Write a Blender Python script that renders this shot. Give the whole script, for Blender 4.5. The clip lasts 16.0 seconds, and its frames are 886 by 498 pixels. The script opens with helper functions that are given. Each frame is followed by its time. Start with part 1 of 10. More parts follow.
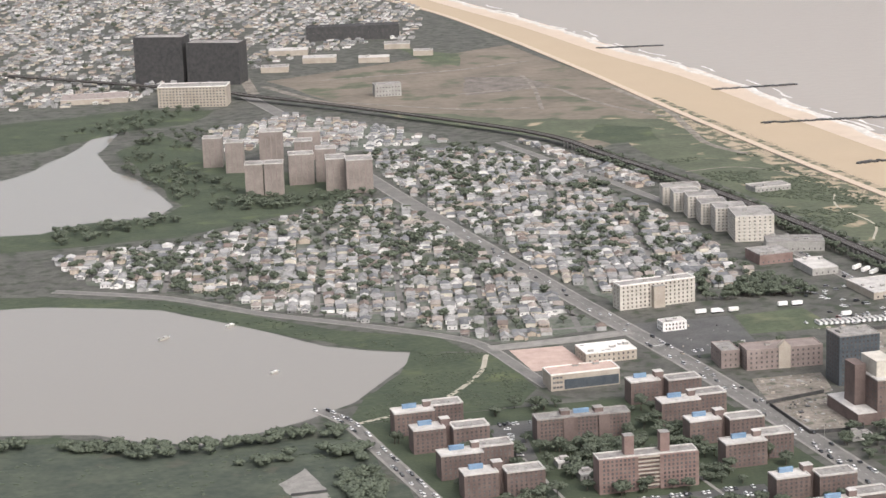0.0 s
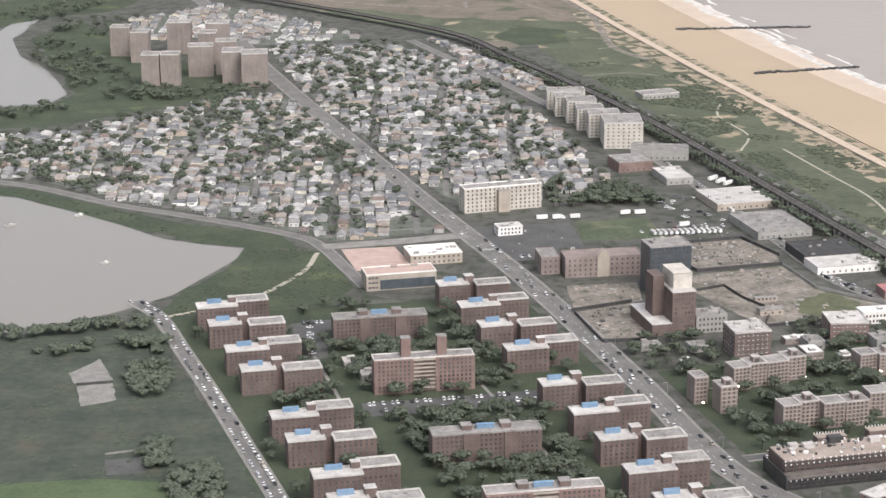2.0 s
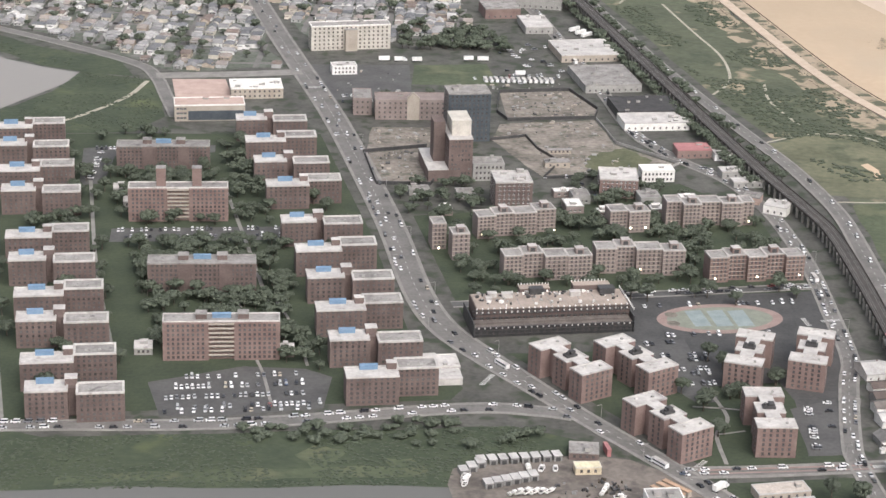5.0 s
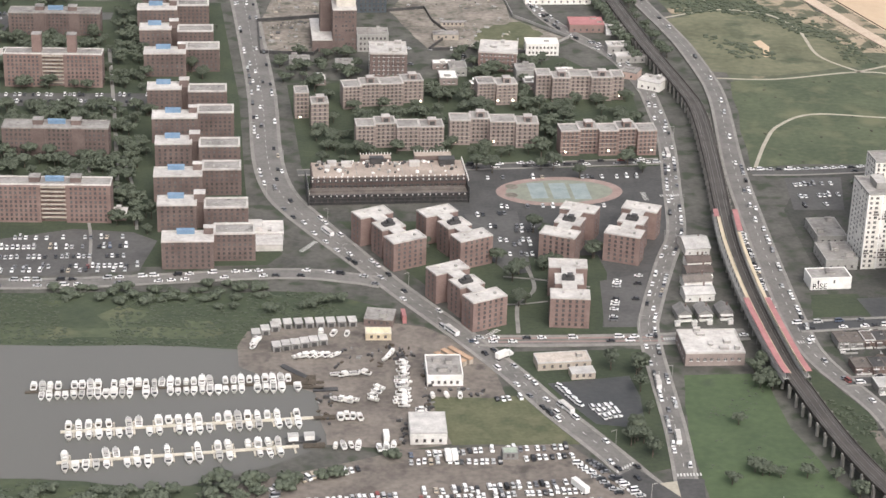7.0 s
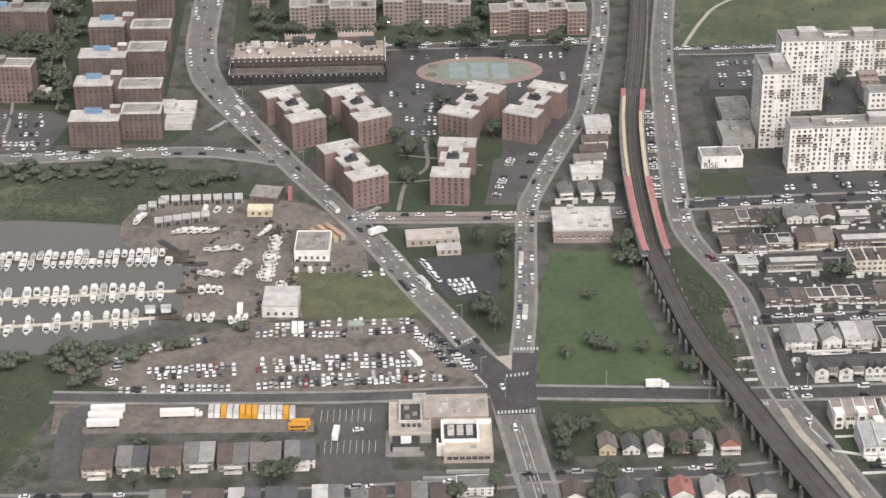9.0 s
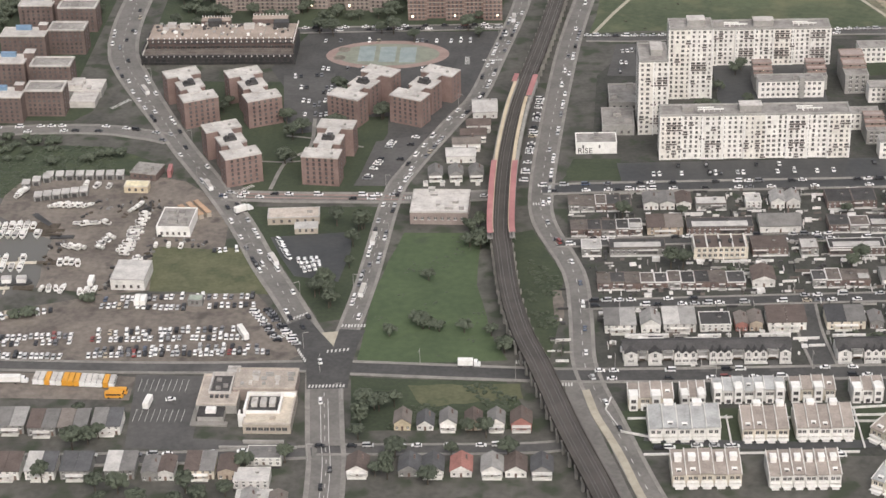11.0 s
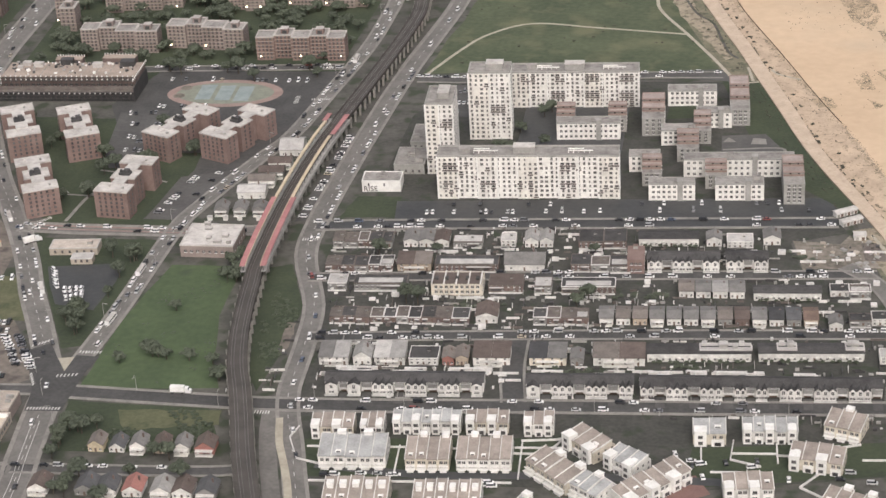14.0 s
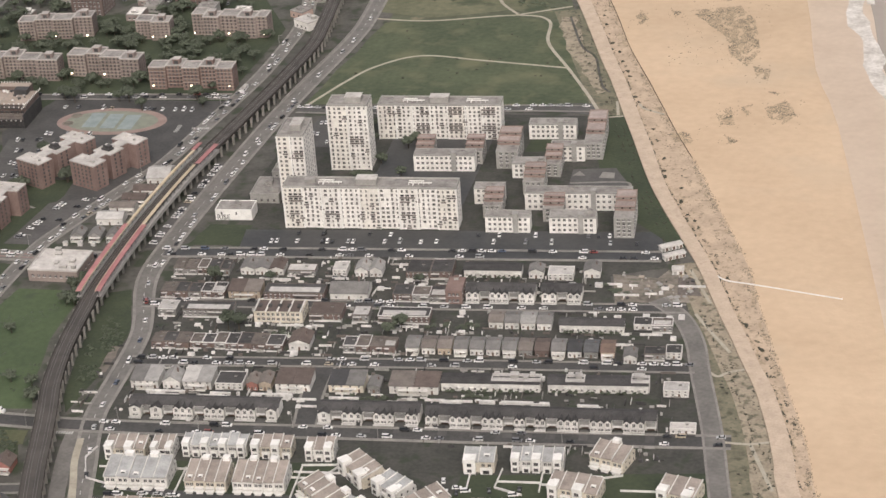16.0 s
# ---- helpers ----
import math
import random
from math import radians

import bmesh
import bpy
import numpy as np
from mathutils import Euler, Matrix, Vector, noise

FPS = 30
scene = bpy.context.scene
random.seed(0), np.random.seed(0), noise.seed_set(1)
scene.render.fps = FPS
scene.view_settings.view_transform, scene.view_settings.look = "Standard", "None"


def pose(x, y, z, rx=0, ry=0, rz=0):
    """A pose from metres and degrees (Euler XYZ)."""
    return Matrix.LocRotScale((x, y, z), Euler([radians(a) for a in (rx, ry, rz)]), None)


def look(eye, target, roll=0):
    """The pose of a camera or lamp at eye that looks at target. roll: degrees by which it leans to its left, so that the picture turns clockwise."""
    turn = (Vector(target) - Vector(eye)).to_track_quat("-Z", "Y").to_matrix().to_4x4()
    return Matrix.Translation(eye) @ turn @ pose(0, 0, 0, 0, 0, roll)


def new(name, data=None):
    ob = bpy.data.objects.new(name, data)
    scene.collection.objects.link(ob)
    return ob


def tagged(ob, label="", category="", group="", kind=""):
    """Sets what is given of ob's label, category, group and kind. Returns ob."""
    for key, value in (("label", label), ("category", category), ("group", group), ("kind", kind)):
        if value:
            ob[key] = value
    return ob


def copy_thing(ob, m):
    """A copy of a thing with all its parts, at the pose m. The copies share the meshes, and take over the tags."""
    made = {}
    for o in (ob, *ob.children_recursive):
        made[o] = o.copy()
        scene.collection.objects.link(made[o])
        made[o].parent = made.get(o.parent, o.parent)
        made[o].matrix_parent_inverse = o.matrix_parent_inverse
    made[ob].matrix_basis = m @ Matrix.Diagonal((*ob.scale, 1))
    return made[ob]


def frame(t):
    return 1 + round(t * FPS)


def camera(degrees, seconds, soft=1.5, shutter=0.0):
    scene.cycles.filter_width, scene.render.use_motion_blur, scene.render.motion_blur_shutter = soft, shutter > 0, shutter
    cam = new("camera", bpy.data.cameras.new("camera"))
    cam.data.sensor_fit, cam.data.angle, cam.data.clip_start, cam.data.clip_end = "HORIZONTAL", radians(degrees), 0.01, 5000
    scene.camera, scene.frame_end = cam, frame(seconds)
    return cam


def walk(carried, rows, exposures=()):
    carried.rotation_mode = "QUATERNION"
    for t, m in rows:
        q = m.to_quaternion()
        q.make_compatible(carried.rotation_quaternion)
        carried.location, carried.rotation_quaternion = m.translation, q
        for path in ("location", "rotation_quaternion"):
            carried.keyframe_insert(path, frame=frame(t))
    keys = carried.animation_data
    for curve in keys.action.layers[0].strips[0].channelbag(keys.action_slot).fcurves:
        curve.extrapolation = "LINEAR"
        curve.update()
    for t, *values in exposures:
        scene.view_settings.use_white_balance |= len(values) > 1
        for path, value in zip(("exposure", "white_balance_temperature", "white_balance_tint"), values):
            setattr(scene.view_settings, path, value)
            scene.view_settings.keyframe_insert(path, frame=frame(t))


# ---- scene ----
import itertools

# Plan lengths are true metres; S shrinks the whole place alike, camera path included.
S = 0.4784
cam = camera(23.886, 16.0, soft=1.5)
PATH = (
    (0, -624.9, 136.7, 450.0, -10.41, -13.42, -1.99),
    (0.5, -585.2, 125.2, 452.0, -10.19, -14.02, -1.46),
    (1, -545.7, 114.1, 454.0, -9.92, -14.81, -1.17),
    (1.5, -506.3, 103.3, 456.0, -9.53, -15.58, -0.83),
    (2, -467.0, 93.0, 458.1, -9.08, -16.37, -0.37),
    (2.5, -427.8, 82.9, 460.2, -8.56, -17.13, 0.24),
    (3, -388.7, 73.3, 462.3, -8.05, -17.84, 0.82),
    (3.5, -349.6, 64.1, 464.4, -7.38, -18.54, 1.21),
    (4, -310.6, 55.3, 466.6, -6.75, -19.32, 1.62),
    (4.2, -295.0, 51.9, 467.5, -6.49, -19.63, 1.74),
    (6.3, -131.8, 20.1, 477.3, -3.58, -23.00, 1.80),
    (6.5, -116.3, 17.4, 478.3, -3.26, -23.36, 1.85),
    (7, -77.5, 11.2, 480.8, -2.38, -24.42, 1.72),
    (7.5, -38.8, 5.3, 483.4, -1.26, -25.45, 1.24),
    (8, 0.0, 0.0, 486.0, 0.01, -26.45, 0.69),
    (8.5, 38.8, -4.9, 488.7, 1.48, -27.30, 0.07),
    (8.7, 54.3, -6.7, 489.8, 2.14, -27.51, -0.22),
    (10.8, 217.3, -21.1, 502.3, 7.49, -28.26, -1.39),
    (11, 232.9, -22.0, 503.6, 7.94, -28.25, -1.63),
    (11.5, 271.9, -23.9, 506.8, 8.85, -28.17, -1.88),
    (12, 310.9, -25.3, 510.2, 9.83, -28.07, -2.21),
    (12.5, 349.9, -26.1, 513.6, 10.92, -27.91, -2.69),
    (13, 389.1, -26.5, 517.2, 11.97, -27.74, -3.08),
    (13.5, 428.3, -26.2, 520.9, 12.93, -27.56, -3.25),
    (14, 467.6, -25.5, 524.7, 13.88, -27.40, -3.43),
    (14.5, 507.0, -24.1, 528.7, 14.79, -27.27, -3.67),
    (15, 546.5, -22.2, 532.7, 15.63, -27.13, -3.81),
    (15.5, 586.1, -19.8, 536.9, 16.43, -27.00, -4.00),
    (16, 625.8, -16.7, 541.3, 17.25, -26.86, -4.18),
)


def facing(x, y, z, yaw, pitch, roll):
    a, b = radians(yaw), radians(pitch)
    eye = Vector((x, y, z)) * S
    return look(eye, eye + Vector((-math.sin(a) * math.cos(b), math.cos(a) * math.cos(b), math.sin(b))), roll)


walk(cam, [(r[0], facing(*r[1:])) for r in PATH],
     exposures=[(0.0, 0.68, 6350, 11), (2.0, 0.64, 6200, 11), (4.0, 0.59, 6200, 11), (6.5, 0.62, 6350, 11), (7.5, 0.64, 6400, 11), (8.5, 0.50, 6400, 11), (12.0, 0.31, 6500, 11), (14.5, 0.25, 6550, 12), (16.0, 0.19, 6680, 12)])

# ---- light: a hazy, overcast evening ----
world = bpy.data.worlds.new("sky")
scene.world = world
world.use_nodes = True
wn = world.node_tree
sky = wn.nodes.new("ShaderNodeTexSky")
sky.sky_type, sky.sun_disc = "NISHITA", False
sky.sun_elevation, sky.sun_rotation = radians(48), radians(160)
sky.air_density, sky.dust_density, sky.ozone_density = 1.2, 6.0, 0.6
back = wn.nodes["Background"]
back.inputs["Strength"].default_value = 0.14
veil = wn.nodes.new("ShaderNodeHueSaturation")  # cloud cover takes the blue out of the sky
veil.inputs["Saturation"].default_value = 0.35
wn.links.new(sky.outputs["Color"], veil.inputs["Color"])
wn.links.new(veil.outputs["Color"], back.inputs["Color"])
lamp = bpy.data.lights.new("sun", "SUN")
lamp.energy, lamp.angle, lamp.color = 0.75, radians(40), (1.0, 0.94, 0.86)
sun = new("sun", lamp)
sun.matrix_world = look((250 * S, -350 * S, 800 * S), (0, 300 * S, 0))

# ---- materials ----
def surface(name, dark, light, big=20.0, small=1.2, rough=0.85, bump=0.25, metal=0.0, vary=0.0, stretch=(1, 1, 1), speck=None):
    """A worn surface: two tones mixed by broad stains and fine grain, with relief. big and small are plan metres."""
    m = bpy.data.materials.new(name)
    m.use_nodes = True
    t = m.node_tree
    n, k = t.nodes, t.links
    bs = n["Principled BSDF"]
    bs.inputs["Roughness"].default_value, bs.inputs["Metallic"].default_value = rough, metal
    geo = n.new("ShaderNodeNewGeometry")
    mp = n.new("ShaderNodeMapping")
    mp.inputs["Scale"].default_value = stretch
    k.new(geo.outputs["Position"], mp.inputs["Vector"])

    def grain(size, detail):
        q = n.new("ShaderNodeTexNoise")
        q.inputs["Scale"].default_value, q.inputs["Detail"].default_value = 1 / (size * S), detail
        k.new(mp.outputs["Vector"], q.inputs["Vector"])
        return q.outputs["Fac"]

    coarse, fine = grain(big, 3), grain(small, 4)
    add = n.new("ShaderNodeMath")
    add.operation = "MULTIPLY_ADD"
    k.new(fine, add.inputs[0])
    add.inputs[1].default_value = 0.7
    k.new(coarse, add.inputs[2])
    ramp = n.new("ShaderNodeMapRange")
    ramp.inputs["From Min"].default_value, ramp.inputs["From Max"].default_value = 0.6, 1.1
    k.new(add.outputs[0], ramp.inputs["Value"])
    mix = n.new("ShaderNodeMix")
    mix.data_type = "RGBA"
    k.new(ramp.outputs[0], mix.inputs["Factor"])
    mix.inputs["A"].default_value, mix.inputs["B"].default_value = (*dark, 1), (*light, 1)
    colour = mix.outputs["Result"]
    if speck:
        sp, lo, hi, tone = speck
        r2 = n.new("ShaderNodeMapRange")
        r2.inputs["From Min"].default_value, r2.inputs["From Max"].default_value = lo, hi
        k.new(grain(sp, 5), r2.inputs["Value"])
        m2 = n.new("ShaderNodeMix")
        m2.data_type = "RGBA"
        k.new(r2.outputs[0], m2.inputs["Factor"])
        k.new(colour, m2.inputs["A"])
        m2.inputs["B"].default_value = (*tone, 1)
        colour = m2.outputs["Result"]
    if vary:
        info, hsv = n.new("ShaderNodeObjectInfo"), n.new("ShaderNodeHueSaturation")
        r3 = n.new("ShaderNodeMapRange")
        r3.inputs["To Min"].default_value, r3.inputs["To Max"].default_value = 1 - vary, 1 + vary
        k.new(info.outputs["Random"], r3.inputs["Value"])
        k.new(r3.outputs[0], hsv.inputs["Value"])
        k.new(colour, hsv.inputs["Color"])
        colour = hsv.outputs["Color"]
    k.new(colour, bs.inputs["Base Color"])
    if bump:
        bp = n.new("ShaderNodeBump")
        bp.inputs["Strength"].default_value, bp.inputs["Distance"].default_value = bump, small * 0.25 * S
        k.new(fine, bp.inputs["Height"])
        k.new(bp.outputs["Normal"], bs.inputs["Normal"])
    return m


EARTH = surface("town_ground", (0.050, 0.049, 0.042), (0.115, 0.108, 0.095), 22, 3, speck=(12, 0.5, 0.62, (0.038, 0.046, 0.028)))
ASPHALT = surface("asphalt", (0.060, 0.058, 0.056), (0.105, 0.10, 0.096), 18, 2.5, 0.8)
ROADWAY = surface("worn_asphalt", (0.115, 0.108, 0.100), (0.19, 0.177, 0.164), 14, 2, 0.8)
DARKLOT = surface("wet_dark_asphalt", (0.038, 0.039, 0.041), (0.064, 0.064, 0.064), 22, 3, 0.6)
PAVING = surface("concrete_paving", (0.17, 0.16, 0.147), (0.27, 0.252, 0.232), 9, 1.5, 0.85)
GRASS = surface("grass", (0.029, 0.039, 0.023), (0.054, 0.067, 0.036), 26, 2.2, 0.95, 0.5)
MEADOW = surface("bright_meadow", (0.050, 0.064, 0.036), (0.090, 0.106, 0.060), 40, 4, 0.95, 0.5, speck=(24, 0.52, 0.70, (0.125, 0.125, 0.072)))
MARSH = surface("marsh_growth", (0.034, 0.046, 0.027), (0.062, 0.076, 0.042), 30, 5, 0.95, 0.6, speck=(38, 0.60, 0.75, (0.095, 0.11, 0.05)))
DRYMEADOW = surface("dry_meadow", (0.085, 0.09, 0.052), (0.165, 0.158, 0.10), 36, 5, 0.95, 0.5, speck=(26, 0.55, 0.7, (0.055, 0.07, 0.04)))
DUNE = surface("dune_scrub", (0.055, 0.066, 0.041), (0.105, 0.113, 0.07), 40, 6, 0.95, 0.6, speck=(46, 0.60, 0.68, (0.34, 0.27, 0.19)))
FIELDGRASS = surface("field_grass", (0.048, 0.071, 0.034), (0.076, 0.106, 0.050), 30, 4, 0.95, 0.5, speck=(14, 0.60, 0.8, (0.045, 0.06, 0.036)))
TOWERBRICK = surface("weathered_tan_brick", (0.185, 0.155, 0.138), (0.265, 0.228, 0.205), 12, 1.5, 0.9, 0.3, vary=0.06)
DRYGRASS = surface("dry_grass", (0.062, 0.073, 0.038), (0.118, 0.117, 0.066), 12, 2, 0.95, 0.5, speck=(9, 0.55, 0.75, (0.135, 0.125, 0.075)))
YARDS = surface("yard_ground", (0.072, 0.083, 0.058), (0.155, 0.157, 0.138), 17, 3, 0.95, 0.4, speck=(11, 0.55, 0.66, (0.052, 0.068, 0.042)))
SPORTLAWN = surface("park_grass", (0.056, 0.082, 0.036), (0.094, 0.122, 0.060), 26, 3, 0.95, 0.5, speck=(18, 0.60, 0.8, (0.052, 0.07, 0.036)))
CREAMBRICK = surface("weathered_cream_brick", (0.40, 0.365, 0.315), (0.56, 0.52, 0.46), 7, 1.2, 0.88, 0.2, vary=0.04)
DIRT = surface("bare_dirt", (0.10, 0.086, 0.072), (0.285, 0.25, 0.212), 18, 3.2, 0.95, 0.5, speck=(10, 0.55, 0.70, (0.075, 0.077, 0.055)))
GRAVEL = surface("lot_gravel", (0.10, 0.085, 0.074), (0.205, 0.176, 0.152), 20, 3, 0.95, 0.4, speck=(11, 0.56, 0.7, (0.075, 0.066, 0.058)))
BROWNFIELD = surface("brown_heath", (0.12, 0.10, 0.078), (0.20, 0.165, 0.13), 70, 12, 0.95, 0.4, speck=(60, 0.54, 0.66, (0.075, 0.085, 0.05)))
def distance_haze(m, grey, y0, y1):
    """Mixes grey into a sand's colour from y0 to y1 in plan metres, painting in distance haze."""
    t = m.node_tree
    bs, geo, sep, run, mix = t.nodes["Principled BSDF"], t.nodes.new("ShaderNodeNewGeometry"), t.nodes.new("ShaderNodeSeparateXYZ"), t.nodes.new("ShaderNodeMapRange"), t.nodes.new("ShaderNodeMix")
    old = bs.inputs["Base Color"].links[0].from_socket
    run.inputs["From Min"].default_value, run.inputs["From Max"].default_value = y0 * S, y1 * S
    mix.data_type, mix.blend_type = "RGBA", "MIX"
    mix.inputs["B"].default_value = (*grey, 1)
    scale = t.nodes.new("ShaderNodeMath")
    scale.operation, scale.inputs[1].default_value = "MULTIPLY", 0.85
    t.links.new(geo.outputs["Position"], sep.inputs[0])
    t.links.new(sep.outputs["Y"], run.inputs["Value"])
    t.links.new(run.outputs[0], scale.inputs[0])
    t.links.new(scale.outputs[0], mix.inputs["Factor"])
    t.links.new(old, mix.inputs["A"])
    t.links.new(mix.outputs["Result"], bs.inputs["Base Color"])


SAND = surface("beach_sand", (0.487, 0.359, 0.244), (0.583, 0.438, 0.306), 70, 7, 0.95, 0.3, speck=(120, 0.55, 0.72, (0.47, 0.375, 0.275)))
distance_haze(SAND, (0.36, 0.285, 0.20), 1250, 2000)
WETSAND = surface("wet_sand", (0.48, 0.375, 0.285), (0.56, 0.45, 0.35), 30, 5, 0.5, 0.1)
FOAM = surface("sea_foam", (0.40, 0.36, 0.32), (0.72, 0.68, 0.635), 12, 2.5, 0.7, 0.2)
BOARDS = surface("boardwalk_boards", (0.42, 0.33, 0.25), (0.54, 0.435, 0.342), 7, 1.1, 0.85, speck=(3.5, 0.52, 0.74, (0.39, 0.30, 0.232)))
BRICK = surface("brown_red_brick", (0.108, 0.079, 0.071), (0.170, 0.126, 0.113), 9, 0.9, 0.9, 0.3, vary=0.07)
BRICKPALE = surface("pale_brick", (0.195, 0.155, 0.140), (0.285, 0.232, 0.212), 9, 0.9, 0.9, 0.3, vary=0.07)
BRICKROSE = surface("rose_brick", (0.165, 0.112, 0.099), (0.24, 0.170, 0.151), 8, 0.8, 0.9, 0.3, vary=0.06)
TANBRICK = surface("tan_brick", (0.31, 0.265, 0.22), (0.42, 0.37, 0.315), 9, 1, 0.9, 0.3)
WHITEROOF = surface("white_roof_coating", (0.36, 0.333, 0.31), (0.565, 0.535, 0.505), 9, 2, 0.7, vary=0.08, speck=(5, 0.60, 0.74, (0.28, 0.255, 0.235)))
GREYROOF = surface("grey_roof_felt", (0.18, 0.165, 0.155), (0.33, 0.31, 0.29), 9, 2, 0.9, vary=0.12, speck=(6, 0.60, 0.72, (0.12, 0.11, 0.105)))
DARKROOF = surface("dark_roof_felt", (0.036, 0.034, 0.034), (0.072, 0.068, 0.067), 6, 1, 0.9, vary=0.2)
PALEWALL = surface("cream_panel_wall", (0.60, 0.572, 0.535), (0.80, 0.772, 0.73), 6, 1.2, 0.85, 0.15, vary=0.04)
GREYWALL = surface("grey_concrete", (0.24, 0.23, 0.215), (0.36, 0.345, 0.325), 7, 1, 0.9, 0.2)
WHITEPAINT = surface("white_paint", (0.62, 0.60, 0.57), (0.82, 0.80, 0.77), 5, 0.8, 0.6, 0.05)
BLUETARP = surface("blue_sheeting", (0.115, 0.19, 0.285), (0.18, 0.265, 0.365), 5, 0.8, 0.5, 0.15)
GLASSDARK = surface("dark_window_glass", (0.030, 0.029, 0.030), (0.085, 0.08, 0.078), 4, 1, 0.3, 0.0, vary=0.5)
DARKMETAL = surface("dark_metal", (0.03, 0.03, 0.032), (0.07, 0.066, 0.064), 5, 0.8, 0.6)
# black window glass, and the dark sheets painted in for shaded balcony openings
GLASSRECESS = surface("black_glass_and_recess", (0.012, 0.012, 0.013), (0.16, 0.148, 0.138), 4, 1.5, 0.3, 0.0)
CREAMWALL = surface("cream_bay_panels", (0.59, 0.555, 0.505), (0.78, 0.745, 0.685), 6, 1.2, 0.85, 0.15)
BLUEGLASS = surface("blue_grey_cladding", (0.048, 0.058, 0.068), (0.085, 0.098, 0.11), 5, 1, 0.4, 0.05)
REDCANOPY = surface("red_canopy", (0.30, 0.13, 0.128), (0.40, 0.185, 0.18), 12, 2.5, 0.7, vary=0.05)
BUFFCANOPY = surface("buff_canopy", (0.44, 0.36, 0.25), (0.58, 0.49, 0.36), 12, 1, 0.7)
TRACKBED = surface("track_bed", (0.050, 0.044, 0.040), (0.095, 0.084, 0.076), 10, 1.1, 0.95, 0.4)
STEELRAIL = surface("steel_rail", (0.20, 0.19, 0.18), (0.30, 0.285, 0.27), 4, 0.5, 0.4, metal=0.8)
REDTRACK = surface("red_running_track", (0.225, 0.158, 0.138), (0.31, 0.225, 0.20), 8, 1, 0.9)
COURT = surface("teal_court", (0.185, 0.222, 0.222), (0.27, 0.31, 0.305), 6, 1, 0.85)
INFIELD = surface("infield_turf", (0.17, 0.18, 0.145), (0.24, 0.25, 0.20), 6, 1, 0.9)
FADEPINK = surface("faded_pink_felt", (0.24, 0.195, 0.178), (0.35, 0.295, 0.272), 7, 1.2, 0.9, vary=0.15)
SCHOOLROOF = surface("tan_gravel_roof", (0.24, 0.195, 0.165), (0.39, 0.322, 0.275), 11, 1.4, 0.95)
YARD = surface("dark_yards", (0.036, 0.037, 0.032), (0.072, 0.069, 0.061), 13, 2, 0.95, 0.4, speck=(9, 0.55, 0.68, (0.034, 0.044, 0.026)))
LANE = surface("dark_lane_asphalt", (0.044, 0.043, 0.042), (0.078, 0.075, 0.072), 16, 2, 0.8)
DUNESAND = surface("scrubby_sand", (0.27, 0.215, 0.152), (0.37, 0.30, 0.218), 30, 4, 0.95, 0.5, speck=(17, 0.47, 0.56, (0.085, 0.088, 0.055)))
FELT = surface("sooty_roof_felt", (0.085, 0.072, 0.064), (0.165, 0.14, 0.125), 6, 1.2, 0.92)
BRUSHLAND = surface("brushland", (0.033, 0.042, 0.032), (0.072, 0.083, 0.058), 26, 6, 0.95, 0.4, speck=(30, 0.58, 0.76, (0.086, 0.076, 0.056)))
STRIP = surface("planted_sand", (0.37, 0.285, 0.21), (0.52, 0.40, 0.295), 11, 1.6, 0.95, 0.5, speck=(3.4, 0.57, 0.70, (0.20, 0.16, 0.115)))
BANK = surface("scrubby_bank", (0.23, 0.195, 0.145), (0.38, 0.315, 0.238), 9, 1.5, 0.95, 0.5, speck=(4.5, 0.50, 0.64, (0.12, 0.11, 0.078)))
ROUGHGRASS = surface("rough_grass", (0.105, 0.10, 0.068), (0.21, 0.188, 0.132), 14, 2, 0.95, 0.5, speck=(6, 0.54, 0.68, (0.075, 0.078, 0.05)))
BEACHGRASS = surface("dry_beach_grass", (0.20, 0.165, 0.12), (0.44, 0.335, 0.225), 9, 2.2, 0.95, 0.5, speck=(5, 0.48, 0.66, (0.13, 0.112, 0.08)))
SANDPATH = surface("sandy_path", (0.30, 0.27, 0.215), (0.42, 0.38, 0.31), 8, 1.5, 0.9)
PINKPAVE = surface("pink_paving", (0.36, 0.26, 0.222), (0.48, 0.36, 0.31), 8, 1.2, 0.9)
MARK = surface("road_paint", (0.40, 0.39, 0.37), (0.62, 0.60, 0.57), 4, 0.6, 0.8)
BARK = surface("bark", (0.05, 0.04, 0.03), (0.10, 0.08, 0.06), 2, 0.3, 0.95, 0.5)


def water(name, colour, rough, ripple, size):
    m = bpy.data.materials.new(name)
    m.use_nodes = True
    t = m.node_tree
    bs = t.nodes["Principled BSDF"]
    bs.inputs["Base Color"].default_value, bs.inputs["Roughness"].default_value, bs.inputs["IOR"].default_value = (*colour, 1), rough, 1.33
    geo, q, bp = t.nodes.new("ShaderNodeNewGeometry"), t.nodes.new("ShaderNodeTexNoise"), t.nodes.new("ShaderNodeBump")
    q.inputs["Scale"].default_value, q.inputs["Detail"].default_value = 1 / (size * S), 4
    bp.inputs["Strength"].default_value, bp.inputs["Distance"].default_value = ripple, size * 0.1 * S
    t.links.new(geo.outputs["Position"], q.inputs["Vector"])
    t.links.new(q.outputs["Fac"], bp.inputs["Height"])
    t.links.new(bp.outputs["Normal"], bs.inputs["Normal"])
    return m


POND = water("pond_water", (0.13, 0.125, 0.115), 0.12, 0.12, 5)
# base colour lighter than POND: part of the sky's reflection is painted in
LAKE = water("lake_water_sky_sheen", (0.235, 0.212, 0.185), 0.12, 0.10, 6)
SEA = water("sea_water", (0.34, 0.29, 0.25), 0.25, 0.35, 16)


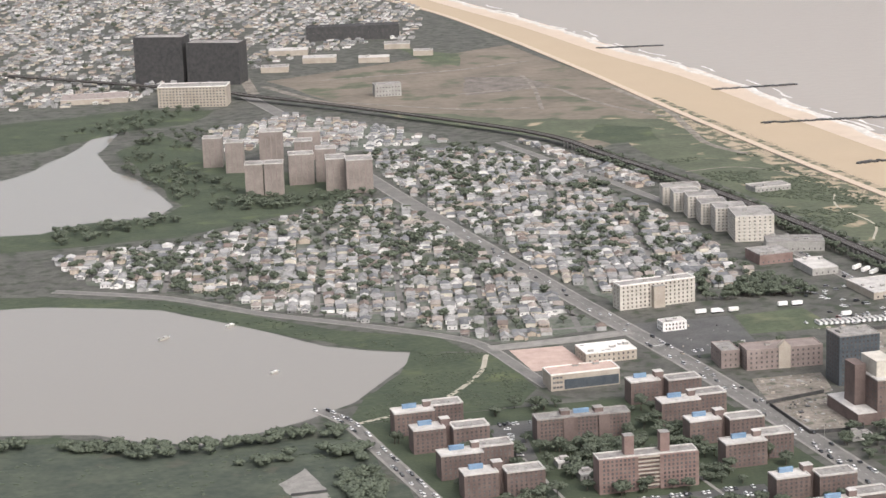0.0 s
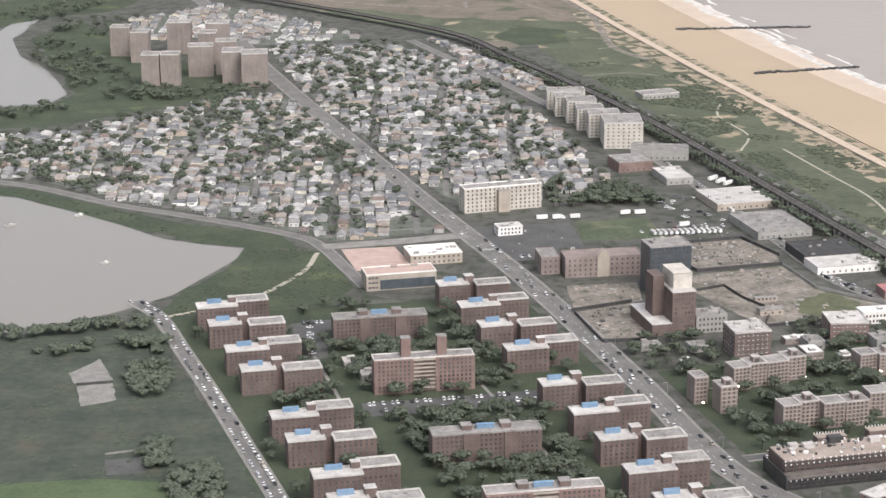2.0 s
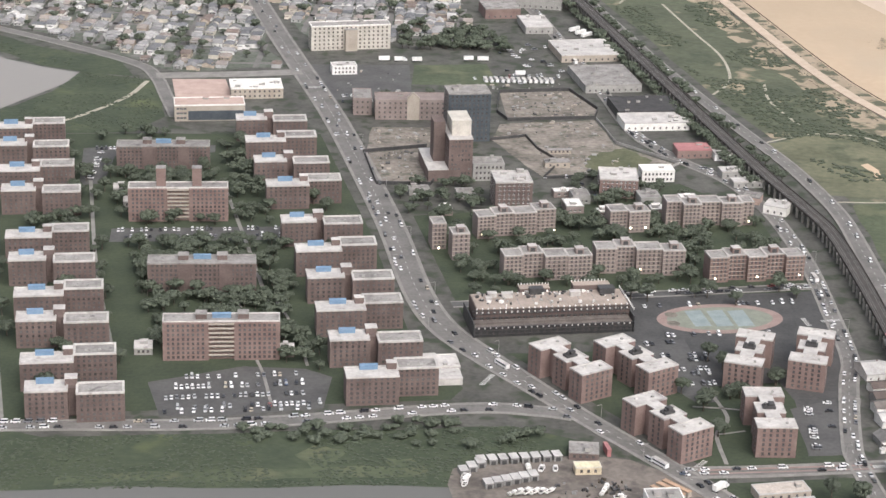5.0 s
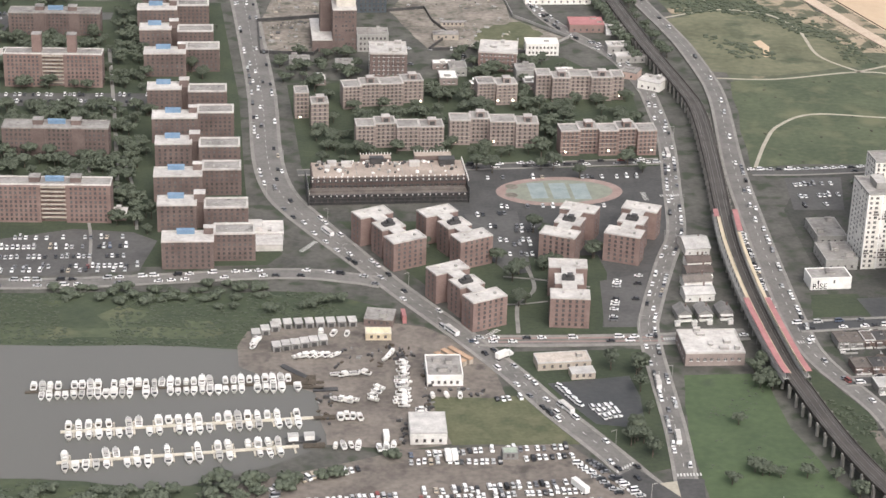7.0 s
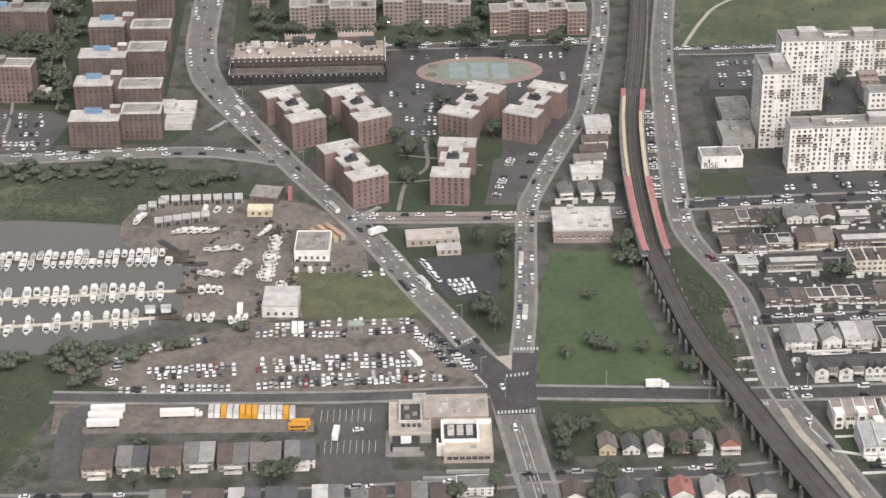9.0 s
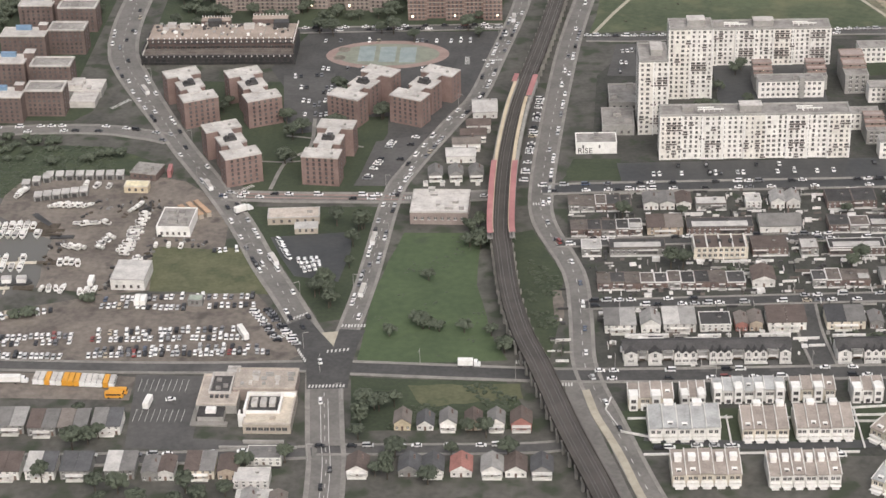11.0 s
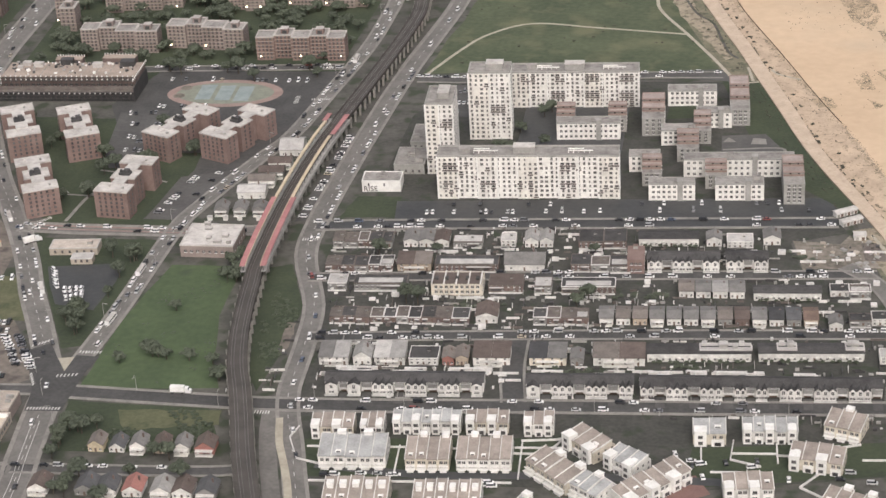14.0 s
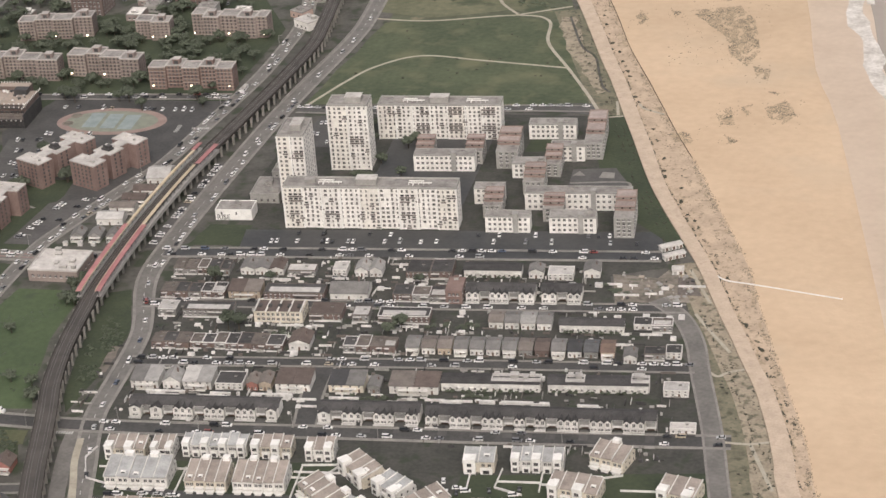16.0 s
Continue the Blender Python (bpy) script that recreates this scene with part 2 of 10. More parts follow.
# ---- mesh tools (plan metres in, scene units out) ----
class Solid:
    def __init__(self):
        self.v, self.f, self.m = [], [], []

    def face(self, pts, mi=0):
        a = len(self.v)
        self.v += [tuple(p) for p in pts]
        self.f.append(tuple(range(a, a + len(pts))))
        self.m.append(mi)
        return self

    def box(self, x0, y0, z0, x1, y1, z1, mi=0, top=None, spin=0.0):
        """A block; spin turns it in degrees about its own centre."""
        a = len(self.v)
        pts = [(x, y) for x, y in ((x0, y0), (x1, y0), (x1, y1), (x0, y1))]
        if spin:
            cx, cy, c, s = (x0 + x1) / 2, (y0 + y1) / 2, math.cos(radians(spin)), math.sin(radians(spin))
            pts = [(cx + (x - cx) * c - (y - cy) * s, cy + (x - cx) * s + (y - cy) * c) for x, y in pts]
        self.v += [(x, y, z) for z in (z0, z1) for x, y in pts]
        for i in range(4):
            self.f.append((a + i, a + (i + 1) % 4, a + 4 + (i + 1) % 4, a + 4 + i))
            self.m.append(mi)
        self.f += [(a + 3, a + 2, a + 1, a), (a + 4, a + 5, a + 6, a + 7)]
        self.m += [mi, mi if top is None else top]
        return self

    def prism(self, pts, z0, z1, mi=0, top=None):
        a, n = len(self.v), len(pts)
        self.v += [(p[0], p[1], z) for z in (z0, z1) for p in pts]
        for i in range(n):
            self.f.append((a + i, a + (i + 1) % n, a + n + (i + 1) % n, a + n + i))
            self.m.append(mi)
        self.f.append(tuple(range(a + n, a + 2 * n)))
        self.m.append(mi if top is None else top)
        return self

    def gable(self, x0, y0, x1, y1, z, h, along="y", over=0.4, mi=0, wall=None, thick=0.25):
        """A pitched roof with overhang and thickness over a rectangle, and the gable walls under it."""
        if along == "y":
            q = lambda u, w, zz: (u, w, zz)
            a0, a1, b0, b1 = x0, x1, y0, y1
        else:
            q = lambda u, w, zz: (w, u, zz)
            a0, a1, b0, b1 = y0, y1, x0, x1
        mid, drop = (a0 + a1) / 2, h * over / ((a1 - a0) / 2)
        for sgn, e in ((1, a0 - over), (-1, a1 + over)):
            ring = [q(e, b0 - over, z - drop), q(mid, b0 - over, z + h), q(mid, b1 + over, z + h), q(e, b1 + over, z - drop)]
            up = [(p[0], p[1], p[2] + thick) for p in ring]
            self.face(up, mi).face(ring[::-1], mi)
            for i in range(4):
                self.face([ring[i], ring[(i + 1) % 4], up[(i + 1) % 4], up[i]], mi)
        if wall is not None:
            for b in (b0, b1):
                self.face([q(a0, b, z), q(a1, b, z), q(mid, b, z + h)], wall)
        return self

    def hip(self, x0, y0, x1, y1, z, h, over=0.4, mi=0):
        x0, y0, x1, y1 = x0 - over, y0 - over, x1 + over, y1 + over
        w, d = x1 - x0, y1 - y0
        r = min(w, d) / 2
        e0, e1 = ((x0 + r, y0 + d / 2), (x1 - r, y0 + d / 2)) if w >= d else ((x0 + w / 2, y0 + r), (x0 + w / 2, y1 - r))
        a, b, c, e = (x0, y0, z), (x1, y0, z), (x1, y1, z), (x0, y1, z)
        p, q = (*e0, z + h), (*e1, z + h)
        if w >= d:
            fs = ([a, b, q, p], [b, c, q], [c, e, p, q], [e, a, p])
        else:
            fs = ([a, b, p], [b, c, q, p], [c, e, q], [e, a, p, q])
        for s in fs:
            self.face(s, mi)
        return self.face([e, c, b, a], mi)

    def tube(self, x, y, z0, z1, r0, r1=None, n=8, mi=0):
        r1 = r0 if r1 is None else r1
        a = len(self.v)
        for z, r in ((z0, r0), (z1, r1)):
            self.v += [(x + r * math.cos(i * math.tau / n), y + r * math.sin(i * math.tau / n), z) for i in range(n)]
        for i in range(n):
            self.f.append((a + i, a + (i + 1) % n, a + n + (i + 1) % n, a + n + i))
            self.m.append(mi)
        self.f.append(tuple(range(a + n, a + 2 * n)))
        self.m.append(mi)
        return self

    def data(self, name, *mats):
        me = bpy.data.meshes.new(name)
        me.from_pydata([(x * S, y * S, z * S) for x, y, z in self.v], [], self.f)
        for m in mats:
            me.materials.append(m)
        if len(mats) > 1:
            me.polygons.foreach_set("material_index", self.m)
        me.update()
        return me


def place(x, y, z=0.0, turn=0.0):
    return pose(x * S, y * S, z * S, 0, 0, turn)


def thing(name, x, y, turn=0.0, label="", category="", group="", z=0.0):
    ob = new(name)
    ob.empty_display_size = 0.5
    ob.matrix_basis = place(x, y, z, turn)
    return tagged(ob, label, category, group)


def hang(name, data, parent, m=None, label=""):
    """A mesh as a part of a thing, at m in the thing's own frame."""
    ob = new(name, data)
    ob.parent = parent
    if m is not None:
        ob.matrix_basis = m
    return tagged(ob, label)


def part(name, solid, mats, parent, label="", m=None):
    return hang(name, solid.data(name, *(mats if isinstance(mats, (list, tuple)) else (mats,))), parent, m, label)


def setting(name, solid, mats, label, category, kind="structure"):
    """A piece of the setting, from a Solid and its materials or from a finished mesh."""
    ob = new(name, solid if mats is None else solid.data(name, *(mats if isinstance(mats, (list, tuple)) else (mats,))))
    return tagged(ob, label, category, kind=kind)


def ribbon(pts, width, z, solid=None, mi=0, side=0.0, closed=False):
    """A flat strip of a width along a line of plan points, moved sideways by side."""
    s = solid or Solid()
    P = [Vector(p) for p in pts]
    edge = []
    for i, p in enumerate(P):
        wide, off = (width(p.y) if callable(width) else width), (side(p.y) if callable(side) else side)
        d = ((P[min(i + 1, len(P) - 1)] - p).normalized() if i < len(P) - 1 else Vector((0, 0))) + ((p - P[i - 1]).normalized() if i else Vector((0, 0)))
        nrm = Vector((-d.y, d.x)).normalized()
        edge.append((p + nrm * (off + wide / 2), p + nrm * (off - wide / 2)))
    for (a, b), (c, e) in zip(edge, edge[1:]):
        s.face([(*b, z), (*e, z), (*c, z), (*a, z)], mi)
    return s


def kerbed(pts, width, z0, z1, solid, mi=0, side=0.0):
    """A raised strip with side faces."""
    top = ribbon(pts, width, z1, None, mi, side)
    solid_faces = [[top.v[i] for i in f] for f in top.f]
    for f in solid_faces:
        solid.face(f, mi)
        for a, b in ((0, 1), (2, 3)):
            p, q = f[a], f[b]
            solid.face([(p[0], p[1], z0), (q[0], q[1], z0), q, p], mi)
    return solid


def smooth(pts, steps=4):
    """The same line with rounded bends (Catmull-Rom)."""
    P = [Vector(p) for p in pts]
    P = [2 * P[0] - P[1], *P, 2 * P[-1] - P[-2]]
    out = []
    for a, b, c, d in zip(P, P[1:], P[2:], P[3:]):
        for i in range(steps):
            t = i / steps
            out.append(0.5 * (2 * b + (c - a) * t + (2 * a - 5 * b + 4 * c - d) * t * t + (3 * b - a - 3 * c + d) * t ** 3))
    return [tuple(p) for p in out] + [tuple(P[-2])]


def along(pts, step, start=0.0):
    """Points every so many metres along a line, with the heading in degrees."""
    out, left = [], start
    for a, b in zip(pts, pts[1:]):
        a, b = Vector(a), Vector(b)
        d = (b - a).length
        while left < d:
            p = a + (b - a) * (left / d)
            out.append((p.x, p.y, math.degrees(math.atan2(b.y - a.y, b.x - a.x))))
            left += step
        left -= d
    return out


def inside(x, y, poly):
    hit = False
    for (x0, y0), (x1, y1) in zip(poly, poly[1:] + poly[:1]):
        if (y0 > y) != (y1 > y) and x < (x1 - x0) * (y - y0) / (y1 - y0) + x0:
            hit = not hit
    return hit


def ragged(poly, step, amount, seed):
    """The outline of a natural edge: the polygon with its sides broken into small bays."""
    r, out = random.Random(seed), []
    for a, b in zip(poly, poly[1:] + poly[:1]):
        n = max(1, int(math.hypot(b[0] - a[0], b[1] - a[1]) / step))
        for i in range(n):
            t, w = i / n, amount * (0.4 if i == 0 else 1)
            out.append((a[0] + (b[0] - a[0]) * t + r.uniform(-w, w), a[1] + (b[1] - a[1]) * t + r.uniform(-w, w)))
    return out


def crossed(pts):
    """Whether an outline cuts itself."""
    n = len(pts)
    side = lambda a, b, c: (b[0] - a[0]) * (c[1] - a[1]) - (b[1] - a[1]) * (c[0] - a[0])
    for i in range(n):
        a, b = pts[i], pts[(i + 1) % n]
        for j in range(i + 2, n - (i == 0)):
            c, d = pts[j], pts[(j + 1) % n]
            if side(a, b, c) * side(a, b, d) < 0 and side(c, d, a) * side(c, d, b) < 0:
                return True
    return False


def patch(name, poly, mat, label, category, z=0.05, bays=0.0, amount=2.0):
    seed = int(abs(poly[0][0] * 3 + poly[1][1] * 5))
    pts = ragged(poly, bays, amount, seed) if bays else poly
    while bays and amount > 0.1 and crossed(pts):
        amount *= 0.5
        pts = ragged(poly, bays, amount, seed)
    area = sum(a[0] * b[1] - b[0] * a[1] for a, b in zip(pts, pts[1:] + pts[:1]))
    if area < 0:
        pts = pts[::-1]
    bm = bmesh.new()
    f = bm.faces.new([bm.verts.new((x * S, y * S, z * S)) for x, y in pts])
    f.normal_update()
    bmesh.ops.triangulate(bm, faces=[f], ngon_method="EAR_CLIP")
    me = bpy.data.meshes.new(name)
    bm.to_mesh(me)
    bm.free()
    me.materials.append(mat)
    return tagged(new(name, me), label, category, kind="structure")

# ---- ground, water, roads ----
setting("ground", Solid().face([(-9000, -3000, 0), (9000, -3000, 0), (9000, 9500, 0), (-9000, 9500, 0)]), EARTH,
        "grey-green town ground of yards, verges and worn soil", "ground")

SHORE = [(-900, 8000), (-300, 5600), (0, 4500), (100, 3900), (167, 3508), (209, 3149), (253, 2900), (272, 2620), (290, 2400), (316, 2163), (360, 1920),
         (420, 1680), (470, 1520), (497, 1428), (517, 1301), (541, 1210), (590, 960), (660, 600), (800, 0)]
WALKWAY = [(-900, 6500), (-200, 4700), (10, 3900), (74, 3469), (112, 3003), (133, 2650), (158, 2330), (183, 2081), (204, 1877), (232, 1640), (272, 1500),
           (311.5, 1393), (327, 1351), (345.3, 1300), (361, 1259), (379.6, 1206), (395.8, 1160), (413, 1110), (429, 1071), (444.5, 1037), (461, 1000), (476, 960), (488.5, 929), (499.5, 900), (508.5, 878), (519.6, 842), (527.2, 811), (532.8, 785), (575, 640), (640, 400)]
RAIL = [(-700, 3250), (-420, 2980), (-368, 2912), (-263, 2783), (-80, 2516), (-30, 2340), (14, 2153), (50, 1951), (71, 1786), (96, 1581), (117, 1415), (132, 1321),
        (137, 1275), (134, 1193), (128, 1100), (126, 1050), (127, 987), (131.5, 921), (135.5, 894), (140.2, 866), (145.6, 840), (153, 813), (161.8, 789), (170.4, 764), (178, 741), (186, 719), (194, 698), (208, 660), (236, 590), (280, 500)]
AVENUE = [(-370, 2950), (-330, 2700), (-302, 2376), (-227, 1868), (-203, 1717), (-175, 1550), (-156, 1400), (-145, 1302), (-137, 1200), (-127, 1146), (-112, 1112),
          (-87, 1066), (-57, 1013), (-29, 967), (-4, 923), (15, 884), (33, 851), (48, 822), (61, 796), (68, 760), (74, 728), (80, 694), (92, 580)]
BEND = [(68, 806), (70, 869), (69, 961), (74, 996), (90, 1060), (100, 1095), (106, 1160), (112, 1235), (112, 1290), (109, 1340), (95, 1400), (68, 1450), (47, 1511), (40, 1620), (29, 1749), (15, 1880),
        (-10, 1999), (-50, 2200), (-120, 2500)]
RAILROAD = [(330, 470), (262, 590), (234, 655), (216, 700), (206, 728), (197, 755), (188, 780), (182, 802), (179.5, 825), (177, 850), (171, 888), (152, 940), (147.5, 981), (146.5, 1055), (147, 1130), (148, 1177), (150.5, 1224), (155.5, 1290), (157, 1326), (155.5, 1360), (147, 1435), (131, 1515), (116, 1600),
            (98, 1710), (80, 1850), (52, 2050), (20, 2220)]

WALK2 = smooth(WALKWAY, 4)
east = [(x, y) for x, y in smooth(SHORE, 3)]
patch("beach", [(x + 5, y) for x, y in WALK2] + [(x + 20, y) for x, y in reversed(east)], SAND, "pale golden dry beach sand", "beach", 0.08)
STRIPW = lambda y: float(np.interp(y, [800, 875, 906, 946, 989, 1041, 1085, 1117, 1152, 1175, 1223, 1269, 1321, 1377], [8, 7, 9.5, 13.5, 18, 21.5, 23.5, 24, 20.5, 18.8, 16.8, 14.6, 13.2, 14.5]))
DECKW = lambda y: float(np.interp(y, [780, 850, 900, 1040, 1150], [10.0, 9.4, 8.2, 8.2, 9.8]))
tufts = Solid()


def tuft(x, y, a, b, r):
    """A low ragged cushion of dry grass."""
    lift = 0.1 + 0.1 * r.random()
    s0 = r.uniform(0, 0.6)
    tufts.face([(x + a * math.cos(k * 1.05 + s0) * r.uniform(0.6, 1.2), y + b * math.sin(k * 1.05 + s0) * r.uniform(0.6, 1.2), lift) for k in range(6)])


for ring in ([(386, 1395), (421, 1408), (436, 1380), (447, 1323), (442, 1295), (428, 1312), (419, 1349), (400, 1376)], [(372, 1397), (381, 1393), (379, 1380)], [(446, 1295), (458, 1292), (459, 1271), (451, 1277)], [(463, 1226), (475, 1239), (485, 1219), (477, 1201), (468, 1210)],
             [(433, 1213), (441, 1226), (448, 1196), (439, 1197)], [(446, 1225), (455, 1232), (454, 1213)], [(461, 1253), (470, 1255), (468, 1248)], [(444, 1181), (455, 1172), (449, 1168)], [(409, 1178), (420, 1184), (426, 1168), (418, 1160)], [(352, 1392), (360, 1376), (356, 1362), (350, 1380)],
             [(380, 1440), (410, 1470), (430, 1440), (410, 1415)], [(330, 1560), (350, 1580), (356, 1540), (340, 1530)], [(300, 1750), (316, 1790), (322, 1740)]):
    rb, xs, ys = random.Random(int(ring[0][0] * 7)), [p[0] for p in ring], [p[1] for p in ring]
    for _ in range(int((max(xs) - min(xs) + 6) * (max(ys) - min(ys) + 10) * 1.5)):
        x, y = rb.uniform(min(xs) - 3, max(xs) + 3), rb.uniform(min(ys) - 5, max(ys) + 5)
        if (inside(x, y, ring) and noise.noise((x * 0.16, y * 0.1, 2.0)) > -0.30) or rb.random() < 0.012:
            tuft(x, y, rb.uniform(0.18, 0.62), rb.uniform(0.3, 1.3), rb)
rb = random.Random(31)
for x, y, a in along(WALK2, 0.13):
    if 560 < y < 1400:
        # tufts closest to the deck are scrub and also stand in for its shadow line
        o = rb.choice((4.9 + abs(rb.gauss(0, 0.8)), 2.6 + STRIPW(y) + rb.gauss(0, 1.3), 2.6 + STRIPW(y) + rb.gauss(0, 1.3), rb.uniform(5, 4 + STRIPW(y))))
        if noise.noise((x * 0.13, y * 0.09, o * 0.25)) > -0.05:
            tuft(x - math.sin(radians(a)) * o, y + math.cos(radians(a)) * o, rb.uniform(0.15, 0.7), rb.uniform(0.25, 1.3), rb)
setting("beach_grass", tufts, BEACHGRASS, "dark drifts of dry beach grass on the sand", "beach grass", "stuff")
patch("sea", east + [(9000, 0), (9000, 9400), (-900, 9400)], SEA, "calm pinkish grey sea under overcast sky", "sea", 0.14)
setting("wet_sand", ribbon(east, 44, 0.18, side=-8), WETSAND, "damp darker sand along the waterline", "beach")
foam, rf = Solid(), random.Random(5)
for off, wide in ((7, 8), (19, 4), (34, 2.2)):
    pts = [(x + 3.5 * math.sin(y * 0.021) + 2.5 * math.sin(y * 0.057 + off) + rf.uniform(-1, 1) + off, y) for x, y, _ in along(smooth(SHORE, 6), 9) if 700 < y < 4300]
    for i, (a, b) in enumerate(zip(pts, pts[1:])):
        if off > 10 and noise.noise((a[1] * 0.012, off, 0.0)) < 0.05:
            continue
        w0, w1 = (wide * (0.75 + 0.6 * noise.noise((p[1] * 0.03, off * 2.0, 4.0))) for p in (a, b))
        foam.face([(a[0] - w0, a[1], 0.22), (a[0] + w0, a[1], 0.22), (b[0] + w1, b[1], 0.22), (b[0] - w1, b[1], 0.22)])
setting("surf", foam, FOAM, "white broken surf lines on the shore", "surf", "stuff")

# ponds and the creek with the marina
patch("pond", [(-760, 1930), (-646, 1891), (-598, 1878), (-552, 1850), (-507, 1800), (-465, 1745), (-435, 1700), (-402, 1678), (-365, 1660), (-392, 1613), (-433, 1552), (-476, 1516),
               (-513, 1498), (-548, 1487), (-589, 1505), (-616, 1530), (-680, 1545), (-780, 1560)], LAKE, "still grey pond reflecting the overcast sky", "pond", 0.10, 30, 3)
patch("pond_far", [(-800, 2200), (-651, 2183), (-608, 2214), (-568, 2221), (-534, 2225), (-515, 2267), (-532, 2380), (-570, 2483), (-581, 2600), (-552, 2727), (-587, 2698), (-620, 2594),
                   (-680, 2480), (-830, 2400)], LAKE, "pale still pond behind the housing towers", "pond", 0.10, 40, 4)
patch("creek", [(-420, 944), (-300, 950), (-223, 946), (-191, 948), (-138, 944), (-133, 923), (-100, 903), (-93, 850), (-119, 829), (-153, 813), (-173, 810), (-200, 816), (-300, 822), (-420, 830)],
      POND, "calm grey creek basin of the marina", "creek", 0.10, 18, 1.5)

# green and open land
patch("marsh_west", [(-900, 1560), (-640, 1530), (-549, 1470), (-470, 1500), (-432, 1380), (-407, 1262), (-391, 1156), (-372, 1020), (-330, 1000), (-900, 980)], MARSH, "dense dark green marsh and brush", "marsh", 0.06, 40, 3)
patch("marsh_creek", [(-420, 1000), (-100, 1012), (-60, 990), (-70, 980), (-136, 965), (-138, 944), (-223, 946), (-420, 944)], MARSH, "tall green reeds along the creek", "marsh", 0.07, 25, 2)
patch("marsh_south", [(-420, 832), (-200, 816), (-153, 812), (-100, 822), (-80, 800), (-135, 772), (-150, 700), (-420, 690)], MARSH, "dark brush and reeds on the creek bank", "marsh", 0.06, 20, 2)
patch("pond_bank", [(-372, 1666), (-309, 1640), (-301, 1545), (-321, 1508), (-445, 1500), (-424, 1560), (-390, 1610)], MARSH, "grassy bank of the pond with a worn track", "bank", 0.12, 20, 1.5)
patch("pond_meadow", [(-800, 1905), (-646, 1893), (-552, 1852), (-465, 1747), (-402, 1680), (-365, 1662), (-330, 1652), (-345, 1700), (-420, 1745), (-470, 1800), (-545, 1880), (-640, 1925), (-800, 1960)], MARSH, "green shore strip beside the pond", "bank", 0.12, 22, 2)
patch("far_park", [(-800, 2190), (-530, 2222), (-505, 2270), (-530, 2400), (-560, 2600), (-500, 2700), (-440, 2500), (-300, 2280), (-420, 2180), (-520, 2120), (-800, 2100)], MARSH, "green parkland beside the far pond", "park", 0.07, 40, 5)
PARK = [(-760, 1540), (-640, 1516), (-570, 1484), (-545, 1478), (-470, 1497), (-447, 1490), (-432, 1380), (-409, 1262), (-394, 1156), (-382, 1070), (-377, 1014), (-386, 1014), (-396, 1052), (-409, 1096), (-428, 1154), (-455, 1206), (-640, 1222), (-760, 1300)]
patch("brushland", PARK, BRUSHLAND, "soft uneven brush and rough grass beside the pond", "brush", 0.09, 16, 3)
patch("hard_court", [(-505, 1394), (-498, 1402), (-485, 1420), (-480, 1396), (-477, 1373), (-500, 1371.5)], PAVING, "worn pale concrete slab among brush", "court", 0.13, 5, 0.8)
patch("hard_court", [(-500, 1369.5), (-477, 1370.5), (-475.2, 1339), (-488, 1334), (-497, 1331)], PAVING, "worn pale concrete slab among brush", "court", 0.13, 5, 0.8)
patch("ruined_floor", [(-483, 1240), (-461, 1241.4), (-459.2, 1217), (-482, 1216)], ASPHALT, "mossy grey floor of a vanished building", "court", 0.13, 6, 0.6)
setting("ruin_wall", kerbed([(-482.6, 1248), (-463.5, 1251)], 0.7, 0, 1.2, Solid()), PAVING, "low broken wall beside a bare floor", "wall")
setting("slab_wall", kerbed([(-500, 1370.6), (-477, 1371.8)], 0.6, 0, 1.6, Solid()), DARKMETAL, "dark low wall between two slabs", "wall")
patch("sports_lawn", [(-640, 1215), (-483, 1212), (-450, 1200), (-424, 1152), (-405, 1096), (-392, 1052), (-384, 1015), (-420, 995), (-640, 990)], SPORTLAWN, "mown light green park lawn beside the trees", "lawn", 0.11, 14, 1.5)
patch("reed_clearing", [(-214, 981), (-204, 992), (-188, 987), (-192, 976), (-203, 964)], MEADOW, "yellow-green clearing among the reeds", "marsh", 0.13, 5, 1)
patch("reed_clearing_small", [(-170, 977), (-155, 976), (-152, 970), (-166, 967)], MEADOW, "yellow-green clearing among the reeds", "marsh", 0.13, 5, 1)
patch("reed_meadow", [(-330, 962), (-260, 966), (-150, 968), (-146, 958), (-330, 952)], MEADOW, "light green grass along the creek", "marsh", 0.11, 12, 2)
patch("verge_dirt", [(162, 868), (167, 868), (170, 842), (167, 836), (164, 850)], GRAVEL, "bare reddish soil beside the road", "verge", 0.12, 5, 0.8)
patch("far_wood", [(-900, 2560), (-640, 2640), (-552, 2735), (-470, 2760), (-420, 2860), (-520, 2900), (-900, 2780)], MARSH, "dark woodland beyond the far pond", "wood", 0.07, 40, 6)
patch("estate_lawn", [(-437, 1500), (-340, 1505), (-186, 1505), (-160, 1300), (-150, 1180), (-143, 1100), (-122, 1060), (-130, 1045), (-300, 1034), (-362, 1024), (-380, 1150), (-398, 1262), (-420, 1376)], GRASS, "worn green lawns between the brick slabs", "lawn", 0.05)
patch("court_asphalt", [(-30, 1128), (-16, 1100), (-6, 1052), (4, 1058), (52, 1064), (55, 1040), (46, 974), (66, 976), (84, 1040), (98, 1100), (104, 1196), (-16, 1186)], LANE, "worn dark asphalt courts round the track and blocks", "parking", 0.085)
patch("creek_street_end", [(-127.4, 713.8), (-130.5, 739.2), (-132.3, 759.2), (-125.5, 769.5), (-112, 769), (-121, 752), (-115, 714)], ASPHALT, "dead-end street with a rounded turning place", "road", 0.16)
patch("verge_yellow", [(104, 775), (154, 781), (157, 769), (113, 758)], DRYGRASS, "strip of long yellowing grass behind the cottages", "verge", 0.085, 6, 1)
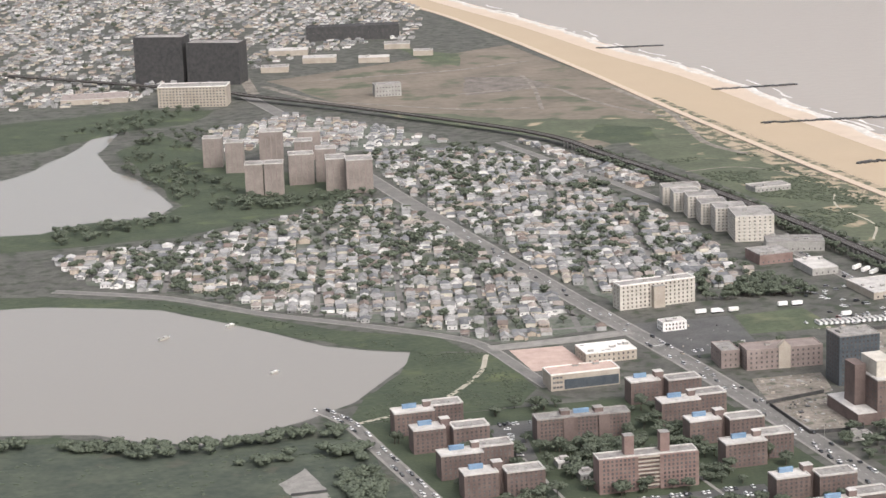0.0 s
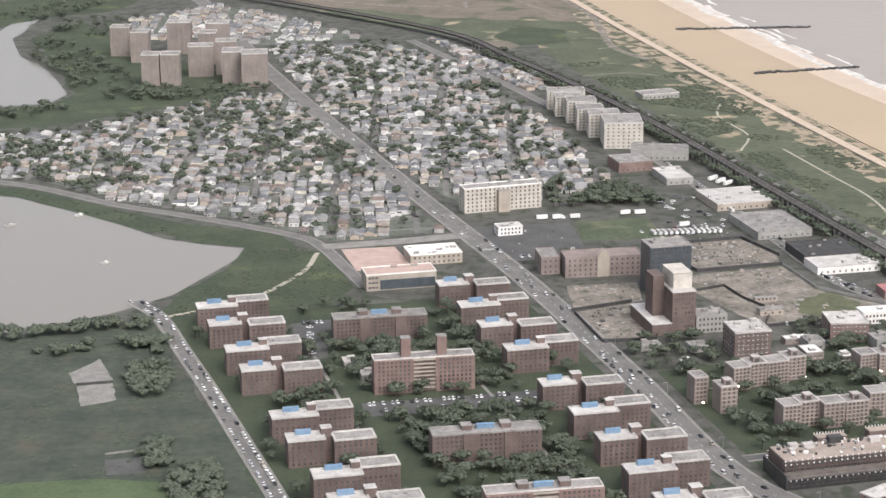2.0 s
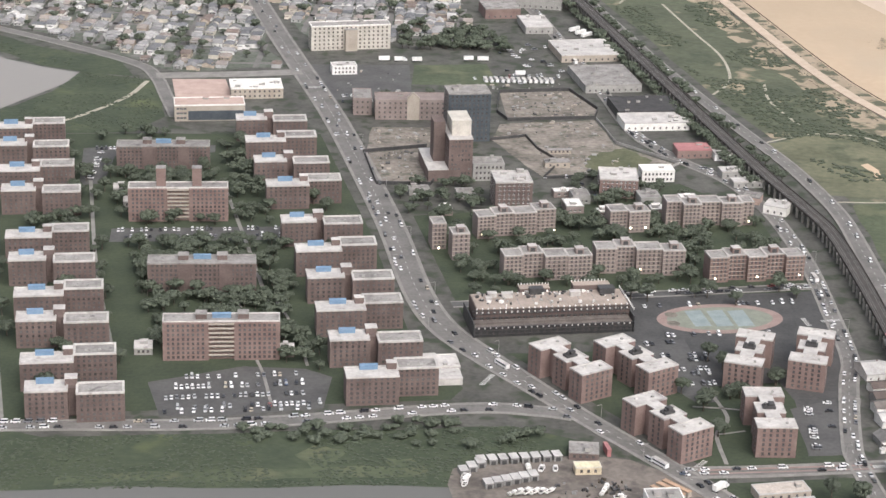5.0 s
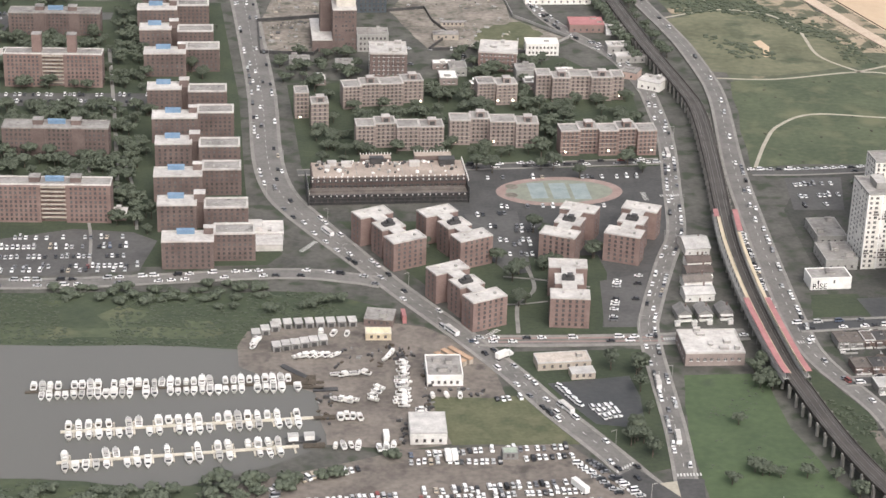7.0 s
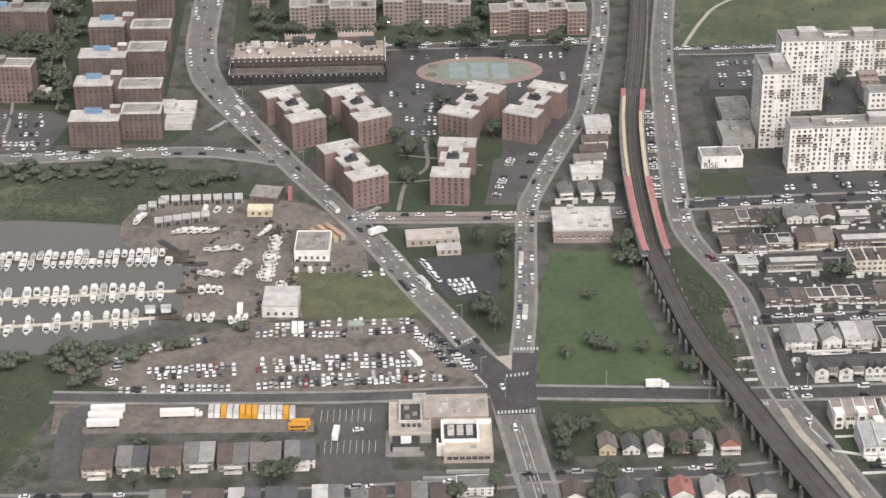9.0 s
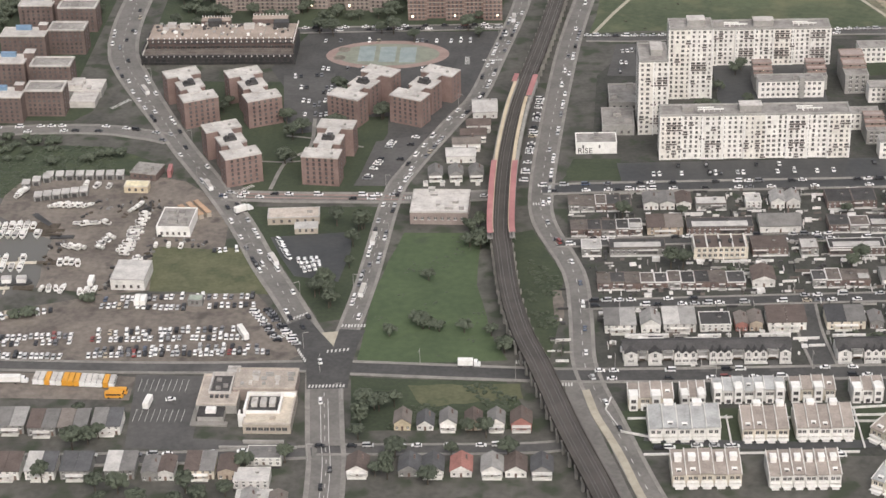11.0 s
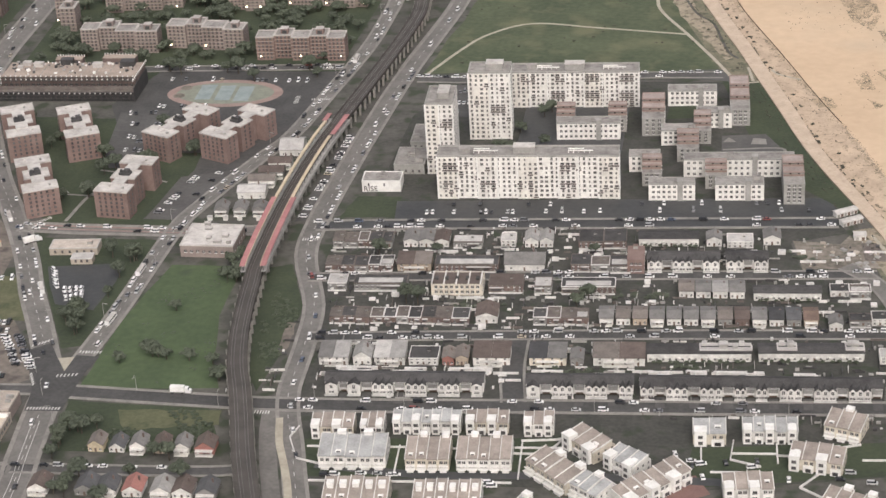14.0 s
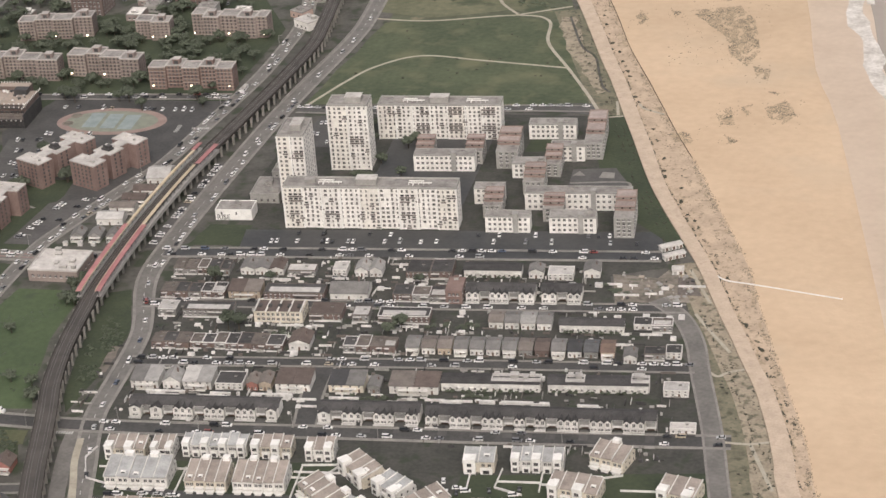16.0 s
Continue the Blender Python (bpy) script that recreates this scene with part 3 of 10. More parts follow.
patch("store_green", [(162, 1016), (188, 1018), (190, 992), (158, 988)], GRASS, "rough grass beside the small store", "verge", 0.07, 6, 0.6)
patch("park_lawn", [(-92, 1105), (88, 1112), (66, 968), (-10, 963)], GRASS, "green lawns round the brick apartment blocks", "lawn", 0.05)
patch("terrace_lawn", [(-130, 1330), (-112, 1150), (102, 1165), (100, 1330), (60, 1395), (-20, 1350)], GRASS, "dark lawns round the stepped brick flats", "lawn", 0.05)
patch("field_meadow", [(81, 922), (121, 925), (125, 870), (136, 825), (147, 801), (77, 792), (75, 860)], FIELDGRASS, "empty mown green field beside the railway", "field", 0.07, 15, 0.6)
patch("verge_east", [(135, 925), (147, 930), (166, 885), (168, 845), (166, 800), (158, 815), (146, 860)], GRASS, "rough grass between railway and road", "verge", 0.07)
patch("south_verge", [(77, 780), (148, 782), (166, 745), (84, 736)], GRASS, "overgrown green lots behind small houses", "verge", 0.06)
patch("dry_lot", [(-45, 897), (1, 899), (24, 853), (-36, 851)], DRYGRASS, "empty lot of dry yellow-green grass", "field", 0.07, 8, 0.6)
patch("triangle_green", [(-9, 945), (66, 950), (64, 832), (54, 828)], GRASS, "grass triangle between two streets", "verge", 0.06)
patch("dunes", [(20, 2350), (62, 2080), (92, 1870), (112, 1710), (130, 1600), (145, 1520), (160, 1440), (172, 1350), (166, 1200), (300, 1212), (352, 1200), (368, 1205), (330, 1300), (304, 1386), (262, 1500), (224, 1640), (196, 1877), (175, 2081), (150, 2330), (100, 2650), (20, 2650)],
      DUNE, "green dune scrub with sandy clearings", "dunes", 0.05, 50, 3)
patch("dune_meadow", [(170, 1350), (262, 1372), (300, 1362), (330, 1262), (352, 1205), (300, 1214), (160, 1196)], MEADOW, "flat green meadow behind the boardwalk", "meadow", 0.08, 30, 2)
patch("heath", [(-330, 3080), (-101, 3200), (70, 3300), (108, 3003), (128, 2660), (100, 2560), (-20, 2420), (-80, 2560), (-240, 2790)], BROWNFIELD, "bare brown heath cleared for building", "heath", 0.06, 70, 6)
patch("dune_sand", [(x - 6, y) for x, y in WALK2 if 1395 < y < 2700] + [(x - 34 - 22 * noise.noise((y * 0.012, 1.0, 0.0)), y) for x, y in reversed(WALK2) if 1395 < y < 2700],
      DUNESAND, "bare sand and scrub mixed behind the boardwalk", "dunes", 0.10, 14, 4)
patch("dune_dry_meadow", [(158, 1372), (205, 1364), (255, 1384), (288, 1384), (262, 1440), (238, 1466), (220, 1500), (183, 1506), (143, 1484)], DRYMEADOW, "dry yellowish meadow behind the dunes", "meadow", 0.12, 14, 3)
patch("sand_pit", [(200, 1436), (206, 1440), (210, 1424), (208, 1404), (202, 1403), (204, 1418)], SAND, "bare sand showing among dry grass", "sand", 0.15, 6, 1)
patch("sandy_scrub", [(296, 1372), (311, 1320), (322, 1297), (339, 1264), (351, 1237), (355, 1241), (345, 1269), (336, 1300), (322, 1325), (306, 1376)], BANK, "patchy sand and scrub beside the meadow", "dunes", 0.115, 8, 2)
patch("meadow_court", [(324.6, 1217.3), (351.9, 1221.1), (360.2, 1201.3), (327, 1204.2)], ASPHALT, "bare grey asphalt court at the meadow's edge", "court", 0.13)
patch("inner_lawn", [(324.4, 1159), (340.6, 1162.5), (342, 1143.5), (324.5, 1140.5)], GRASS, "small lawn between low flats", "lawn", 0.13)
patch("play_court", [(360.2, 1119), (385.8, 1124.2), (401.2, 1096.6), (362.1, 1097.5)], ASPHALT, "grey asphalt play court by the flats", "court", 0.14)
patch("play_pad", [(361.5, 1110), (364.6, 1117.5), (369.5, 1111)], PAVING, "pale triangular pad on a play court", "court", 0.16)
patch("play_pad", [(378.3, 1109), (378.9, 1117.5), (386.5, 1117.5), (387.5, 1109.5)], PAVING, "pale four-sided pad on a play court", "court", 0.16)
patch("strand_grass", [(352, 1203), (380, 1203), (449, 1027), (440, 1022), (428, 1036), (390, 1075)], GRASS, "rough grass strip below the boardwalk", "verge", 0.11)
patch("strand_scrub", [(448, 1000), (462, 975), (494, 889), (520, 785), (560, 640), (530, 600), (505, 775), (494, 831), (477, 892), (460, 948)], ROUGHGRASS, "rough greyish grass between street and boardwalk", "dunes", 0.12, 14, 1.2)

# yards, lots and courts
patch("boatyard", [(-140, 948), (-138, 926), (-120, 912), (-100, 900), (-93, 850), (-58, 846), (-36, 852), (-45, 897), (-8, 897), (-12, 930), (-30, 957), (-46, 972), (-70, 978), (-101, 975), (-136, 965)], GRAVEL, "brown gravel boatyard", "yard", 0.12, 9, 0.6)
patch("car_lot", [(-150, 806), (-103, 826), (-58, 846), (18, 853), (52, 800), (45, 791), (-9, 786), (-88, 780), (-120, 786)], GRAVEL, "brown gravel lot packed with cars", "lot", 0.12, 10, 0.5)
patch("bus_yard", [(-137, 770), (-22, 772), (-20, 752), (-134, 746)], GRAVEL, "gravel yard for buses and trailers", "yard", 0.10)
patch("bank_parking", [(-22, 774), (10, 775), (16, 724), (62, 724), (62, 716), (-12, 714)], ASPHALT, "marked asphalt car park", "parking", 0.10)
patch("triangle_lot", [(13, 912), (54, 921), (57, 900), (56, 868), (33, 872), (22, 892)], DARKLOT, "dark asphalt lot with parked vans", "parking", 0.10)
patch("estate_parking", [(-291, 1070), (-240, 1090), (-206, 1086), (-192, 1075), (-198, 1036), (-246, 1028), (-283, 1028)], ASPHALT, "asphalt car park of the brick estate", "parking", 0.10)
patch("estate_parking_inner", [(-325, 1306), (-212, 1310), (-212, 1286), (-325, 1282)], ASPHALT, "narrow asphalt car park between slabs", "parking", 0.10)
patch("estate_parking_north", [(-355, 1470), (-335, 1474), (-262, 1478), (-262, 1462), (-332, 1452), (-336, 1395), (-352, 1390)], ASPHALT, "asphalt car park north of the slabs", "parking", 0.10)
patch("court_parking", [(-20, 1118), (11, 1124), (14, 1040), (2, 1037), (-8, 1056)], ASPHALT, "asphalt car park between brick blocks", "parking", 0.10)
patch("court_parking_east", [(50, 1030), (78, 1042), (66, 975), (47, 974)], ASPHALT, "asphalt car park beside the brick blocks", "parking", 0.10)
patch("tower_forecourt", [(186, 1012), (428, 1042), (434, 1020), (190, 988)], DARKLOT, "dark asphalt forecourt with parked cars", "parking", 0.10)
patch("tower_court", [(236, 1150), (300, 1156), (306, 1050), (215, 1042), (240, 1100)], DARKLOT, "dark asphalt court between white blocks", "parking", 0.09)
patch("station_lot", [(133, 1100), (140.2, 1102), (140, 982), (134, 980)], ASPHALT, "strip of angled parking beside the station", "parking", 0.10)
patch("west_lot", [(177, 1180), (212, 1182), (204, 1132), (174, 1131)], ASPHALT, "half-full asphalt car park", "parking", 0.10)
patch("building_site_a", [(-51, 1531), (23, 1541), (28, 1482), (66, 1437), (35, 1403), (5, 1411), (-33, 1406), (-61, 1491)], DIRT, "bare trampled building site", "site", 0.07, 14, 1)
patch("site_weeds", [(5, 1456), (34, 1473), (50, 1446), (34, 1412), (12, 1416), (-1, 1432)], DRYGRASS, "dry weeds spreading over the building site", "site", 0.10, 6, 2)
patch("building_site_b", [(-156, 1460), (-151, 1394), (-114, 1392), (-107, 1412), (-110, 1474)], DIRT, "fenced bare building site", "site", 0.07, 14, 1)
patch("building_site_c", [(-42, 1612), (14, 1618), (29, 1567), (23, 1546), (-44, 1540)], DIRT, "walled concrete yard with rubble", "site", 0.07)
patch("site_yard", [(-147, 1522), (-95, 1522), (-102, 1478), (-155, 1462)], DIRT, "bare yard beside the brick building", "site", 0.07, 12, 1)
patch("ball_field", [(-104, 1690), (-44, 1694), (-40, 1632), (-110, 1634)], MEADOW, "green ball field", "field", 0.09)
patch("school_yard", [(-190, 1690), (-108, 1690), (-112, 1600), (-178, 1590)], ASPHALT, "grey asphalt school yard", "yard", 0.08)
patch("roof_plaza", [(-299, 1646), (-257, 1646), (-250, 1590), (-294, 1586)], PINKPAVE, "pink paved play court", "court", 0.10)
patch("dirt_lot", [(411, 988), (436, 986), (441, 997), (452, 992), (464, 962), (418, 955)], DIRT, "bare sandy lot with rubble", "lot", 0.135, 8, 1)

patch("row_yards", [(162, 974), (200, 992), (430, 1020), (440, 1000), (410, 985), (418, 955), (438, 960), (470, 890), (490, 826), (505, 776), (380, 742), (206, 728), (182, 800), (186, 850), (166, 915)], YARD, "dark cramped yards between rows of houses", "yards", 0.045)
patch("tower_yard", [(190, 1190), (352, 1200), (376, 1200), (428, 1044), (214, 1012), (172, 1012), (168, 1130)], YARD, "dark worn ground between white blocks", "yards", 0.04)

# the running track with its courts
oval = lambda a, b, n=40: [(38 + a * math.cos(k * math.tau / n) * math.cos(0.09) - b * math.sin(k * math.tau / n) * math.sin(0.09), 1154 + b * math.sin(k * math.tau / n) + a * math.cos(k * math.tau / n) * 0.09) for k in range(n)]
patch("sports_ground", [(-10, 1128), (88, 1136), (92, 1190), (-12, 1182)], ASPHALT, "grey asphalt sports ground", "court", 0.07)
patch("running_track", oval(38, 22), REDTRACK, "faded red oval running track", "track", 0.10)
patch("track_infield", oval(32, 17), INFIELD, "worn green infield", "field", 0.13)
for x in (21, 34, 46.5):
    patch("ball_court", [(x, 1142), (x + 10, 1143), (x + 8, 1167), (x - 2, 1165.5)], COURT, "faded teal ball court with worn lines", "court", 0.16)
spots = Solid()
for cx, cy in ((9, 1147), (10, 1160)):
    spots.prism([(cx + 4 * math.cos(k), cy + 4 * math.sin(k)) for k in np.linspace(0, 6, 10)], 0.14, 0.17)
setting("ball_diamond", spots, DIRT, "two small round bare patches on the infield", "court")

# ---- streets ----
def street(name, pts, width, label, pavement=2.6, mat=ROADWAY, z=0.16, bends=4):
    line = smooth(pts, bends) if bends > 1 else pts
    setting(name, ribbon(line, width, z), mat, label, "road")
    if pavement:
        s = Solid()
        for sgn in (1, -1):
            kerbed(line, pavement, 0.0, z + 0.15, s, 0, (lambda y, g=sgn: g * (width(y) + pavement) / 2) if callable(width) else sgn * (width / 2 + pavement / 2))
        setting(name + "_pavement", s, PAVING, "concrete pavement with a raised kerb", "pavement")
    return line


def avenue_width(y):
    """Wide past the estate, narrow beside the marina, wider again after the junction."""
    return float(np.interp(y, [780, 815, 1030, 1110], [13.0, 9.8, 9.8, 15.0]))


AV = street("avenue", AVENUE, avenue_width, "wide worn asphalt avenue", 2.2)
BE = street("bend_road", BEND, 8.0, "curving worn asphalt street", 1.7, z=0.18)
RR = street("rail_road", RAILROAD, lambda y: float(np.interp(y, [900, 990, 1150, 1300], [8.4, 10.5, 11.0, 9.0])), "pale road beside the elevated railway", 1.8, z=0.15)
street("rail_road_west", [(176.5, 792), (182.5, 764), (191, 737), (199, 714), (207, 690), (224, 645)], 8.2, "second carriageway under the elevated railway", 0, z=0.17)
setting("road_median", kerbed(smooth([(184.3, 778), (190, 758), (197, 741), (204, 723), (212, 699), (231, 650)], 4), 3.6, 0, 0.37, Solid(), 0), SANDPATH, "worn tan soil median between two carriageways", "median")
setting("parkway_wall", kerbed([p for p in RR if 1190 < p[1] < 2150], 0.7, 0, 1.0, Solid(), 0, 6.6), PAVING, "low pale concrete wall along the road", "wall")
WR = street("west_road", [(-460, 1540), (-443, 1500), (-430.5, 1427), (-417.7, 1353), (-405, 1271), (-391.7, 1185), (-379, 1100), (-366, 1010)], 8.0, "narrow street lined with parked cars", 2.2)
CR = street("cross_road", [(-430, 1008), (-362, 1018), (-246, 1018), (-127, 1034), (-86, 1030), (-67, 1024)], 9, "street along the marsh", 2.2, z=0.17)
RS = street("red_street", [(-22, 957), (23, 958), (80, 962), (120, 968)], 8, "straight street with red lanes", 2.4, z=0.2)
ST_A = street("street_a", [(148, 977), (200, 984), (292, 995), (434, 1012)], 9, "street in front of the white blocks", 2.2, DARKLOT, z=0.2)
ST_B = street("street_b", [(160, 917), (252, 929), (332, 939), (457, 954)], 7, "narrow residential street", 1.6, LANE)
ST_C = street("street_c", [(178, 855), (294, 871), (381, 882), (472, 893)], 7, "narrow residential street", 1.6, LANE)
ST_D = street("street_d", [(62, 788), (148, 789), (177, 790), (230, 795), (313, 805), (395, 814), (500, 827)], 9, "residential street", 2.0, LANE, z=0.19)
ST_E = street("street_e", [(-140, 776), (-88, 777), (-8, 781), (57, 788)], 7, "street along the car lot", 1.8, ASPHALT, z=0.18)
ST_F = street("street_f", [(-150, 694), (-64, 700), (10, 708), (70, 718)], 7, "residential street", 1.8, ASPHALT, z=0.18)
ST_G = street("street_g", [(72, 720), (154, 728), (180, 733)], 6, "residential street", 1.6, ASPHALT, z=0.18)
ST_H = street("strand_street", [(440, 962), (456, 945), (467.5, 920), (474.8, 891), (484.5, 855), (491.3, 828), (501, 783), (508, 755), (538, 660)], 8.4, "wide worn dead-end street by the beach", 1.2, ROADWAY, z=0.2)
ST_I = street("side_street", [(283, 866), (286, 836), (292, 806)], 10, "short side street", 1.4, LANE, z=0.2)
ST_J = street("pond_street", [(-640, 1945), (-545, 1890), (-470, 1812), (-400, 1755), (-330, 1690), (-312, 1652), (-302, 1600), (-292, 1545)], 8, "street between the pond and the houses", 1.6, z=0.18)
street("north_street", [(-312, 1655), (-250, 1660), (-196, 1668)], 10, "street north of the school", 2.4, PAVING, z=0.2)
ST_L = street("court_street", [(-118, 1177), (-60, 1184), (-14, 1190), (54, 1198), (104, 1204)], 7, "street behind the garage", 1.6, ASPHALT, z=0.12)
street("condo_street", [(212, 742), (262, 740), (330, 748), (400, 752)], 6, "narrow lane between white houses", 0, DARKLOT, z=0.14)
ST_N = street("beach_lane", [(158, 1188), (200, 1191), (300, 1207), (352, 1212)], 8, "lane along the meadow with parked cars", 1.4, ASPHALT, z=0.2)

# paint: lane dashes, crossings
dashes = Solid()
for line, step, length in ((AV, 9, 3.2), (BE, 9, 3), (RR, 10, 3.5)):
    for x, y, a in along(line, step):
        if 560 < y < 1900:
            for side in (0.0,):
                c, s = math.cos(radians(a)), math.sin(radians(a))
                ux, uy = x - s * side, y + c * side
                q = lambda u, w: (ux + c * u - s * w, uy + s * u + c * w, 0.26)
                dashes.face([q(0, -0.14), q(length, -0.14), q(length, 0.14), q(0, 0.14)])
for cx, cy, a, n, wide in ((66, 772, 4, 12, 3.2), (40, 815, 45, 9, 3), (82, 962, 8, 9, 3), (-12, 965, 50, 10, 3), (104, 1150, 8, 10, 3), (150, 960, 8, 8, 3), (156, 800, 8, 8, 3),
                            (-108, 1070, 60, 12, 3), (-185, 1625, 5, 12, 3.4), (88, 1148, 95, 9, 3), (174, 782, 5, 7, 3), (-15, 1000, 40, 9, 3)):
    c, s = math.cos(radians(a)), math.sin(radians(a))
    for i in range(n):
        u0 = (i - n / 2) * 1.35
        q = lambda u, w: (cx + c * u - s * w, cy + s * u + c * w, 0.27)
        dashes.face([q(u0, -wide / 2), q(u0 + 0.7, -wide / 2), q(u0 + 0.7, wide / 2), q(u0, wide / 2)])
for k in range(9):
    for x0, y0, n in ((-18, 760, 1), (-14, 735, 1)):
        x, y = x0 + k * 2.7, y0 + k * 0.2
        dashes.face([(x, y, 0.2), (x + 0.2, y, 0.2), (x - 0.2, y + 10, 0.2), (x - 0.4, y + 10, 0.2)])
patch("junction", [(37, 823), (46, 805), (55, 786), (58.5, 768), (77, 770), (75.5, 790), (75.5, 808), (77, 822), (64.5, 822), (64.4, 806), (56, 818), (47, 832)], LANE, "dark resurfaced asphalt where two streets meet", "road", 0.36)
patch("junction_island", [(56.5, 818), (64.3, 820), (64.3, 806)], SANDPATH, "tan painted triangle of the junction", "road", 0.37)
for x0, y0, x1, y1, n in ((38, 827, 47, 835, 7), (59, 769, 76, 771, 11), (65, 824, 77, 825, 8), (48, 800, 54, 789, 6), (62, 800, 73, 803, 6)):
    for k in range(n):
        x, y = x0 + (x1 - x0) * k / n, y0 + (y1 - y0) * k / n
        dashes.face([(x, y, 0.385), (x + 0.8, y, 0.385), (x + 0.8, y + 2.6, 0.385), (x, y + 2.6, 0.385)])
for side in (-1.7, 1.7):
    ribbon([p for p in AV if 640 < p[1] < 768], 0.3, 0.25, dashes, 0, side)
setting("road_marking", dashes, MARK, "worn white lane dashes and crossings", "road marking", "stuff")
lanes = Solid()
ribbon([(-14, 959.4), (76, 963.4)], 1.8, 0.24, lanes)
ribbon([(-14, 955.6), (76, 959.4)], 1.4, 0.24, lanes)
setting("bus_lane", lanes, REDTRACK, "faded red painted bus lanes", "road marking")

# paths
def path(name, pts, width, mat=PAVING, label="pale footpath", z=0.14):
    setting(name, ribbon(smooth(pts, 6), width, z), mat, label, "path")


for pts, w in (([(-100, 2860), (24, 2869), (50, 2778), (75, 2676), (111, 2591)], 7), ([(-255, 3057), (-50, 3076), (60, 3120)], 9), ([(-250, 2849), (-112, 2740), (-30, 2720)], 8), ([(107, 2840), (126, 2644), (112, 2500), (104, 2405), (125, 2329)], 9), ([(-360, 2970), (-352, 3266), (-300, 3600)], 16), ([(-339, 3032), (-291, 2896), (-250, 2830)], 12),
               ([(20, 2990), (10, 2870), (-20, 2700)], 6), ([(33, 2258), (94, 2261), (154, 2188)], 4)):
    path("heath_track", pts, w, DIRT, "pale dirt track over the heath", 0.16)
patch("heath_green", [(-103, 3345), (-22, 3228), (-43, 3113), (-79, 3166)], MEADOW, "green pitch beside the heath", "field", 0.12, 30, 4)
patch("heath_hollow", [(-20, 2500), (18, 2572), (72, 2528), (60, 2450), (0, 2440)], MARSH, "oval green hollow in the dunes", "dunes", 0.12, 14, 3)
patch("heath_scrub", [(-230, 2780), (-60, 2640), (60, 2600), (110, 2560), (60, 2420), (-60, 2500), (-200, 2700)], DUNE, "dark green scrub creeping over the heath", "dunes", 0.085, 20, 8)
patch("heath_bare", [(-60, 3005), (16, 2978), (40, 2880), (-91, 2843)], GRAVEL, "bare reddish ground on the heath", "heath", 0.10, 20, 4)
for pts in ([(162, 1196), (176, 1240), (189, 1268), (215, 1290), (260, 1286), (322, 1279)], [(160, 1357), (203, 1357), (262, 1374), (289, 1366), (298, 1324), (322, 1279), (344, 1237), (359, 1206)],
            [(141, 1487), (183, 1509), (220, 1501), (238, 1465), (242, 1408), (265, 1374)], [(182, 1512), (170, 1587), (176, 1640)], [(128, 1610), (150, 1650), (158, 1720), (150, 1800), (140, 1900)],
            [(262, 1374), (300, 1396)], [(100, 1900), (125, 1960), (120, 2040), (140, 2100)]):
    path("dune_path", pts, 2.4, SANDPATH, "pale winding sandy footpath")
setting("planting_strip", ribbon([p for p in WALK2 if 560 < p[1] < 2800], lambda y: STRIPW(y), 0.13, side=lambda y: 4.2 + STRIPW(y) / 2), STRIP, "sandy strip planted with dune shrubs beside the boardwalk", "planting")
setting("north_planting", ribbon([p for p in WALK2 if 1396 < p[1] < 2800], 12, 0.145, side=11.4), DUNESAND, "scrubby planted sand between boardwalk and beach", "planting")
setting("dune_verge", ribbon([p for p in WALK2 if 1196 < p[1] < 1402], 20, 0.095, side=-14.2), ROUGHGRASS, "rough grass between meadow and boardwalk", "verge")
setting("bank", ribbon([p for p in WALK2 if 560 < p[1] < 1010], 12, 0.14, side=-10.2), BANK, "sandy bank with scattered shrubs beside the boardwalk", "bank")
path("beach_path", [(463, 998), (466.3, 995), (473.8, 989), (485.5, 987), (500.6, 984.2), (520, 980.3), (537.4, 977)], 1.5, PALEWALL, "narrow pale mat path across the sand", 0.2)
for pts in ([(463, 949.5), (475, 930), (487, 911.5)], [(480, 890), (484.5, 887), (489, 891.5), (497, 896)], [(496.5, 826.5), (508, 826.8), (519, 830.5)], [(509.2, 826.4), (524.4, 788.8)], [(452.4, 998.4), (469, 962)], [(366.5, 1226.3), (371.6, 1203.5)], [(364, 1199), (377, 1203)], [(381.5, 1223.5), (387, 1215.6), (401, 1208.5)], [(328, 1345), (322, 1358)]):
    path("beach_ramp", pts, 1.9, SANDPATH, "pale sandy concrete ramp to the boardwalk", 0.22)
path("ditch", [(303, 1375), (323, 1320), (336.5, 1301), (345, 1272.5), (352, 1250), (359, 1240)], 1.8, EARTH, "shallow dark ditch in the scrub", 0.16)
path("court_path", [(362.5, 1099.5), (394, 1105), (400, 1099)], 2.0, z=0.17)
path("park_path", [(10, 1058), (14, 1020), (4, 1000), (2, 966)], 2.2)
path("park_path", [(-2, 1034), (20, 1030), (44, 1022)], 1.8)
path("park_path", [(-10, 1000), (4, 1000), (20, 1004)], 1.6)
path("bank_track", [(-440, 1500), (-380, 1530), (-335, 1590), (-318, 1640)], 4, SANDPATH, "worn grassy track along the pond bank", 0.16)
for x, y in ((-340, 1230), (-333, 1180), (-322, 1120), (-255, 1230), (-245, 1150), (-225, 1200)):
    path("estate_path", [(x, y), (x + 14, y - 60), (x + 20, y - 110)], 1.8)
path("estate_path", [(-345, 1400), (-330, 1240), (-312, 1110)], 2.4)
path("estate_path", [(-256, 1400), (-235, 1250), (-220, 1130)], 2.4)

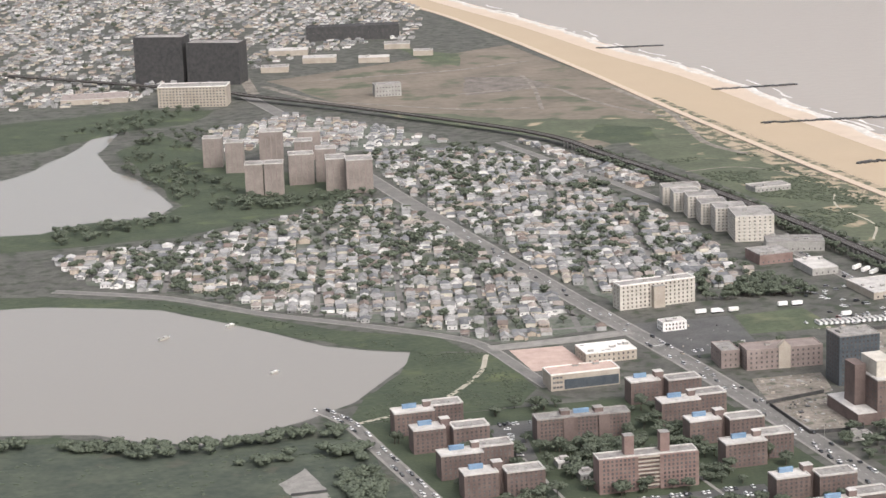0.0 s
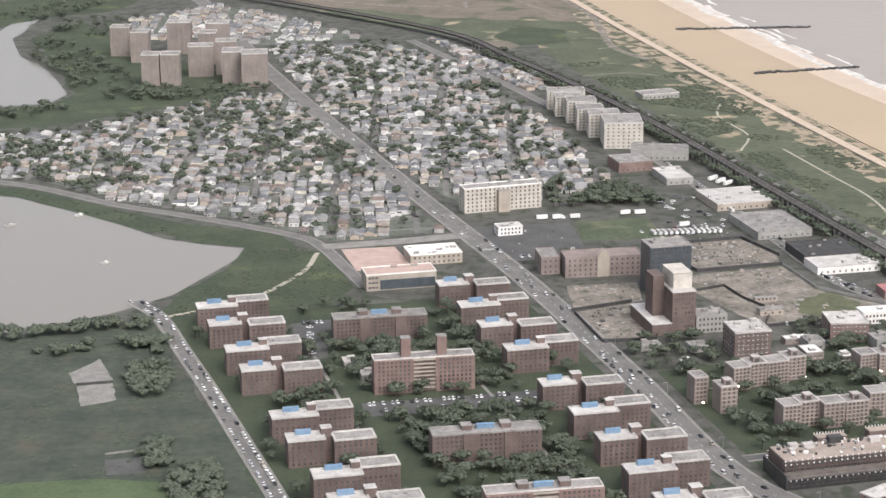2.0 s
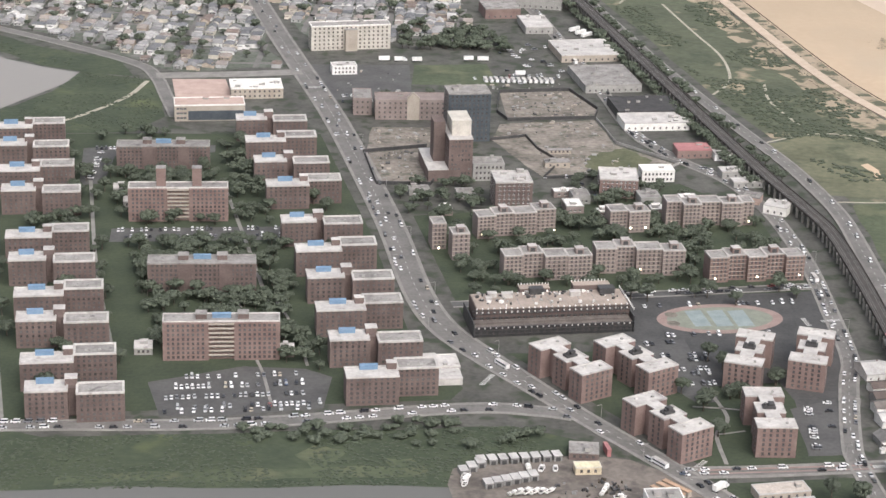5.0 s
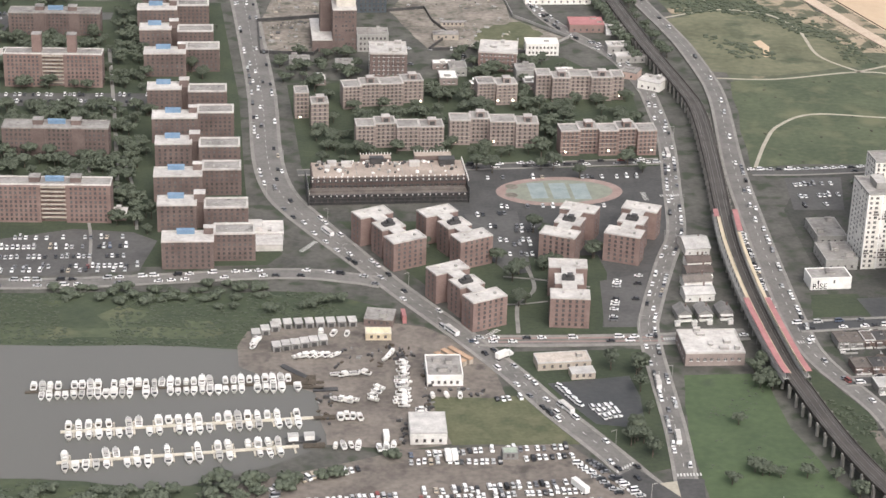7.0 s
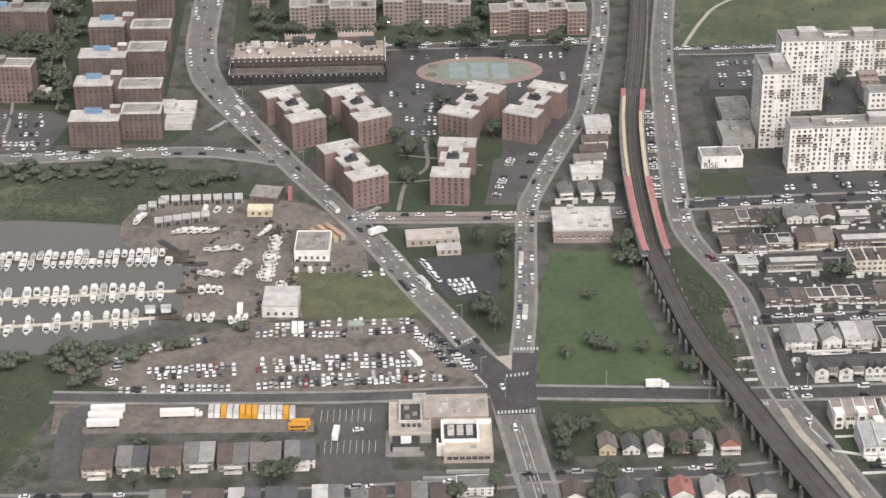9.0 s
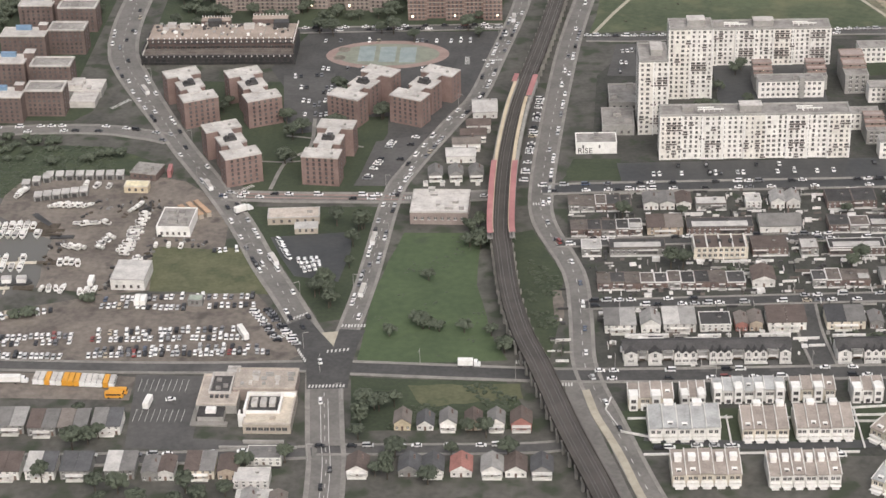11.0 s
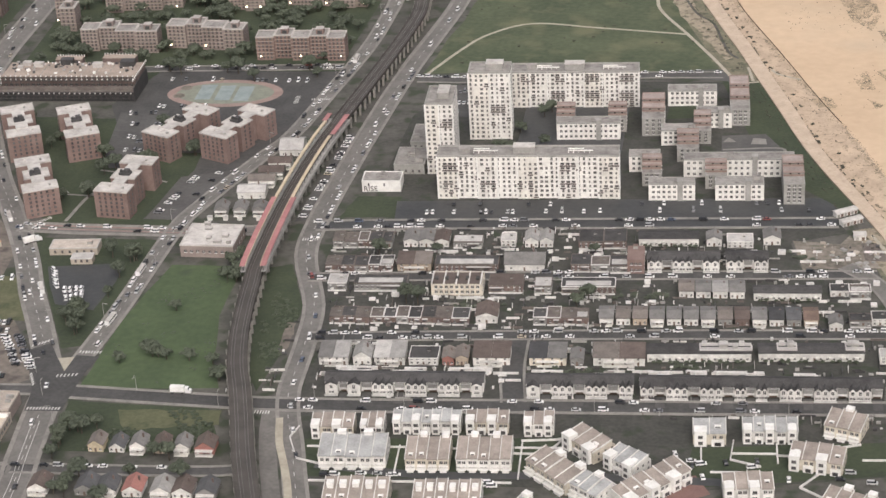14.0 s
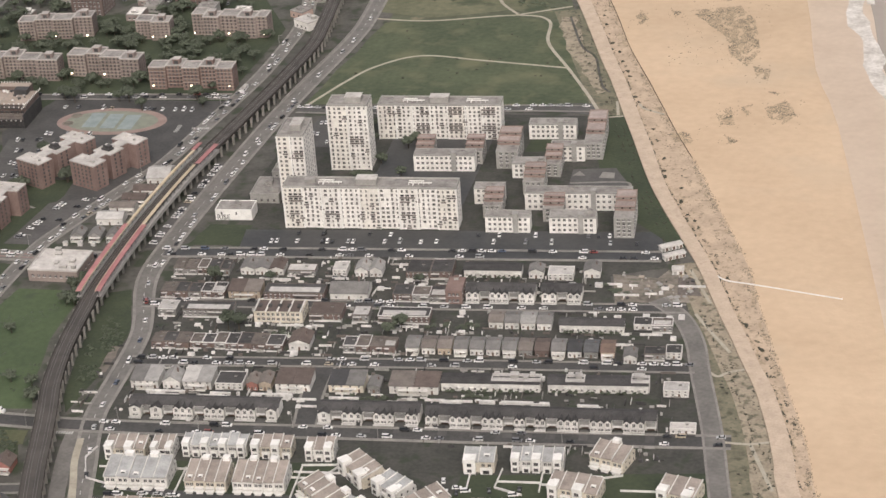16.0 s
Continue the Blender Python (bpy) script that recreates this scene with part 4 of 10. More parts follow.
# boardwalk and its planting line
deck = Solid()
kerbed(WALK2, DECKW, 0.0, 0.9, deck)
setting("boardwalk", deck, BOARDS, "broad pale timber boardwalk along the beach", "boardwalk")
fence = Solid()
for x, y, a in along(WALK2, 4):
    if 600 < y < 2500:
        c, s = math.cos(radians(a)), math.sin(radians(a))
        for side in (4.6 + STRIPW(y),):
            px, py = x - s * side, y + c * side
            fence.box(px - 0.06, py - 0.06, 0, px + 0.06, py + 0.06, 1.1)
kerbed([p for p in WALK2 if 1125 < p[1] < 2000], 0.2, 0.2, 0.75, fence, 0, lambda y: 4.5 + STRIPW(y))
setting("dune_fence", fence, BARK, "thin weathered slatted dune fence on posts", "fence", "stuff")
for i, (x0, y0, x1, y1) in enumerate(((187, 3201, 288, 3190), (230, 2765, 346, 2762), (205, 2505, 367, 2489), (220, 2236, 340, 2246), (380, 1900, 480, 1905))):
    g, rg = Solid(), random.Random(i)
    n = int(abs(x1 - x0) / 3)
    for k in range(n):
        x, y = x0 + (x1 - x0) * k / n, y0 + (y1 - y0) * k / n
        for _ in range(2):
            dx, dy, r = rg.uniform(-1, 1), rg.uniform(-3, 3), rg.uniform(1.2, 2.4)
            g.box(x + dx - r, y + dy - r, -0.2, x + dx + r, y + dy + r, rg.uniform(0.8, 2), spin=rg.uniform(0, 90))
    setting("groyne", g, DARKMETAL, "dark rock groyne running out into the sea", "groyne", "stuff")

# ---- building tools ----
class Pane:
    """The size and stuff of one kind of window."""
    def __init__(self, w, h, glass=None, trim=None):
        self.w, self.h, self.mats = w, h, (glass or GLASSDARK, trim or GREYWALL)

    def add(self, s, u, z, y=0.0):
        w, h = self.w / 2, self.h
        s.box(u - w, y - 0.06, z, u + w, y + 0.1, z + h, 0).box(u - w - 0.12, y - 0.2, z - 0.18, u + w + 0.12, y + 0.1, z, 1)
        s.box(u - 0.05, y - 0.1, z, u + 0.05, y, z + h, 1)


WIN, WINWIDE, WINPALE, WINSMALL = Pane(1.25, 1.45, None, BRICK), Pane(2.1, 1.5), Pane(1.5, 1.5, None, WHITEPAINT), Pane(1.0, 1.2, None, WHITEPAINT)
LIT = bpy.data.materials.new("lamp_glow")
LIT.use_nodes = True
LIT.node_tree.nodes["Principled BSDF"].inputs["Emission Color"].default_value = (1.0, 0.86, 0.6, 1)
LIT.node_tree.nodes["Principled BSDF"].inputs["Emission Strength"].default_value = 6.0


def facade(parent, win, a, b, z0, floors, storey, cols, skip=0.0, rng=None, margin=1.2, up=0.9, name="glazing"):
    """Windows, a row for each storey, over the wall from a to b, which looks to the right-hand side of that line."""
    ax, ay = a
    bx, by = b
    length, turn = math.hypot(bx - ax, by - ay), math.degrees(math.atan2(by - ay, bx - ax))
    made, whole = {}, Solid()
    joined = abs(turn) > 45
    for f in range(floors):
        cells = tuple(c for c in range(cols) if not (rng and rng.random() < skip))
        if not cells:
            continue
        if cells not in made and not joined:
            s = Solid()
            for c in cells:
                win.add(s, margin + (length - 2 * margin) * (c + 0.5) / cols, 0)
            made[cells] = s.data(name, *win.mats)
        if joined:
            for c in cells:
                win.add(whole, margin + (length - 2 * margin) * (c + 0.5) / cols, f * storey)
        else:
            tagged(hang(name, made[cells], parent, place(ax, ay, z0 + f * storey + up, turn)), kind="stuff")
    if joined and whole.v:
        tagged(hang("side_window", whole.data("side_window", *win.mats), parent, place(ax, ay, z0 + up, turn)), kind="stuff")


def roofed(parent, x0, y0, x1, y1, z, lip, roof, parapet=0.6, thick=0.45, name="roof"):
    """A flat roof with a parapet round it."""
    sheet = part(name, Solid().box(x0 + thick, y0 + thick, z - 0.1, x1 - thick, y1 - thick, z + 0.12), roof, parent)
    rim = Solid()
    for q in ((x0 - 0.1, y0 - 0.1, x1 + 0.1, y0 + thick), (x0 - 0.1, y1 - thick, x1 + 0.1, y1 + 0.1), (x0 - 0.1, y0 + thick, x0 + thick, y1 - thick), (x1 - thick, y0 + thick, x1 + 0.1, y1 - thick)):
        rim.box(q[0], q[1], z - 0.25, q[2], q[3], z + parapet)
    part("parapet", rim, lip, sheet)


def rooftop_unit(parent, x, y, z, w, d, h, wall, top, name="roof_hut"):
    s = Solid().box(x, y, z, x + w, y + d, z + h, 0).box(x - 0.2, y - 0.2, z + h, x + w + 0.2, y + d + 0.2, z + h + 0.3, 1)
    part(name, s, (wall, top), parent)


def block(name, x, y, turn, w, d, h, wall, roof, label, category="building", floors=0, cols=0, sides=0, parapet=0.6, lip=None, units=2, win=None, group="", seed=1, skip=0.0, up=0.9, z0=0.6):
    th = thing(name, x, y, turn, label, category, group)
    rb = random.Random(seed * 77 + int(w * 10))
    shell = part("wall", Solid().box(0, 0, -0.3, w, d, h), wall, th)
    roofed(th, 0, 0, w, d, h, lip or wall, roof, parapet)
    for _ in range(units):
        uw, ud = rb.uniform(1.8, 4.5), rb.uniform(1.8, 3.5)
        ux, uy = rb.uniform(1.2, max(1.3, w - uw - 1.2)), rb.uniform(1.2, max(1.3, d - ud - 1.2))
        rooftop_unit(th, ux, uy, h + 0.12, uw, ud, rb.uniform(0.8, 2.2), GREYWALL, roof)
    if floors:
        st = (h - z0) / floors
        facade(shell, win or WIN, (0, 0), (w, 0), z0, floors, st, cols, skip, rb, up=up)
        if sides:
            facade(shell, win or WIN, (w, 0), (w, d), z0, floors, st, sides, skip, rb, up=up)
            facade(shell, win or WIN, (0, d), (0, 0), z0, floors, st, sides, skip, rb, up=up)
    return th


# ---- the brick estate: paired slabs ----
def slab_pair(kind):
    th = thing("apartment_slab", 0, 0, 0, "dark red-brown brick apartment slab in two offset wings, blue-sheeted roof tank", "apartment building", "brick estate slabs")
    w1, s0, dy, w2 = (28.0, 27.8, 9.5, 22.5) if kind == "back" else (22.0, 26.2, -4.0, 24.5)
    h, d = 16.0, 14.0
    part("wing", Solid().box(0, 0, -0.3, w1, d, h), BRICK, th)
    part("wing", Solid().box(s0, dy, -0.3, s0 + w2, dy + d, h), BRICK, th)
    roofed(th, 0, 0, w1, d, h, WHITEROOF, WHITEROOF, 0.7, 0.7)
    roofed(th, s0, dy, s0 + w2, dy + d, h, WHITEROOF, GREYROOF, 0.8, 1.1)
    if kind == "back":
        rooftop_unit(th, 22.5, 9.6, h + 0.12, 5.2, 4.2, 3.6, BRICK, WHITEROOF, "stair_tower")
        part("tank_cover", Solid().box(8, 10.0, h + 0.12, 17.6, 12.4, h + 2.6).gable(8, 10.0, 17.6, 12.4, h + 2.6, 0.5, "x", 0.1, 0, 0), BLUETARP, th, "blue sheeting over the roof tank")
    else:
        part("link", Solid().box(22, 5, -0.3, 26.2, d, h), BRICK, th)
        rooftop_unit(th, 20.5, 7.5, h + 0.12, 6.2, 6.2, 3.6, BRICK, WHITEROOF, "stair_tower")
        part("tank_cover", Solid().box(5.8, 10.0, h + 0.12, 14.8, 12.4, h + 2.6).gable(5.8, 10.0, 14.8, 12.4, h + 2.6, 0.5, "x", 0.1, 0, 0), BLUETARP, th, "blue sheeting over the roof tank")
    for _ in range(2):
        part("roof_vent", Solid().box(s0 + 6 + 7 * _, dy + 5, h + 0.12, s0 + 7.6 + 7 * _, dy + 6.4, h + 0.9), GREYWALL, th)
    facade(th, WIN, (0, 0), (w1, 0), 0.4, 6, 2.6, 8 if kind == "back" else 6)
    facade(th, WIN, (s0, dy), (s0 + w2, dy), 0.4, 6, 2.6, 7)
    facade(th, WIN, (s0 + w2, dy), (s0 + w2, dy + d), 0.4, 6, 2.6, 2, margin=2)
    return th


SLABS = {"back": slab_pair("back"), "level": slab_pair("level")}
used = set()
for kind, x, y in (("back", -418, 1465), ("level", -412, 1426), ("back", -404, 1371), ("level", -397, 1332), ("back", -385, 1246), ("level", -379, 1208), ("back", -370, 1152), ("level", -365, 1116), ("back", -357, 1059), ("level", -351, 1023),
                   ("level", -247, 1487), ("back", -240, 1436), ("level", -234, 1392), ("back", -226, 1342), ("level", -217, 1273), ("back", -209, 1222), ("level", -203, 1179), ("back", -199, 1129), ("level", -193, 1087), ("back", -186, 1038)):
    if kind in used:
        copy_thing(SLABS[kind], place(x, y, 0, 3.5))
    else:
        SLABS[kind].matrix_basis = place(x, y, 0, 3.5)
        used.add(kind)


def long_slab(x, y, h, floors, recess, towers):
    th = thing("apartment_slab", x, y, 0.5, "long red-brown brick apartment slab with blue-sheeted tank on a pale roof" if not recess else "long brick apartment slab with a recessed bay of balconies", "apartment building", "long brick slabs")
    w, d = 64.0, 14.0
    body = Solid()
    if recess:
        body.box(0, 0, -0.3, 25, d, h).box(25, 2.2, -0.3, 39, d, h).box(39, 0, -0.3, w, d, h)
    else:
        body.box(0, 0, -0.3, w, d, h).box(18, -1.0, -0.3, 26, 0, h).box(42, -1.0, -0.3, 50, 0, h)
    part("wall", body, BRICKROSE if recess else BRICK, th)
    roofed(th, 0, 0 if not recess else 2.2, w, d, h, GREYROOF if not recess else WHITEROOF, GREYROOF, 0.7, 0.6)
    if recess:
        for f in range(floors):
            z = 1.0 + f * (h - 1) / floors
            b = Solid().box(25, 0.3, z + 1.6, 39, 2.3, z + 1.85).box(25, 0.3, z + 1.85, 39, 0.5, z + 2.7)
            part("balcony", b, TANBRICK, th, "pale balcony front in the recessed bay")
    for ux in (18, 41):
        rooftop_unit(th, ux, 6, h + 0.12, 6, 6, 12.0 if towers else 2.8, BRICKROSE if towers else BRICK, GREYROOF, "stair_tower")
    if not towers:
        part("tank_cover", Solid().box(27, 7.5, h + 0.12, 37.4, 9.8, h + 2.5).gable(27, 7.5, 37.4, 9.8, h + 2.5, 0.5, "x", 0.1, 0, 0), BLUETARP, th, "blue sheeting over the roof tank")
    st = (h - 0.6) / floors
    for a, b, n in ((0.5, 24.5, 8), (39.5, 63.5, 8)):
        facade(th, WIN, (a, 0), (b, 0), 0.5, floors, st, n)
    if recess:
        facade(th, WINWIDE, (25, 2.2), (39, 2.2), 0.5, floors, st, 4)
    else:
        facade(th, WIN, (26, 0), (42, 0), 0.5, floors, st, 5)
    facade(th, WIN, (w, 0), (w, d), 0.5, floors, st, 2, margin=2)


long_slab(-329, 1425, 16, 6, False, False)
long_slab(-315, 1319, 22, 8, True, True)
long_slab(-297, 1199, 17.5, 6, False, False)
long_slab(-284, 1098, 22, 8, True, False)
an = block("estate_annex", -147, 1076, 4, 25, 17, 4.5, GREYWALL, WHITEROOF, "low annex with a bright white stepped roof", "annex", 1, 4, 0, 0.5, WHITEROOF, 2)
part("low_wing", Solid().box(9, -14, -0.3, 24, 0, 3.6).box(8.8, -14.2, 3.6, 24.2, 0, 4.0), WHITEROOF, an)
part("upper_storey", Solid().box(3, 3, 4.5, 13, 14, 6.8).box(2.8, 2.8, 6.8, 13.2, 14.2, 7.1), WHITEROOF, an)
block("estate_annex", -221, 1102, 0, 9, 10, 4, BRICK, WHITEROOF, "low brick annex with a pale roof", "annex", 1, 2, 0, 0.4, WHITEROOF, 1)
for x, y in ((-328, 1372), (-320, 1346), (-300, 1106)):
    block("garden_pavilion", x, y, 2, 10, 11, 4, GREYWALL, WHITEROOF, "small square pavilion with a white roof", "pavilion", 1, 3, 0, 0.4, WHITEROOF, 1, group="pavilions")

# ---- six brick blocks of dumbbell plan ----
def dumbbell(x, y, turn, reach=37.5):
    """Three cross lobes on one axis, joined by narrow necks; x and y mark the middle of the near lobe."""
    th = thing("apartment_block", x, y, turn, "red brick apartment block of dumbbell plan under a white roof", "apartment building", "dumbbell blocks")
    h, w, d = 16.6, 10.2, 5.6
    lobes = ((0.0, w, d), (reach * 0.49, 7.4, 6.0), (reach, w, d))
    for cy, hw, hd in lobes:
        part("wing", Solid().box(-hw, cy - hd, -0.3, hw, cy + hd, h), BRICKROSE, th)
        roofed(th, -hw, cy - hd, hw, cy + hd, h, WHITEROOF, WHITEROOF, 0.5, 0.6)
    for y0, y1 in ((d, reach * 0.49 - 6.0), (reach * 0.49 + 6.0, reach - d)):
        part("neck", Solid().box(-3.6, y0 - 0.2, -0.3, 3.6, y1 + 0.2, h - 0.05), BRICKROSE, th)
        part("neck_roof", Solid().box(-3.8, y0 - 0.9, h - 0.05, 3.8, y1 + 0.9, h + 0.56), WHITEROOF, th)
    my = reach * 0.49
    plant = Solid().box(-3.8, my - 2.2, h + 0.1, 2.8, my + 2.2, h + 1.5).box(-1.0, my - 1.4, h + 1.5, 2.0, my + 1.6, h + 3.2)
    part("roof_plant", plant.tube(-2.6, my - 0.6, h + 1.4, h + 3.0, 0.9), DARKMETAL, th, "dark tank and machinery on the roof")
    for k, (vx, vy) in enumerate(((-4, 1), (5, -1), (-5, reach + 1), (4, reach - 1))):
        part("roof_vent", Solid().box(vx, vy, h + 0.1, vx + 1.3, vy + 1.3, h + 1.0), GREYWALL if k % 2 else WHITEROOF, th)
    facade(th, WIN, (-w, -d), (w, -d), 0.6, 6, 2.6, 5, margin=1.8)
    for cy, hw, hd in lobes:
        facade(th, WIN, (hw, cy - hd), (hw, cy + hd), 0.6, 6, 2.6, 2, margin=1.6)
        facade(th, WIN, (-hw, cy + hd), (-hw, cy - hd), 0.6, 6, 2.6, 2, margin=1.6)
    return th


for x, y, turn in ((-55.1, 1047.9, 28.6), (-18.8, 1051.3, 28.6), (-15.2, 975.9, 28.6), (29.8, 1056.5, -22), (65.5, 1058.5, -21), (28.8, 978.5, -3)):
    dumbbell(x, y, turn)

# ---- stepped mid-rise flats ----
PALECOPING = surface("pale_coping", (0.33, 0.30, 0.28), (0.48, 0.445, 0.42), 6, 1.2, 0.85)

def stepped(x, y, turn, units, h=16.0, seed=1, wall=None):
    th = thing("stepped_flats", x, y, turn, "pale red brick flats stepping in and out, lamps at their doors", "apartment building", "stepped flats")
    u, floors, bands = 0.0, 6, Solid()
    for i, (w, off) in enumerate(units):
        part("wing", Solid().box(u, off, -0.3, u + w, off + 13, h), wall or BRICKPALE, th)
        roofed(th, u, off, u + w, off + 13, h + 0.01 * (i % 2), PALECOPING, GREYROOF, 0.7, 0.7)
        for f in range(1, floors + 1):
            bands.box(u - 0.06, off - 0.14, 0.35 + f * (h - 0.5) / floors, u + w + 0.06, off + 0.02, 0.62 + f * (h - 0.5) / floors)
        if i % 2 == 1:
            rooftop_unit(th, u + w / 2 - 2, off + 3.5, h + 0.12, 5.0, 5.0, 3.4, wall or BRICKPALE, PALECOPING, "stair_tower")
            part("stair_door", Solid().box(u + w / 2 - 1, off + 3.42, h + 0.2, u + w / 2 + 2, off + 3.52, h + 2.6), DARKMETAL, th)
        facade(th, WIN, (u, off), (u + w, off), 0.5, floors, (h - 0.5) / floors, max(2, round(w / 3.2)), margin=0.8)
        u += w
    tagged(part("string_course", bands, TANBRICK, th, "pale bands at each storey"), kind="stuff")
    facade(th, WIN, (u, units[-1][1]), (u, units[-1][1] + 13), 0.5, floors, (h - 0.5) / floors, 3)
    for lx in np.linspace(3, u - 3, 3):
        part("door_lamp", Solid().box(lx - 0.45, -1.2, 3.2, lx + 0.45, -0.4, 3.9), LIT, th, "bright door lamp")
    return th


stepped(-122, 1262, 6, ((9, 6), (11, -14)), 17, 1)
stepped(-92, 1286, 10, ((12, 0), (13, 3), (15, 2), (14, 6)), 15, 2)
stepped(-83, 1215, 6, ((12, 0), (13, 3), (14, -3), (15, -4)), 15.5, 3)
stepped(-25, 1224, 2, ((13, 2), (12, 5), (16, 0), (14, -3)), 16, 4)
stepped(43, 1209, 6, ((12, 1), (12, 4), (12, 0), (12, 3), (12, -1)), 16, 5, BRICKROSE)
stepped(35, 1308, 3, ((10, 4), (12, -2), (14, 2), (14, -1), (8, 1)), 16, 6)
stepped(-4, 1296, 8, ((12, 3), (14, 0)), 14, 7)

# ---- the school under repair ----
sc = thing("school_building", -107, 1128, 5, "broad brick school with scaffolded parapets and a tan roof", "school")
part("wall", Solid().box(0, 8, -0.3, 90, 32, 13.5).box(62, 32, -0.3, 84, 38, 16.5).box(30, 32, -0.3, 48, 38, 15.5), BRICK, sc)
part("front_terrace", Solid().box(-2, 0, -0.3, 90, 8, 6.0), DARKMETAL, sc)
part("terrace_roof", Solid().box(-2, 0.2, 6.0, 90, 8, 6.35), FELT, sc)
part("roof", Solid().box(0.5, 8.5, 13.5, 89.5, 31.5, 13.9), SCHOOLROOF, sc, "tan gravel roof")
part("raised_roof", Solid().box(62, 32, 16.5, 84, 38, 16.9), SCHOOLROOF, sc)
part("raised_roof", Solid().box(30, 32, 15.5, 48, 38, 15.9), SCHOOLROOF, sc)
for x0, y0, w, dd, hh in ((18, 23, 6, 4, 2.4), (58, 22, 6, 4, 2.6), (10, 25, 5, 4, 2.2), (35, 27, 8, 4.5, 3.4), (76, 24, 9, 6, 3.2), (8, 20, 3, 3, 1.6)):
    rooftop_unit(sc, x0, y0, 13.9, w, dd, hh, WHITEROOF if hh < 3 else DARKMETAL, WHITEROOF if hh < 3 else DARKMETAL)
facade(sc, WINWIDE, (0, 8), (90, 8), 6.6, 2, 3.3, 24)
facade(sc, WIN, (-2, 0), (90, 0), 0.8, 2, 2.7, 24)
posts = Solid()
for k in range(27):
    for yy, zz in ((8.0, 13.6), (7.5, 11.6), (-0.3, 5.2)):
        posts.box(k * 3.4 - 0.35, yy - 0.3, zz, k * 3.4 + 0.35, yy + 0.3, zz + 0.8)
for k in range(14):
    posts.box(-2.6, k * 2.2, 6, -2.2, k * 2.2 + 0.4, 7.6).box(90.2, k * 2.6, 13.5, 90.6, k * 2.6 + 0.4, 15)
for k in range(11):
    posts.box(62 + k * 2, 37.6, 16.5, 62.4 + k * 2, 38, 18).box(30 + k * 1.8, 37.6, 15.5, 30.4 + k * 1.8, 38, 17)
part("terrace_step", Solid().box(-1.6, 3.6, 6.35, 89, 8, 7.4), FELT, sc)
for k in range(9):
    part("roof_joint", Solid().box(8 + k * 9, 9, 13.9, 8.35 + k * 9, 31, 13.97), GREYROOF, sc)
tagged(part("parapet_post", posts, WHITEPAINT, sc, "row of small white parapet posts"), kind="stuff")
heaps, rsch = Solid(), random.Random(17)
for _ in range(90):
    x, y, w = rsch.uniform(2, 86), rsch.choice((rsch.uniform(10, 30), rsch.uniform(26, 31))), rsch.uniform(0.5, 2.2)
    heaps.box(x, y, 13.9, x + w, y + w * rsch.uniform(0.4, 1.2), 13.9 + rsch.uniform(0.3, 1.5), rsch.choice((0, 0, 1, 2)), spin=rsch.uniform(0, 90))
tagged(part("building_material", heaps, (DARKMETAL, WHITEPAINT, GREYWALL), sc, "stacks of building material on the roof"), kind="stuff")
frames = Solid()
for k in range(31):
    frames.box(-2.4 + k * 3.1, -1.3, 0, -2.25 + k * 3.1, -1.15, 7.6).box(-2.4 + k * 3.1, 7.2, 6.4, -2.25 + k * 3.1, 7.35, 14.6)
for z in (2.2, 4.4, 6.6):
    frames.box(-2.4, -1.5, z, 91, -0.9, z + 0.12)
for z in (8.8, 11.0, 13.2):
    frames.box(-2.4, 6.9, z, 91, 7.5, z + 0.12)
tagged(part("scaffold", frames, DARKMETAL, sc, "dark tube scaffold before the walls"), kind="stuff")
part("scaffold_net", Solid().box(-3.2, -1.4, 0, -2.6, 32, 9), DARKMETAL, sc)
part("scaffold_net", Solid().box(90.4, -1, 0, 91, 32, 10), DARKMETAL, sc)

BALCONY = surface("worn_balcony_rail", (0.10, 0.08, 0.075), (0.24, 0.21, 0.195), 3, 0.7, 0.8)
PANELWIN = Pane(1.26, 1.3, GLASSRECESS, GREYWALL)
PANELWINS = (PANELWIN, PANELWIN, Pane(0.9, 1.2, GLASSRECESS, GREYWALL), Pane(1.7, 1.3, GLASSRECESS, GREYWALL), Pane(1.2, 1.7, GLASSRECESS, GREYWALL))
